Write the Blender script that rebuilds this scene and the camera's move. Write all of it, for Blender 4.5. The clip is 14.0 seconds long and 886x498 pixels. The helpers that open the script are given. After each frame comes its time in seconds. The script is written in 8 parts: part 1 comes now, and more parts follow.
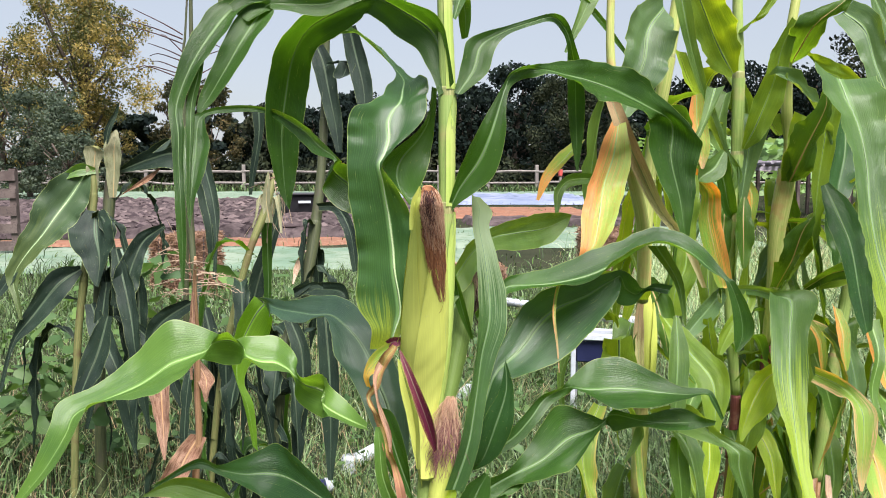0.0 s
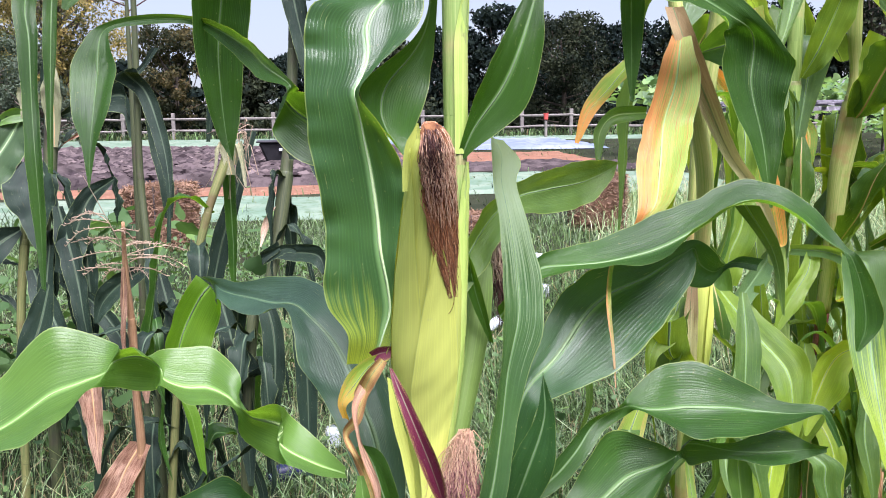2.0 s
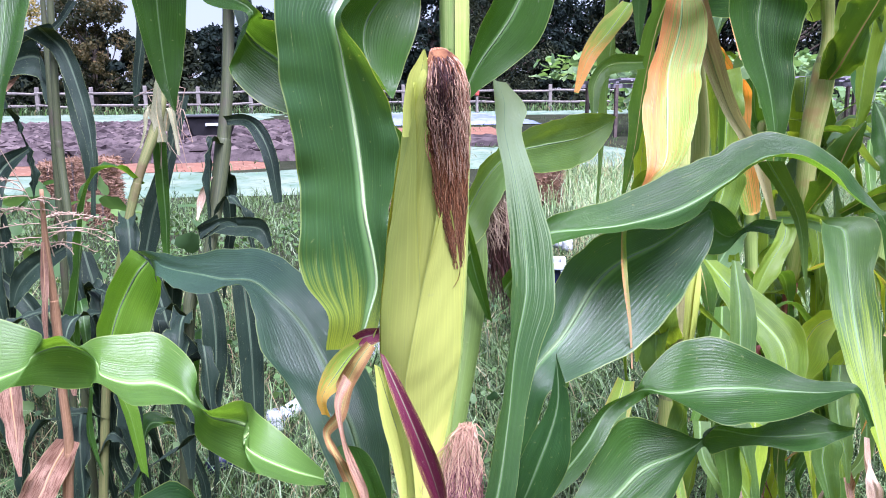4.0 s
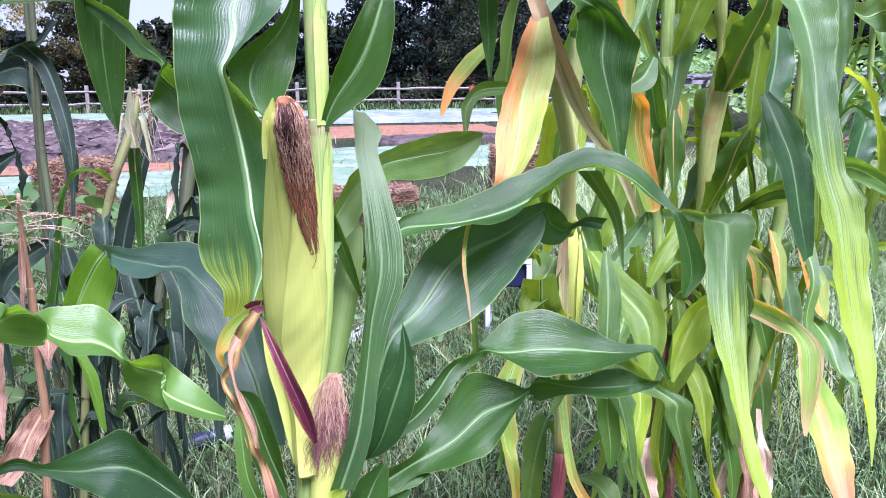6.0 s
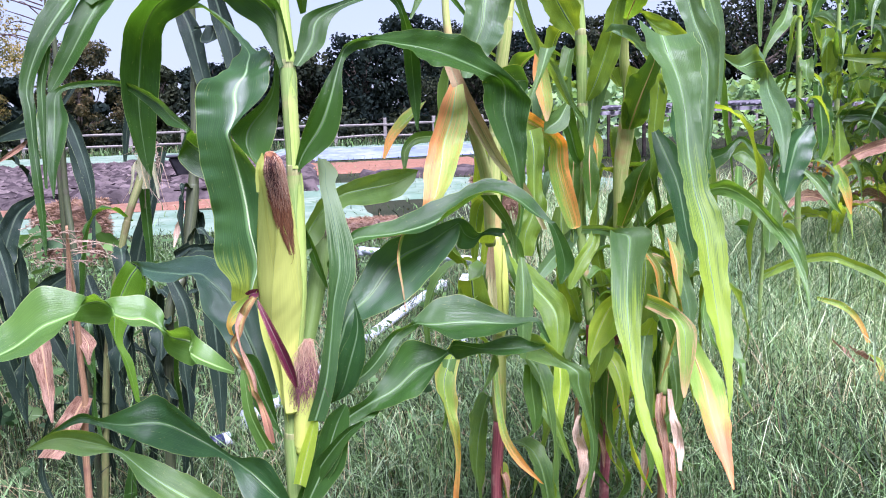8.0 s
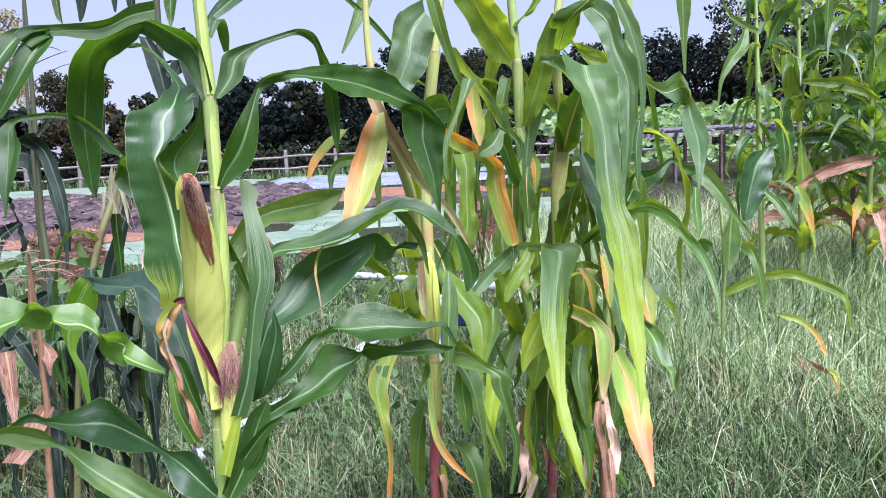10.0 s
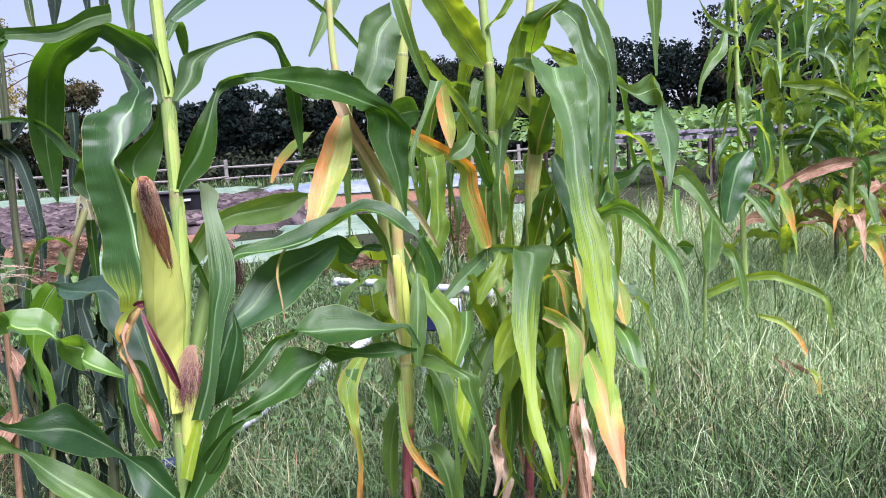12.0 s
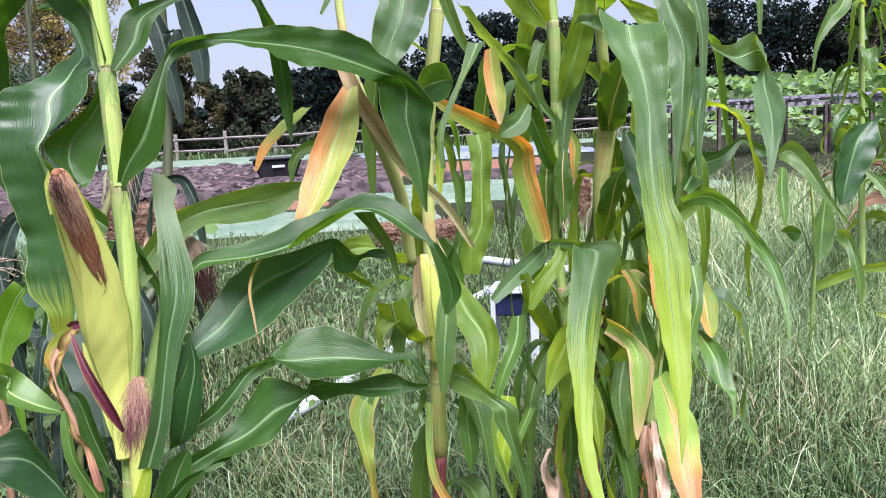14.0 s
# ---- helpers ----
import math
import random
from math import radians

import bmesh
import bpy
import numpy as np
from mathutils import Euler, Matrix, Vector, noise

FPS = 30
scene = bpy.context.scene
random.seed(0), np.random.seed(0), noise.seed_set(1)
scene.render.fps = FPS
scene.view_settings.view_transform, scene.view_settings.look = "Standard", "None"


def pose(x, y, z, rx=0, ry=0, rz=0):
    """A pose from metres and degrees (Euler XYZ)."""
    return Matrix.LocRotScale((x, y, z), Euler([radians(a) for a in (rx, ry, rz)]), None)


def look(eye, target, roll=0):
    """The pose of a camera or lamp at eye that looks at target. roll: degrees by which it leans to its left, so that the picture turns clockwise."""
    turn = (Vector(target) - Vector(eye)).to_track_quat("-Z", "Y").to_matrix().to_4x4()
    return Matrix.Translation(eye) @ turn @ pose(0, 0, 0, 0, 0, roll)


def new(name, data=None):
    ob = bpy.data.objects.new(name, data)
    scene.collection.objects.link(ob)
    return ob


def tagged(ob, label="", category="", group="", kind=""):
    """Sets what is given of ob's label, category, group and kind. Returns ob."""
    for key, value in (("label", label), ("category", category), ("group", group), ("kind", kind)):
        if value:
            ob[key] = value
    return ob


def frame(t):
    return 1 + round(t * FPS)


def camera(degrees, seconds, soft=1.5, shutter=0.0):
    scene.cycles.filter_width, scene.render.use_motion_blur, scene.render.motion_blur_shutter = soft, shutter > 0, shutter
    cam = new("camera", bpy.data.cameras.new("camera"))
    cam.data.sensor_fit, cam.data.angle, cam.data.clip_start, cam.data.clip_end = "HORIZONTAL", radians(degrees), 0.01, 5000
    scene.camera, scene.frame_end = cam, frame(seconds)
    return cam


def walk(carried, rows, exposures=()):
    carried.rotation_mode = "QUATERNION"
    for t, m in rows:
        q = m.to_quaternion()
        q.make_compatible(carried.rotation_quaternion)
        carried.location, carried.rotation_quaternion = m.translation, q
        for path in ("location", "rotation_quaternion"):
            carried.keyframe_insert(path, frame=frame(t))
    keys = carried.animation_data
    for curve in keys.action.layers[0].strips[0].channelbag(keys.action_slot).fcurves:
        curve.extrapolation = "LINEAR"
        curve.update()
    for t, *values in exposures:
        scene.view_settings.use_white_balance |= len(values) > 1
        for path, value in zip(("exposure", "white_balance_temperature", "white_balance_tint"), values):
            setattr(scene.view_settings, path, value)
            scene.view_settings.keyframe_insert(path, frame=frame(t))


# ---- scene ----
cam = camera(58.1, 14.0, soft=1.0)
METRES, EYE, TILT = 1.5, 1.08, -5.7
# seconds; x, y, z over the walk's length; yaw, pitch, roll
ROWS = [
    (0.0, 0.0, 0.0, 0.0, 0.0, 0.0, -0.0),
    (0.5, 0.0162, 0.0643, 0.0163, 0.27, -1.25, 0.16),
    (1.0, 0.0243, 0.0948, 0.0161, 0.38, -2.44, 0.27),
    (1.5, 0.0077, 0.137, 0.0131, -0.01, -3.36, 0.49),
    (2.0, -0.0115, 0.1864, 0.011, -1.1, -3.88, 0.78),
    (2.5, -0.0286, 0.2158, 0.0058, -2.64, -4.22, 1.09),
    (5.0, -0.0386, 0.2546, 0.0007, -6.75, -6.14, 0.76),
    (5.5, -0.0154, 0.21, 0.0047, -6.51, -6.15, 0.97),
    (6.0, 0.0218, 0.1369, 0.007, -6.24, -5.87, 1.23),
    (6.5, 0.0274, 0.0972, 0.024, -6.22, -5.45, 1.62),
    (7.0, 0.0342, 0.0407, 0.022, -6.5, -4.75, 2.15),
    (7.5, 0.037, -0.028, 0.0026, -6.85, -4.09, 2.61),
    (8.0, 0.0423, -0.0744, 0.0004, -6.99, -3.55, 2.85),
    (10.5, 0.1322, -0.1661, -0.0171, -6.9, -1.3, 3.72),
    (11.0, 0.137, -0.1689, -0.0178, -7.35, -1.12, 3.87),
    (11.5, 0.1393, -0.1706, -0.0189, -7.52, -1.08, 3.88),
    (12.0, 0.1474, -0.1634, -0.0212, -7.33, -1.23, 3.96),
    (12.5, 0.1592, -0.1204, -0.0154, -6.8, -1.63, 4.12),
    (13.0, 0.1696, -0.0594, -0.0037, -5.66, -2.24, 4.14),
    (13.5, 0.1786, -0.0267, -0.0002, -3.53, -2.8, 3.81),
    (14.0, 0.2312, 0.006, 0.0053, -0.42, -3.21, 3.13),
]
walk(cam, [(t, pose(0, 0, EYE, TILT) @ pose(METRES * x, METRES * y, METRES * z, 90 + pitch, roll, yaw)) for t, x, y, z, yaw, pitch, roll in ROWS],
     exposures=[(0.0, 1.50, 6300, 22), (2.5, 1.75, 5650, 33), (5.0, 1.84, 5250, 42), (8.0, 1.74, 5350, 40), (11.0, 1.53, 5550, 35), (14.0, 1.53, 5700, 33)])

# ---- sky and sun: a pale, hazy evening sky ----
SUN_UP, SUN_TURN = 60.0, 160.0
world = bpy.data.worlds.new("world")
scene.world = world
world.use_nodes = True
wn = world.node_tree
sky = wn.nodes.new("ShaderNodeTexSky")
sky.sky_type = "NISHITA"
sky.sun_disc = False
sky.sun_elevation, sky.sun_rotation = radians(SUN_UP), radians(SUN_TURN)
sky.air_density, sky.dust_density, sky.ozone_density = 1.0, 2.0, 1.5
haze = wn.nodes.new("ShaderNodeMix")
haze.data_type = "RGBA"
haze.inputs[0].default_value = 0.72
haze.inputs[7].default_value = (3.1, 3.47, 3.3, 1)
wn.links.new(sky.outputs[0], haze.inputs[6])
wn.links.new(haze.outputs[2], wn.nodes["Background"].inputs[0])
wn.nodes["Background"].inputs[1].default_value = 0.071
sun = new("sun", bpy.data.lights.new("sun", "SUN"))
sun.data.energy, sun.data.angle, sun.data.color = 5.0, radians(36), (1.0, 0.96, 0.89)
sun.matrix_world = look((4 * math.sin(radians(SUN_TURN)), 4 * math.cos(radians(SUN_TURN)), 4 * math.tan(radians(SUN_UP))), (0, 0, 0))

# ---- materials ----
def nodes_of(name):
    m = bpy.data.materials.new(name)
    m.use_nodes = True
    t = m.node_tree
    return m, t, t.nodes["Principled BSDF"], t.nodes["Material Output"]


def node(t, kind, **values):
    n = t.nodes.new(kind)
    for key, value in values.items():
        n.inputs[key.replace("_", " ")].default_value = value
    return n


def mix(t, fac, a, b, blend="MIX"):
    n = t.nodes.new("ShaderNodeMix")
    n.data_type, n.blend_type = "RGBA", blend
    for socket, value in ((n.inputs[0], fac), (n.inputs[6], a), (n.inputs[7], b)):
        if isinstance(value, (int, float)):
            socket.default_value = value
        elif isinstance(value, tuple):
            socket.default_value = (*value, 1)
        else:
            t.links.new(value, socket)
    return n.outputs[2]


def calc(t, op, a, b=0.0, c=0.0):
    n = t.nodes.new("ShaderNodeMath")
    n.operation = op
    for socket, value in zip(n.inputs, (a, b, c)):
        if isinstance(value, (int, float)):
            socket.default_value = value
        else:
            t.links.new(value, socket)
    return n.outputs[0]


def ramp(t, fac, lo, hi):
    """0 below lo, 1 above hi, smooth between."""
    n = t.nodes.new("ShaderNodeMapRange")
    n.interpolation_type = "SMOOTHSTEP"
    n.inputs[1].default_value, n.inputs[2].default_value = lo, hi
    t.links.new(fac, n.inputs[0])
    return n.outputs[0]


def noise_of(t, coord, scale, detail=3.0, rough=0.55, stretch=None):
    if stretch:
        mp = t.nodes.new("ShaderNodeMapping")
        mp.inputs["Scale"].default_value = stretch
        t.links.new(coord, mp.inputs[0])
        coord = mp.outputs[0]
    n = node(t, "ShaderNodeTexNoise", Scale=scale, Detail=detail, Roughness=rough)
    t.links.new(coord, n.inputs["Vector"])
    return n.outputs["Fac"]


def bump(t, height, bsdf, strength, distance):
    n = node(t, "ShaderNodeBump", Strength=strength, Distance=distance)
    t.links.new(height, n.inputs["Height"])
    t.links.new(n.outputs[0], bsdf.inputs["Normal"])
    return n.outputs[0]


def leaf_material(name, base, second, glow, tip=None, edge=None, tip_from=0.55, edge_width=0.25, rough=0.38, through_light=0.5, veins=34, gloss=0.38, patch=0.0, patch_colour=(0.3, 0.17, 0.07), one_side=False, vein_tone=0.42, relief=0.4, foot=None, rib=0.55, streaks=None, band=None):
    """A maize blade: fine lengthwise veins across u, colour shifts along v, light through the tissue."""
    m, t, b, out = nodes_of(name)
    uv = t.nodes.new("ShaderNodeUVMap")
    sep = t.nodes.new("ShaderNodeSeparateXYZ")
    t.links.new(uv.outputs[0], sep.inputs[0])
    u, v = sep.outputs[0], sep.outputs[1]
    obj = t.nodes.new("ShaderNodeTexCoord").outputs["Object"]
    cloud = noise_of(t, obj, 14.0, 3)
    streak = noise_of(t, uv.outputs[0], 3.0, 4, 0.6, (14.0, 1.2, 1.0))
    fine = noise_of(t, uv.outputs[0], 4.0, 2, 0.5, (veins * 1.6, 0.5, 1.0))
    wave = calc(t, "MULTIPLY_ADD", calc(t, "SINE", calc(t, "MULTIPLY", u, veins * 6.283)), 0.5, 0.5)
    line = calc(t, "MULTIPLY", calc(t, "POWER", wave, 2.5), ramp(t, fine, 0.25, 0.65))
    veined = calc(t, "MULTIPLY_ADD", line, 0.45, calc(t, "MULTIPLY", fine, 0.6))
    col = mix(t, ramp(t, cloud, 0.35, 0.68), base, second)
    col = mix(t, calc(t, "MULTIPLY", ramp(t, streak, 0.45, 0.75), 0.45), col, tuple(min(1, c * 1.4) for c in base))
    col = mix(t, calc(t, "MULTIPLY", ramp(t, veined, 0.35, 0.8), vein_tone), col, tuple(c * 2.0 + a for c, a in zip(second, (0.006, 0.016, 0.004))))
    side = calc(t, "ABSOLUTE", calc(t, "SUBTRACT", u, 0.5))
    if edge:
        if one_side:
            side = calc(t, "MULTIPLY", calc(t, "SUBTRACT", 1.0, u), 0.5)
        wob = calc(t, "MULTIPLY_ADD", streak, 1.2, calc(t, "SUBTRACT", side, 0.6))
        col = mix(t, ramp(t, wob, 0.5 - edge_width - 0.06, 0.5 - edge_width + 0.1), col, edge)
    if streaks:
        lines = noise_of(t, uv.outputs[0], 3.0, 5, 0.7, (26.0, 0.9, 1.0))
        col = mix(t, calc(t, "MULTIPLY", ramp(t, lines, 0.53, 0.60), 0.6), col, streaks)
        pale = noise_of(t, uv.outputs[0], 5.0, 4, 0.6, (18.0, 0.7, 1.0))
        col = mix(t, calc(t, "MULTIPLY", ramp(t, pale, 0.54, 0.7), 0.3), col, (0.40, 0.33, 0.12))
    if foot:
        wob = calc(t, "MULTIPLY_ADD", streak, 0.3, calc(t, "SUBTRACT", v, 0.15))
        green_veins = calc(t, "MULTIPLY_ADD", ramp(t, veined, 0.3, 0.7), -0.5, 1.0)
        col = mix(t, calc(t, "MULTIPLY", calc(t, "SUBTRACT", 1.0, ramp(t, wob, -0.01, 0.13)), green_veins), col, foot)
    if tip:
        wob = calc(t, "MULTIPLY_ADD", streak, 1.1, calc(t, "SUBTRACT", v, 0.55))
        col = mix(t, ramp(t, wob, tip_from - 0.12, tip_from + 0.16), col, tip)
    if band:
        mid = calc(t, "ABSOLUTE", calc(t, "SUBTRACT", calc(t, "MULTIPLY_ADD", streak, 0.25, calc(t, "SUBTRACT", u, 0.125)), 0.55))
        near = calc(t, "SUBTRACT", 1.0, ramp(t, calc(t, "SUBTRACT", mid, calc(t, "MULTIPLY", v, 0.22)), 0.0, 0.12))
        col = mix(t, calc(t, "MULTIPLY", near, ramp(t, v, 0.02, 0.35)), col, band)
    if patch:
        blot = noise_of(t, uv.outputs[0], 3.0, 5, 0.65, (11.0, 2.2, 1.0))
        col = mix(t, calc(t, "MULTIPLY", ramp(t, blot, 0.68 - patch * 0.25, 0.74 - patch * 0.2), 0.8), col, patch_colour)
    if rib:
        away = calc(t, "ABSOLUTE", calc(t, "SUBTRACT", u, 0.5))
        near = calc(t, "SUBTRACT", 1.0, ramp(t, calc(t, "MULTIPLY_ADD", v, 0.05, away), 0.035, 0.075))
        col = mix(t, calc(t, "MULTIPLY", near, rib), col, tuple(min(0.6, c * 2.0 + a) for c, a in zip(base, (0.10, 0.15, 0.09))))
    fleck = noise_of(t, uv.outputs[0], 1.0, 2, 0.5, (110.0, 12.0, 1.0))
    col = mix(t, calc(t, "MULTIPLY", ramp(t, fleck, 0.70, 0.75), 0.5), col, (0.34, 0.40, 0.20))
    broad = noise_of(t, obj, 5.0, 2)
    col = mix(t, calc(t, "MULTIPLY", ramp(t, broad, 0.45, 0.7), 0.25), col, tuple(min(1, c * 1.6 + 0.004) for c in base))
    speck = noise_of(t, obj, 240.0, 2)
    col = mix(t, calc(t, "MULTIPLY", ramp(t, speck, 0.70, 0.76), 0.2), col, (0.35, 0.4, 0.2))
    side = calc(t, "ABSOLUTE", calc(t, "SUBTRACT", u, 0.5))
    rim = ramp(t, side, 0.485, 0.497)
    col = mix(t, calc(t, "MULTIPLY", rim, 0.5), col, (0.32, 0.42, 0.16))
    t.links.new(col, b.inputs["Base Color"])
    t.links.new(calc(t, "MULTIPLY_ADD", cloud, 0.3, rough - 0.13), b.inputs["Roughness"])
    b.inputs["Specular IOR Level"].default_value = gloss * 0.6
    lump = noise_of(t, obj, 60.0, 3)
    normal = bump(t, calc(t, "MULTIPLY_ADD", veined, 0.8, calc(t, "MULTIPLY", lump, 0.9)), b, relief, 0.0012)
    tr = t.nodes.new("ShaderNodeBsdfTranslucent")
    t.links.new(mix(t, 1.0, col, glow, "MULTIPLY"), tr.inputs[0])
    t.links.new(normal, tr.inputs["Normal"])
    ms = t.nodes.new("ShaderNodeMixShader")
    ms.inputs[0].default_value = through_light
    t.links.new(b.outputs[0], ms.inputs[1])
    t.links.new(tr.outputs[0], ms.inputs[2])
    t.links.new(ms.outputs[0], out.inputs[0])
    return m


GLOW = (2.9, 2.25, 0.32)
LEAF = {
    "green": leaf_material("maize_leaf_green", (0.125, 0.205, 0.020), (0.070, 0.138, 0.017), GLOW, gloss=0.6),
    "footed": leaf_material("maize_leaf_lime_foot", (0.034, 0.090, 0.026), (0.022, 0.064, 0.022), GLOW, foot=(0.36, 0.46, 0.06), gloss=1.0, rough=0.30, vein_tone=0.6, relief=0.3, rib=0.9),
    "streak": leaf_material("maize_leaf_brown_streaked", (0.30, 0.24, 0.06), (0.30, 0.15, 0.09), (1.5, 1.3, 0.7), edge=(0.13, 0.03, 0.03), edge_width=0.25, tip=(0.36, 0.17, 0.11), tip_from=0.7, patch=0.3, patch_colour=(0.12, 0.03, 0.03), through_light=0.2),
    "sheath": leaf_material("maize_sheath_brown", (0.22, 0.15, 0.08), (0.30, 0.23, 0.12), (1.4, 1.2, 0.8), tip=(0.44, 0.43, 0.2), tip_from=0.4, patch=0.4, patch_colour=(0.10, 0.045, 0.03), rib=0, through_light=0.2),
    "tanrib": leaf_material("maize_leaf_tan_ribbed", (0.055, 0.122, 0.015), (0.030, 0.078, 0.013), GLOW, gloss=0.5),
    "papery": leaf_material("maize_leaf_papery", (0.44, 0.32, 0.22), (0.58, 0.47, 0.36), (1.3, 1.2, 1.0), patch=0.6, patch_colour=(0.25, 0.12, 0.09), streaks=(0.28, 0.15, 0.10), rough=0.7, through_light=0.25, gloss=0.2, rib=0.2),
    # darker copy of the green: shaded faces against the sky, put into colour
    "arch": leaf_material("maize_leaf_arching", (0.027, 0.074, 0.009), (0.015, 0.047, 0.007), (2.3, 2.2, 0.25), gloss=0.6, rough=0.34, through_light=0.42),
    # the whitish tip colour is sky sheen painted on the blade
    "silver": leaf_material("maize_leaf_sheen_tip", (0.048, 0.110, 0.032), (0.030, 0.080, 0.024), GLOW, tip=(0.23, 0.32, 0.21), tip_from=0.66, rough=0.34, gloss=0.7),
    # bluish base adds some reflected sky to the colour, besides the gloss
    "glaucous": leaf_material("maize_leaf_sky_sheen", (0.036, 0.086, 0.046), (0.022, 0.060, 0.032), GLOW, rough=0.36, gloss=1.5, through_light=0.3),
    # brighter green that holds the light behind a hanging leaf end
    "vivid": leaf_material("maize_leaf_backlit_tone", (0.12, 0.24, 0.022), (0.085, 0.19, 0.02), (2.2, 2.2, 0.3), gloss=0.4, through_light=0.55),
    "dark": leaf_material("maize_leaf_deep_green", (0.033, 0.092, 0.014), (0.018, 0.056, 0.010), GLOW, gloss=0.7, rough=0.32),
    "blue": leaf_material("maize_leaf_blue_green", (0.028, 0.084, 0.024), (0.016, 0.052, 0.017), GLOW, rough=0.32, gloss=0.8),
    "pale": leaf_material("maize_leaf_pale_green", (0.080, 0.150, 0.034), (0.046, 0.104, 0.026), GLOW, rough=0.38, gloss=0.6),
    "lime": leaf_material("maize_leaf_lime", (0.074, 0.155, 0.024), (0.046, 0.112, 0.020), (2.4, 2.2, 0.35), gloss=0.8, rough=0.36, through_light=0.4, vein_tone=0.4, relief=0.3),
    "grey": leaf_material("maize_leaf_grey_green", (0.074, 0.140, 0.054), (0.048, 0.102, 0.042), GLOW, rough=0.36, gloss=0.7),
    "greyhang": leaf_material("maize_leaf_fading", (0.074, 0.148, 0.044), (0.052, 0.114, 0.036), GLOW, tip=(0.23, 0.34, 0.030), tip_from=0.5, rough=0.38, gloss=0.6, vein_tone=0.2, rib=0.35),
    "yellow": leaf_material("maize_leaf_yellowing", (0.20, 0.30, 0.045), (0.12, 0.23, 0.05), GLOW, tip=(0.50, 0.24, 0.07), tip_from=0.58, edge=(0.38, 0.30, 0.10), edge_width=0.07, patch=0.2),
    "orange": leaf_material("maize_leaf_orange_streaked", (0.20, 0.28, 0.05), (0.15, 0.24, 0.045), (2.0, 1.7, 0.5), edge=(0.50, 0.21, 0.07), edge_width=0.215, tip=(0.50, 0.30, 0.20), tip_from=0.9, patch=0.45, patch_colour=(0.28, 0.09, 0.03), one_side=True, streaks=(0.40, 0.20, 0.05), through_light=0.3, rib=0.1),
    "orange2": leaf_material("maize_leaf_orange_edged", (0.10, 0.22, 0.03), (0.15, 0.24, 0.035), (2.2, 1.7, 0.4), edge=(0.58, 0.25, 0.06), edge_width=0.2, one_side=True, patch=0.35, patch_colour=(0.34, 0.12, 0.035), streaks=(0.46, 0.19, 0.04), through_light=0.35),
    "pink": leaf_material("maize_leaf_pink_dried", (0.17, 0.29, 0.05), (0.22, 0.32, 0.06), (2.0, 1.7, 0.6), tip=(0.58, 0.16, 0.07), tip_from=0.5, patch=0.2, patch_colour=(0.34, 0.18, 0.12), through_light=0.3, band=(0.62, 0.22, 0.11), rib=0.1),
    "dry": leaf_material("maize_leaf_dried_pink", (0.32, 0.19, 0.125), (0.44, 0.30, 0.21), (1.4, 1.2, 0.9), edge=(0.34, 0.19, 0.06), edge_width=0.12, patch=0.7, patch_colour=(0.15, 0.05, 0.04), streaks=(0.2, 0.09, 0.06), rough=0.7, through_light=0.2, gloss=0.2),
    # dark wilted green, taken near black to include shade inside the collapsed clump
    "wilt": leaf_material("maize_leaf_wilted_shaded", (0.013, 0.026, 0.016), (0.006, 0.014, 0.010), GLOW, rough=0.5, through_light=0.08, gloss=0.3, patch=0.3, patch_colour=(0.03, 0.034, 0.014), relief=0.6),
    "brownlf": leaf_material("maize_leaf_brown", (0.23, 0.13, 0.085), (0.36, 0.24, 0.17), (1.4, 1.2, 0.9), patch=0.8, patch_colour=(0.11, 0.05, 0.03), streaks=(0.13, 0.06, 0.04), relief=0.6, rough=0.75, through_light=0.2, gloss=0.15),
    "husk": leaf_material("ear_husk", (0.46, 0.52, 0.115), (0.39, 0.46, 0.095), GLOW, rough=0.5, through_light=0.1, veins=8, gloss=0.3, vein_tone=0.10, relief=0.12, rib=0),
    # darker copy of the husk; the stalk's shade on the rear ear is in it
    "husk_shaded": leaf_material("ear_husk_shaded", (0.10, 0.16, 0.035), (0.075, 0.125, 0.03), GLOW, rough=0.5, through_light=0.1, veins=8, gloss=0.3, relief=0.12, rib=0),
    "bleached": leaf_material("maize_leaf_bleached", (0.18, 0.20, 0.11), (0.26, 0.255, 0.165), (1.3, 1.2, 0.9), patch=0.5, patch_colour=(0.10, 0.11, 0.05), streaks=(0.13, 0.16, 0.07), rough=0.7, through_light=0.2, gloss=0.2),
    # bright yellow-green base includes light shining through the low leaves
    "chart": leaf_material("maize_leaf_chartreuse", (0.24, 0.34, 0.030), (0.17, 0.28, 0.026), GLOW, gloss=0.5, patch=0.15, patch_colour=(0.34, 0.24, 0.06)),
    "pinkedge": leaf_material("maize_leaf_pink_edged", (0.16, 0.25, 0.05), (0.12, 0.21, 0.04), GLOW, edge=(0.50, 0.30, 0.21), edge_width=0.10, tip=(0.42, 0.25, 0.15), tip_from=0.85, patch=0.25, patch_colour=(0.36, 0.22, 0.10), through_light=0.4),
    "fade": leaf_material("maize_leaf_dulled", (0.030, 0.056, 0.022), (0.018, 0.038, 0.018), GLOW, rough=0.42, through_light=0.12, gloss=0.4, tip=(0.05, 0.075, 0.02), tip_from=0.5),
    "purple": leaf_material("husk_purple", (0.085, 0.012, 0.028), (0.055, 0.008, 0.02), (1.5, 1.0, 1.0), rough=0.35, through_light=0.08, edge=(0.34, 0.3, 0.07), edge_width=0.04),
}


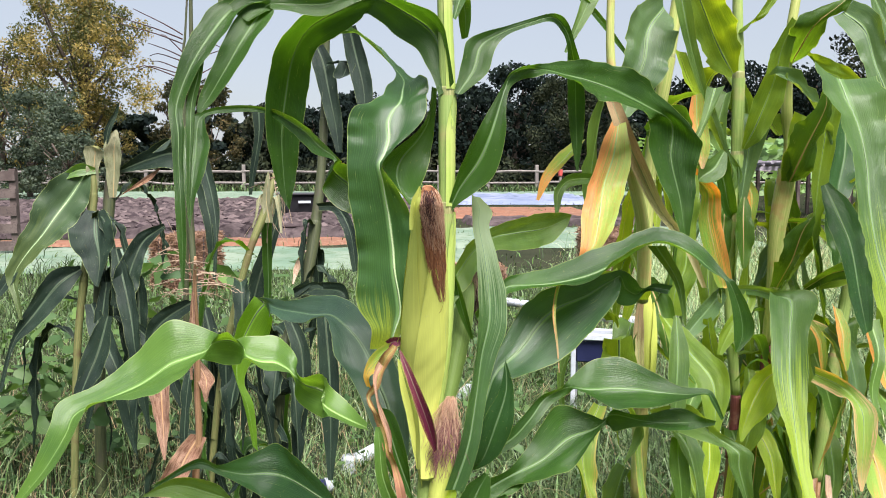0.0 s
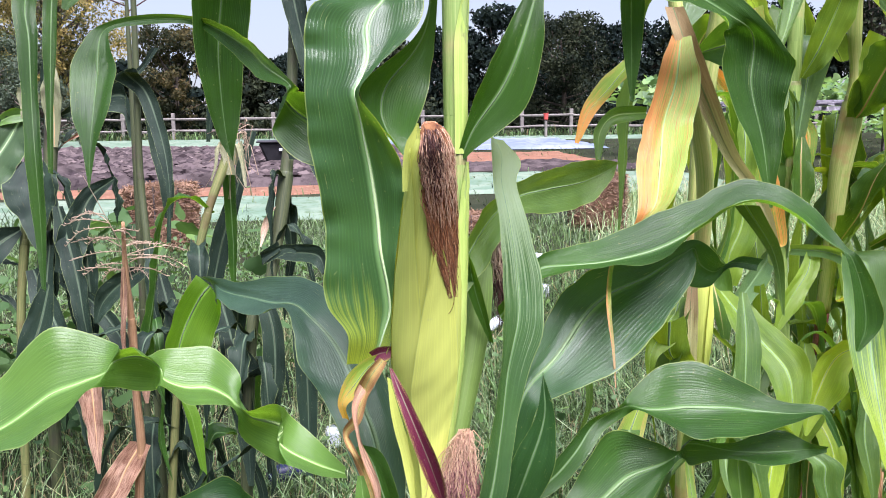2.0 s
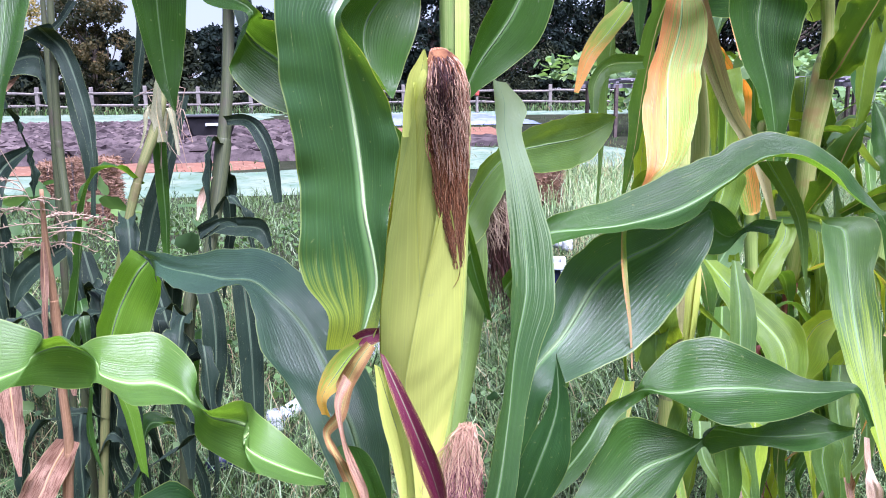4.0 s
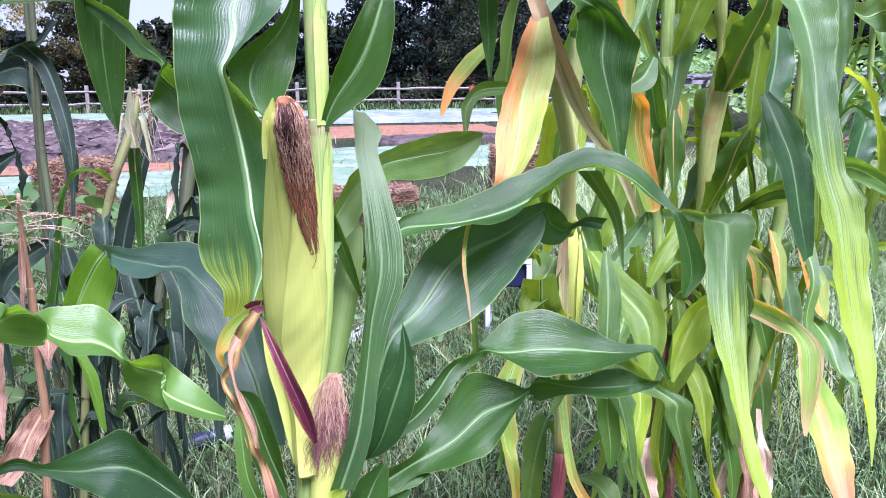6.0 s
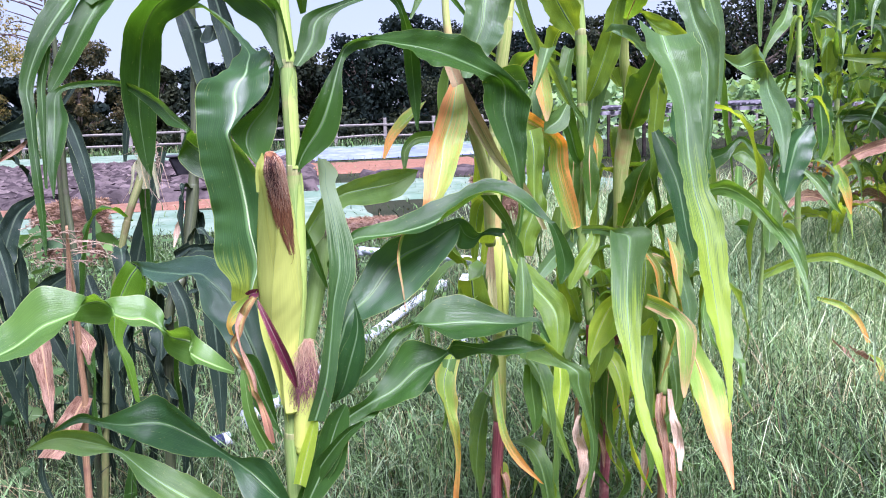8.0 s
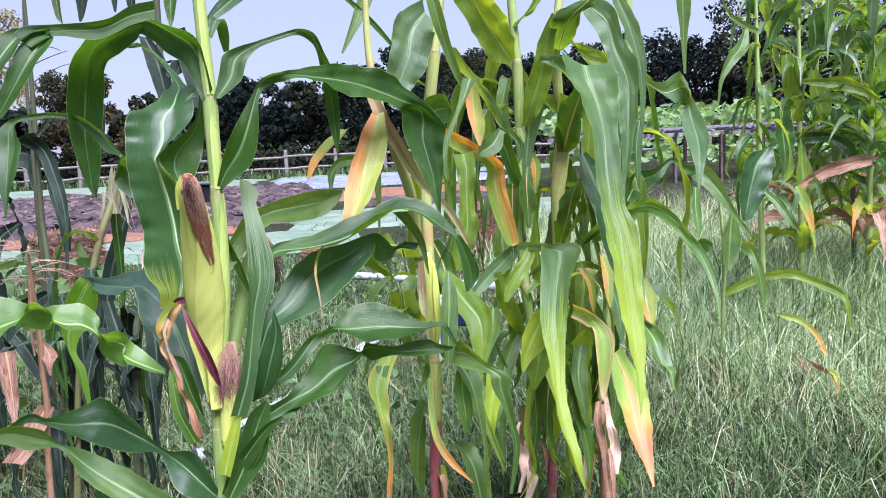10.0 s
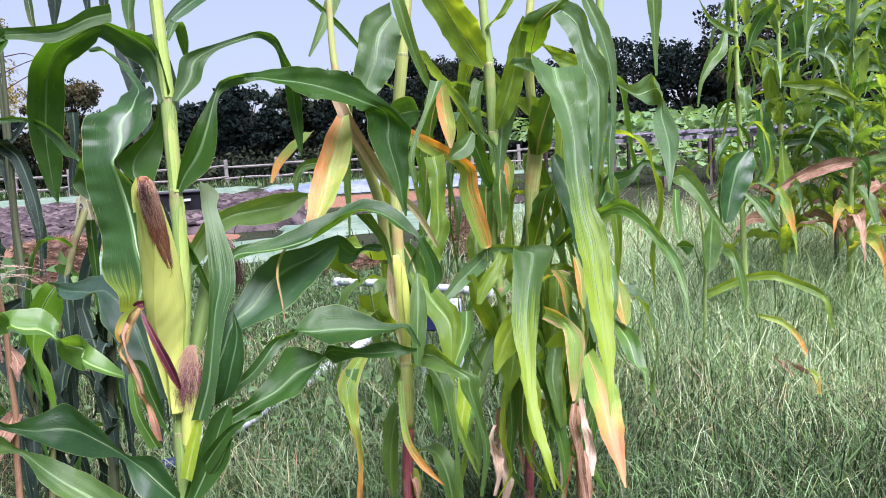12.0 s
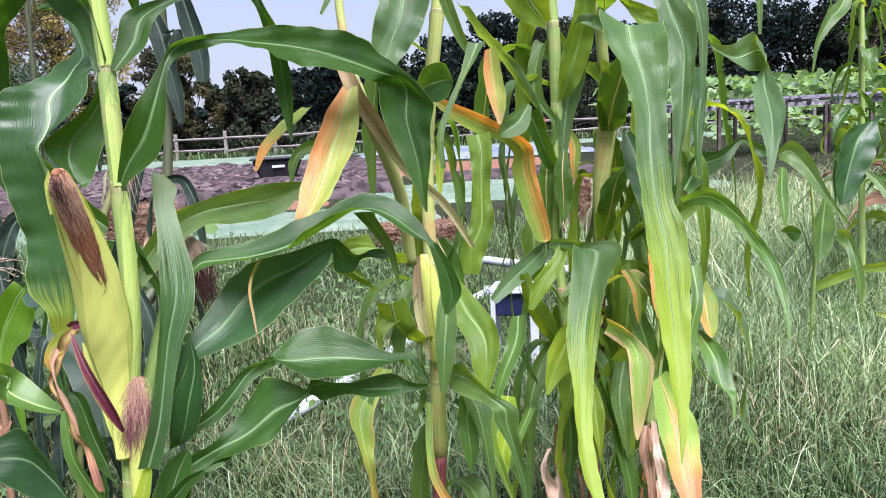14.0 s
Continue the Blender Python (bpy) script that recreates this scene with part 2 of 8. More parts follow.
def stem_material(name, base, second, stain, amount, rough=0.55):
    m, t, b, out = nodes_of(name)
    uv = t.nodes.new("ShaderNodeUVMap").outputs[0]
    obj = t.nodes.new("ShaderNodeTexCoord").outputs["Object"]
    streak = noise_of(t, uv, 3.0, 4, 0.6, (9.0, 0.35, 1.0))
    col = mix(t, ramp(t, streak, 0.36, 0.64), base, second)
    col = mix(t, calc(t, "MULTIPLY", ramp(t, noise_of(t, obj, 22.0, 4), 0.52, 0.7), amount), col, stain)
    t.links.new(col, b.inputs["Base Color"])
    b.inputs["Roughness"].default_value = rough
    b.inputs["Specular IOR Level"].default_value = 0.35
    b.inputs["Subsurface Weight"].default_value = 0.0
    bump(t, streak, b, 0.4, 0.001)
    return m


STEM = stem_material("stalk_green", (0.15, 0.245, 0.05), (0.25, 0.34, 0.095), (0.34, 0.34, 0.12), 0.5)
STEM_YELLOW = stem_material("stalk_yellow", (0.23, 0.31, 0.07), (0.38, 0.39, 0.13), (0.34, 0.19, 0.08), 0.6)
STEM_TORN = stem_material("stalk_torn", (0.075, 0.10, 0.028), (0.15, 0.15, 0.05), (0.085, 0.06, 0.025), 0.8, 0.7)
STEM_RED = stem_material("stalk_purple", (0.13, 0.025, 0.035), (0.24, 0.08, 0.07), (0.40, 0.25, 0.18), 0.8)
STEM_DRY = stem_material("stalk_dry", (0.20, 0.105, 0.045), (0.34, 0.21, 0.115), (0.16, 0.07, 0.05), 0.8, 0.75)
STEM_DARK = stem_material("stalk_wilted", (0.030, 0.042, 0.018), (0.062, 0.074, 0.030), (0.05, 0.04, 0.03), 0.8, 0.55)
NODE_MAT = stem_material("stalk_node", (0.14, 0.18, 0.06), (0.30, 0.30, 0.12), (0.36, 0.2, 0.12), 0.5)
SHEATH_MAT = stem_material("leaf_sheath_green", (0.14, 0.235, 0.05), (0.23, 0.31, 0.09), (0.30, 0.26, 0.11), 0.55)
SHEATH_YELLOW = stem_material("leaf_sheath_yellow", (0.22, 0.33, 0.06), (0.32, 0.41, 0.10), (0.38, 0.40, 0.14), 0.4)
RIB = stem_material("midrib_pale", (0.10, 0.17, 0.065), (0.15, 0.22, 0.10), (0.09, 0.15, 0.05), 0.5)
RIB_BRIGHT = stem_material("midrib_bright", (0.26, 0.38, 0.17), (0.36, 0.46, 0.25), (0.3, 0.4, 0.14), 0.3)
RIB_DIM = stem_material("midrib_dim", (0.03, 0.045, 0.024), (0.07, 0.085, 0.045), (0.02, 0.025, 0.016), 0.6)
RIB_LIME = stem_material("midrib_lime", (0.20, 0.32, 0.09), (0.27, 0.38, 0.14), (0.16, 0.27, 0.06), 0.4)
RIB_TAN = stem_material("midrib_tan", (0.5, 0.34, 0.14), (0.5, 0.26, 0.12), (0.3, 0.16, 0.06), 0.4)


def plain_material(name, base, second, scale=8.0, rough=0.8, height=0.01, third=None, fine=60.0, random_tone=0.0):
    m, t, b, out = nodes_of(name)
    obj = t.nodes.new("ShaderNodeTexCoord").outputs["Object"]
    big, small = noise_of(t, obj, scale, 4), noise_of(t, obj, fine, 4, 0.65)
    col = mix(t, ramp(t, big, 0.35, 0.65), base, second)
    if third:
        col = mix(t, ramp(t, small, 0.5, 0.72), col, third)
    if random_tone:
        info = t.nodes.new("ShaderNodeNewGeometry")
        tone = calc(t, "MULTIPLY_ADD", info.outputs["Random Per Island"], random_tone, 1 - random_tone / 2)
        grey = t.nodes.new("ShaderNodeCombineXYZ")
        for i in range(3):
            t.links.new(tone, grey.inputs[i])
        col = mix(t, 1.0, col, grey.outputs[0], "MULTIPLY")
    t.links.new(col, b.inputs["Base Color"])
    b.inputs["Roughness"].default_value = rough
    b.inputs["Specular IOR Level"].default_value = 0.05 if rough >= 0.85 else 0.25
    if height:
        bump(t, calc(t, "ADD", big, small), b, 0.6, height)
    return m


def grass_material(name, colours, through_light=0.25, gloss=0.3, clump=None, clump_scale=0.5):
    """Blades or leaves, each island with its own tone; clump: a second colour that whole sprays take on, painted shade.
    """
    m, t, b, out = nodes_of(name)
    info = t.nodes.new("ShaderNodeNewGeometry")
    r = t.nodes.new("ShaderNodeValToRGB")
    r.color_ramp.elements[0].color, r.color_ramp.elements[-1].color = (*colours[0], 1), (*colours[-1], 1)
    for i, c in enumerate(colours[1:-1], 1):
        r.color_ramp.elements.new(i / (len(colours) - 1)).color = (*c, 1)
    t.links.new(info.outputs["Random Per Island"], r.inputs[0])
    tone = r.outputs[0]
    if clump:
        shade_spot = noise_of(t, t.nodes.new("ShaderNodeTexCoord").outputs["Object"], clump_scale, 3, 0.6)
        grain = calc(t, "MULTIPLY_ADD", info.outputs["Random Per Island"], 0.16, calc(t, "SUBTRACT", shade_spot, 0.08))
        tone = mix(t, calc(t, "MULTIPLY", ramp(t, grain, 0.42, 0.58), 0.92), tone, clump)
    t.links.new(tone, b.inputs["Base Color"])
    b.inputs["Roughness"].default_value = 0.55
    b.inputs["Specular IOR Level"].default_value = gloss
    tr = t.nodes.new("ShaderNodeBsdfTranslucent")
    t.links.new(mix(t, 1.0, tone, (1.9, 1.9, 1.0), "MULTIPLY"), tr.inputs[0])
    ms = t.nodes.new("ShaderNodeMixShader")
    ms.inputs[0].default_value = through_light
    t.links.new(b.outputs[0], ms.inputs[1])
    t.links.new(tr.outputs[0], ms.inputs[2])
    t.links.new(ms.outputs[0], out.inputs[0])
    return m


# earth darkened so that gaps in the grass look shaded
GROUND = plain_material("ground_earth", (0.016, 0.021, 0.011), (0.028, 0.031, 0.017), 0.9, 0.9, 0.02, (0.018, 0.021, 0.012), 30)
SOIL = plain_material("soil_dark", (0.032, 0.026, 0.026), (0.080, 0.064, 0.063), 2.4, 0.95, 0.1, (0.013, 0.010, 0.012), 5)
CLOD = grass_material("soil_clods", [(0.030, 0.024, 0.026), (0.085, 0.068, 0.068), (0.014, 0.011, 0.012), (0.13, 0.105, 0.10), (0.045, 0.036, 0.038)], 0.0, 0.0)
CLAY = plain_material("clay_path", (0.18, 0.088, 0.056), (0.14, 0.076, 0.05), 1.5, 0.9, 0.02, (0.22, 0.135, 0.09), 12)
MINT = plain_material("ground_cover_green", (0.095, 0.15, 0.105), (0.15, 0.195, 0.145), 1.4, 0.9, 0.05, (0.07, 0.11, 0.06), 7)
SHEET = plain_material("plastic_sheet_pale", (0.11, 0.14, 0.21), (0.19, 0.22, 0.30), 0.6, 0.5, 0.02, (0.06, 0.08, 0.13), 3)
WOOD = plain_material("weathered_wood", (0.20, 0.19, 0.17), (0.14, 0.13, 0.12), 6, 0.85, 0.01, (0.16, 0.14, 0.12), 40)
# the pale third tone paints white highlights on grey slats
WOOD_GREY = plain_material("grey_slats_pale_glints", (0.19, 0.18, 0.20), (0.12, 0.115, 0.13), 5, 0.8, 0.005, (0.34, 0.33, 0.36), 9)
WOOD_DARK = plain_material("dark_wood", (0.07, 0.055, 0.05), (0.11, 0.09, 0.08), 6, 0.85, 0.01, (0.05, 0.04, 0.04), 40)
STRAW = grass_material("straw", [(0.19, 0.11, 0.065), (0.26, 0.165, 0.10), (0.10, 0.055, 0.036), (0.21, 0.12, 0.075)], 0.1)
PVC = plain_material("pvc_white", (0.42, 0.46, 0.49), (0.36, 0.40, 0.43), 5, 0.5, 0.0, (0.31, 0.34, 0.34), 30)
BLUE = plain_material("blue_plastic", (0.008, 0.011, 0.036), (0.012, 0.016, 0.05), 6, 0.45, 0.0)
BLACK = plain_material("black_plastic", (0.015, 0.015, 0.017), (0.025, 0.025, 0.028), 6, 0.5, 0.0)
RED = plain_material("faded_red_plastic", (0.55, 0.10, 0.085), (0.45, 0.07, 0.06), 6, 0.5, 0.0)
BARK = plain_material("bark", (0.06, 0.05, 0.04), (0.09, 0.075, 0.06), 4, 0.9, 0.03)
# the near-black tones are painted shade for the gaps between blades
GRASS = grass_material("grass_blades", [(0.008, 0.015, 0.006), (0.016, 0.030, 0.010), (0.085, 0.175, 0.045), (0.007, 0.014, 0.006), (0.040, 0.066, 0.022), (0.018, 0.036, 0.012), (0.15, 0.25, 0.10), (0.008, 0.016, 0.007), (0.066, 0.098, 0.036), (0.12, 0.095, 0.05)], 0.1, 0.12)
GRASS_PALE = grass_material("grass_pale", [(0.17, 0.25, 0.12), (0.26, 0.32, 0.16), (0.38, 0.31, 0.17), (0.12, 0.22, 0.095), (0.42, 0.29, 0.18), (0.18, 0.11, 0.07)])
GRASS_LIGHT = grass_material("grass_light", [(0.036, 0.066, 0.022), (0.10, 0.165, 0.056), (0.022, 0.044, 0.015), (0.16, 0.25, 0.11), (0.060, 0.115, 0.045), (0.23, 0.30, 0.18), (0.020, 0.038, 0.014)], 0.25, 0.1)
WEED = grass_material("weed_leaves", [(0.04, 0.085, 0.03), (0.065, 0.13, 0.035), (0.03, 0.07, 0.025), (0.10, 0.18, 0.045)], 0.3)
# pale seed stems; the brightest tones also paint light caught on thin blades
GRASS_BRIGHT = grass_material("grass_silvery", [(0.34, 0.46, 0.23), (0.18, 0.32, 0.12), (0.62, 0.68, 0.42), (0.11, 0.22, 0.08), (0.22, 0.34, 0.19)], 0.2)
VINE = grass_material("vine_leaves", [(0.10, 0.19, 0.07), (0.15, 0.26, 0.09), (0.07, 0.13, 0.06), (0.2, 0.3, 0.12)], 0.3)
# near-black clump colours paint the shade between sprays of the far trees
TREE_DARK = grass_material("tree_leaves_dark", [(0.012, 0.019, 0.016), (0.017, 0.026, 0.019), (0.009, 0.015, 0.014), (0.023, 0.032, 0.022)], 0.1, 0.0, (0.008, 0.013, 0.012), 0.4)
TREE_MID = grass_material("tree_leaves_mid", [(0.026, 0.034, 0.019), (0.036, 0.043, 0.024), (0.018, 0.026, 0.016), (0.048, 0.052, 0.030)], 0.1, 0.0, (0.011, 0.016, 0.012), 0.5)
# gold tones hold evening sunlight, the clump colour the crown's shaded parts
TREE_GOLD = grass_material("tree_leaves_sunlit_gold", [(0.17, 0.14, 0.045), (0.27, 0.21, 0.07), (0.12, 0.115, 0.042), (0.38, 0.29, 0.11), (0.10, 0.10, 0.042)], 0.3, 0.0, (0.045, 0.06, 0.026), 0.5)
# here too the clump colour is shade laid over whole sprays
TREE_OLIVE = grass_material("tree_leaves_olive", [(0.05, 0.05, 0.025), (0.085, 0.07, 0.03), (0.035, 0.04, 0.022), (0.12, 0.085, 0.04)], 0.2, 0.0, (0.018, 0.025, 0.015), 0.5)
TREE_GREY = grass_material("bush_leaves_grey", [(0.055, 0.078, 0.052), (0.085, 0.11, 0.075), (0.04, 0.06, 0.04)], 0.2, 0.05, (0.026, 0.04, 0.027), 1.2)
SILK_BROWN = grass_material("silk_brown", [(0.19, 0.072, 0.028), (0.33, 0.145, 0.06), (0.055, 0.020, 0.012), (0.42, 0.23, 0.11), (0.11, 0.038, 0.019), (0.28, 0.11, 0.045)], 0.1)
SILK_WINE = grass_material("silk_wine", [(0.17, 0.06, 0.07), (0.30, 0.14, 0.13), (0.10, 0.03, 0.045), (0.38, 0.22, 0.18)], 0.1)
SILK_PINK = grass_material("silk_pink", [(0.44, 0.26, 0.17), (0.56, 0.39, 0.25), (0.34, 0.18, 0.12), (0.62, 0.48, 0.32)], 0.15)
SILK_DARK = grass_material("silk_dark", [(0.035, 0.015, 0.012), (0.06, 0.025, 0.02), (0.02, 0.012, 0.012)], 0.05)
TASSEL = grass_material("tassel_tan", [(0.28, 0.21, 0.14), (0.35, 0.27, 0.19), (0.19, 0.12, 0.085)], 0.1)
SILK_MAT = plain_material("silk_mat", (0.10, 0.044, 0.022), (0.20, 0.098, 0.045), 60, 0.85, 0.002, (0.05, 0.022, 0.017), 300)


# ---- builders ----
def mesh_of(name, verts, faces, material, uvs=None, smooth=True):
    me = bpy.data.meshes.new(name)
    me.from_pydata([tuple(v) for v in verts], [], faces)
    me.materials.append(material)
    if uvs is not None:
        layer = me.uv_layers.new(name="UVMap")
        idx = np.empty(len(me.loops), dtype=np.int32)
        me.loops.foreach_get("vertex_index", idx)
        layer.data.foreach_set("uv", np.asarray(uvs, dtype=np.float32)[idx].ravel())
    if smooth:
        me.polygons.foreach_set("use_smooth", np.ones(len(me.polygons), dtype=bool))
    me.update()
    return me


def part(name, me, parent, label=""):
    ob = new(name, me)
    if parent.parent is None:
        ob.parent = parent
        ob.matrix_parent_inverse = parent.matrix_basis.inverted()
    else:
        ob.parent = parent
    return tagged(ob, label)


def root(name, at, label, category, group="", kind=""):
    ob = new(name)
    ob.empty_display_size = 0.05
    ob.matrix_basis = Matrix.Translation(at)
    return tagged(ob, label, category, group, kind)


def glide(points, per):
    """Catmull-Rom through the rows of points, per steps a span."""
    p = np.asarray(points, dtype=float)
    p = np.vstack([2 * p[0] - p[1], p, 2 * p[-1] - p[-2]])
    out = []
    for i in range(1, len(p) - 2):
        a, b, c, d = p[i - 1:i + 3]
        for k in range(per):
            t = k / per
            out.append(0.5 * (2 * b + (c - a) * t + (2 * a - 5 * b + 4 * c - d) * t * t + (3 * b - a - 3 * c + d) * t ** 3))
    out.append(p[-2])
    return np.array(out)


def unit(v):
    n = np.linalg.norm(v, axis=-1, keepdims=True)
    return v / np.maximum(n, 1e-9)


def tube(points, radii, sides=8, per=6, flat=1.0, end=True):
    """Verts, faces and uvs of a round stem through the points."""
    p = glide(np.column_stack([np.asarray(points, float), np.asarray(radii, float)]), per)
    c, r = p[:, :3], p[:, 3]
    tan = unit(np.gradient(c, axis=0))
    side = unit(np.cross(tan, np.array([0.13, 0.94, 0.31])))
    up = np.cross(side, tan)
    ang = np.arange(sides) / sides * 2 * math.pi
    ring = side[:, None] * np.cos(ang)[None, :, None] + up[:, None] * np.sin(ang)[None, :, None] * flat
    verts = (c[:, None] + ring * r[:, None, None]).reshape(-1, 3)
    n = len(c)
    length = np.concatenate([[0], np.cumsum(np.linalg.norm(np.diff(c, axis=0), axis=1))])
    uvs = np.stack([np.tile(np.abs(np.arange(sides) / sides * 2 - 1), n), np.repeat(length * 10, sides)], 1)
    faces = [(i * sides + j, i * sides + (j + 1) % sides, (i + 1) * sides + (j + 1) % sides, (i + 1) * sides + j) for i in range(n - 1) for j in range(sides)]
    if end:
        faces += [tuple(range(sides))[::-1], tuple(range((n - 1) * sides, n * sides))]
    return verts, faces, uvs


def join(pieces):
    verts, faces, uvs, n = [], [], [], 0
    for v, f, u in pieces:
        verts.append(np.asarray(v)), uvs.append(np.asarray(u))
        faces += [tuple(i + n for i in q) for q in f]
        n += len(v)
    return np.vstack(verts), faces, np.vstack(uvs)


RIB_OF = {"lime": RIB_LIME, "chart": RIB_LIME, "fade": RIB_BRIGHT, "bleached": RIB_TAN, "footed": RIB_BRIGHT, "wilt": RIB_DIM, "tanrib": RIB_TAN, "papery": RIB_TAN, "dry": RIB_TAN, "brownlf": RIB_TAN, "orange": RIB_LIME, "orange2": RIB_TAN, "pink": RIB_TAN}
LEAF_LABEL = {
    "lime": "lime green twisting leaf", "orange": "yellow-green leaf streaked with orange", "orange2": "green leaf with orange dried edges", "pink": "leaf dried to pink at its tip",
    "dry": "dried pinkish curled leaf", "streak": "curled brown and yellow dying leaf", "footed": "broad upright leaf with a lime foot", "papery": "papery pinkish dead leaf", "chart": "bright chartreuse leaf", "fade": "dull dark drooping leaf", "pinkedge": "green leaf with dried pink edges", "bleached": "bleached ragged sheath", "tanrib": "deep green leaf with a tan rib", "sheath": "brown dying leaf sheath", "purple": "purple husk flap", "husk": "yellow-green husk sheath", "yellow": "yellowing leaf with a brown tip", "wilt": "dark wilted drooping leaf", "brownlf": "dry brown crumpled leaf", "pale": "pale green leaf", "greyhang": "hanging grey-green leaf with a lime tip",
}
blade_count = 0


def blade_mesh(kind, ruffle, rows, across=12, per=6, fold=0.2):
    """rows: middle x, y, z, full width, the heading and rise of the direction across the blade, in degrees, and perhaps how far the rib lies off the middle."""
    global blade_count
    blade_count += 1
    rnd = random.Random(blade_count)
    st = np.array(rows, dtype=float)
    hd, el = np.radians(st[:, 4]), np.radians(st[:, 5])
    half = np.stack([np.cos(hd) * np.cos(el), np.sin(hd) * np.cos(el), np.sin(el)], 1) * st[:, 3:4] / 2
    off = st[:, 6:7] if st.shape[1] > 6 else np.zeros((len(st), 1))
    p = glide(np.column_stack([st[:, :3], half, off]), per)
    c, h, off = p[:, :3], p[:, 3:6], np.clip(p[:, 6:7], -0.95, 0.95)
    n = len(c)
    width = 2 * np.linalg.norm(h, axis=1)
    tan = unit(np.gradient(c, axis=0))
    nor = unit(np.cross(h, tan))
    for i in range(1, n):
        if np.dot(nor[i], nor[i - 1]) < 0:
            nor[i] = -nor[i]
    if np.mean(nor @ np.array([0.0, -0.5, 1.0])) < 0:
        nor = -nor
    length = np.concatenate([[0], np.cumsum(np.linalg.norm(np.diff(c, axis=0), axis=1))])
    total = length[-1]
    u = np.linspace(-1, 1, across + 1)
    ph = [rnd.uniform(0, 6.28) for _ in range(6)]
    wl = rnd.uniform(0.065, 0.11)
    spread = np.where(u[None, :] < 0, -1 + (u[None, :] + 1) * (off + 1), off + u[None, :] * (1 - off))
    nick = 0.022 * np.sin(length[:, None] * 47 + ph[1] + 2 * np.sign(u)[None, :]) + 0.016 * np.sin(length[:, None] * 118 + ph[3] - 3 * np.sign(u)[None, :]) + 0.012 * np.sin(length[:, None] * 231 + ph[0] * np.sign(u)[None, :])
    spread = spread * (1 + nick * (np.abs(u) ** 3)[None, :])
    grid = c[:, None] + h[:, None] * spread[:, :, None]
    lift = fold * (np.abs(u) ** 1.4 - 0.6)[None, :] * width[:, None]
    wave = np.where(u[None, :] > 0,
                    np.sin(length[:, None] / wl * 6.28 + ph[0]) + 0.6 * np.sin(length[:, None] / wl * 14.1 + ph[1]),
                    np.sin(length[:, None] / wl * 5.6 + ph[2]) + 0.6 * np.sin(length[:, None] / wl * 15.3 + ph[3]))
    fade = np.clip(np.minimum(length / 0.05, (total - length) / 0.04), 0, 1)[:, None]
    lift = lift + ruffle * 0.115 * width[:, None] * (np.abs(u) ** 2.2)[None, :] * wave * fade
    lift = lift + (0.010 + 0.012 * ruffle) * np.sin(u[None, :] * 9 + ph[4] + length[:, None] * 38) * width[:, None] * fade
    lift = lift + 0.006 * np.sin(length[:, None] * 61 + 2.5 * np.abs(u)[None, :] + ph[5]) * width[:, None] * (np.abs(u) > 0.05)[None, :] * np.abs(u)[None, :] * fade
    grid = grid + nor[:, None] * lift[:, :, None]
    verts = grid.reshape(-1, 3)
    w = across + 1
    faces = [(i * w + j, i * w + j + 1, (i + 1) * w + j + 1, (i + 1) * w + j) for i in range(n - 1) for j in range(across)]
    uvs = np.stack([np.tile((u + 1) / 2, n), np.repeat(length / total, w)], 1)
    me = mesh_of("leaf", verts, faces, LEAF[kind], uvs)
    # the midrib: a slim raised ridge on both faces
    rw = np.clip(width * 0.027, 0.0002, 0.0020) * np.linspace(1.4, 0.12, n)
    mid = grid[:, across // 2]
    hs = unit(h)
    ring = []
    for a in range(4):
        q = a / 4 * 2 * math.pi
        ring.append(mid + hs * (math.cos(q) * rw)[:, None] + nor * (math.sin(q) * rw * 0.35)[:, None])
    rv = np.stack(ring, 1).reshape(-1, 3)
    rf = [(i * 4 + j, i * 4 + (j + 1) % 4, (i + 1) * 4 + (j + 1) % 4, (i + 1) * 4 + j) for i in range(n - 1) for j in range(4)]
    ru = np.stack([np.tile(np.arange(4) / 4, n), np.repeat(length * 8, 4)], 1)
    rib = mesh_of("midrib", rv, rf, RIB_OF.get(kind, RIB), ru)
    return me, rib


def blade(plant, kind, ruffle, rows):
    me, rib = blade_mesh(kind, ruffle, rows)
    leaf = part("leaf", me, plant, LEAF_LABEL.get(kind, ""))
    part("midrib", rib, leaf)
    return leaf


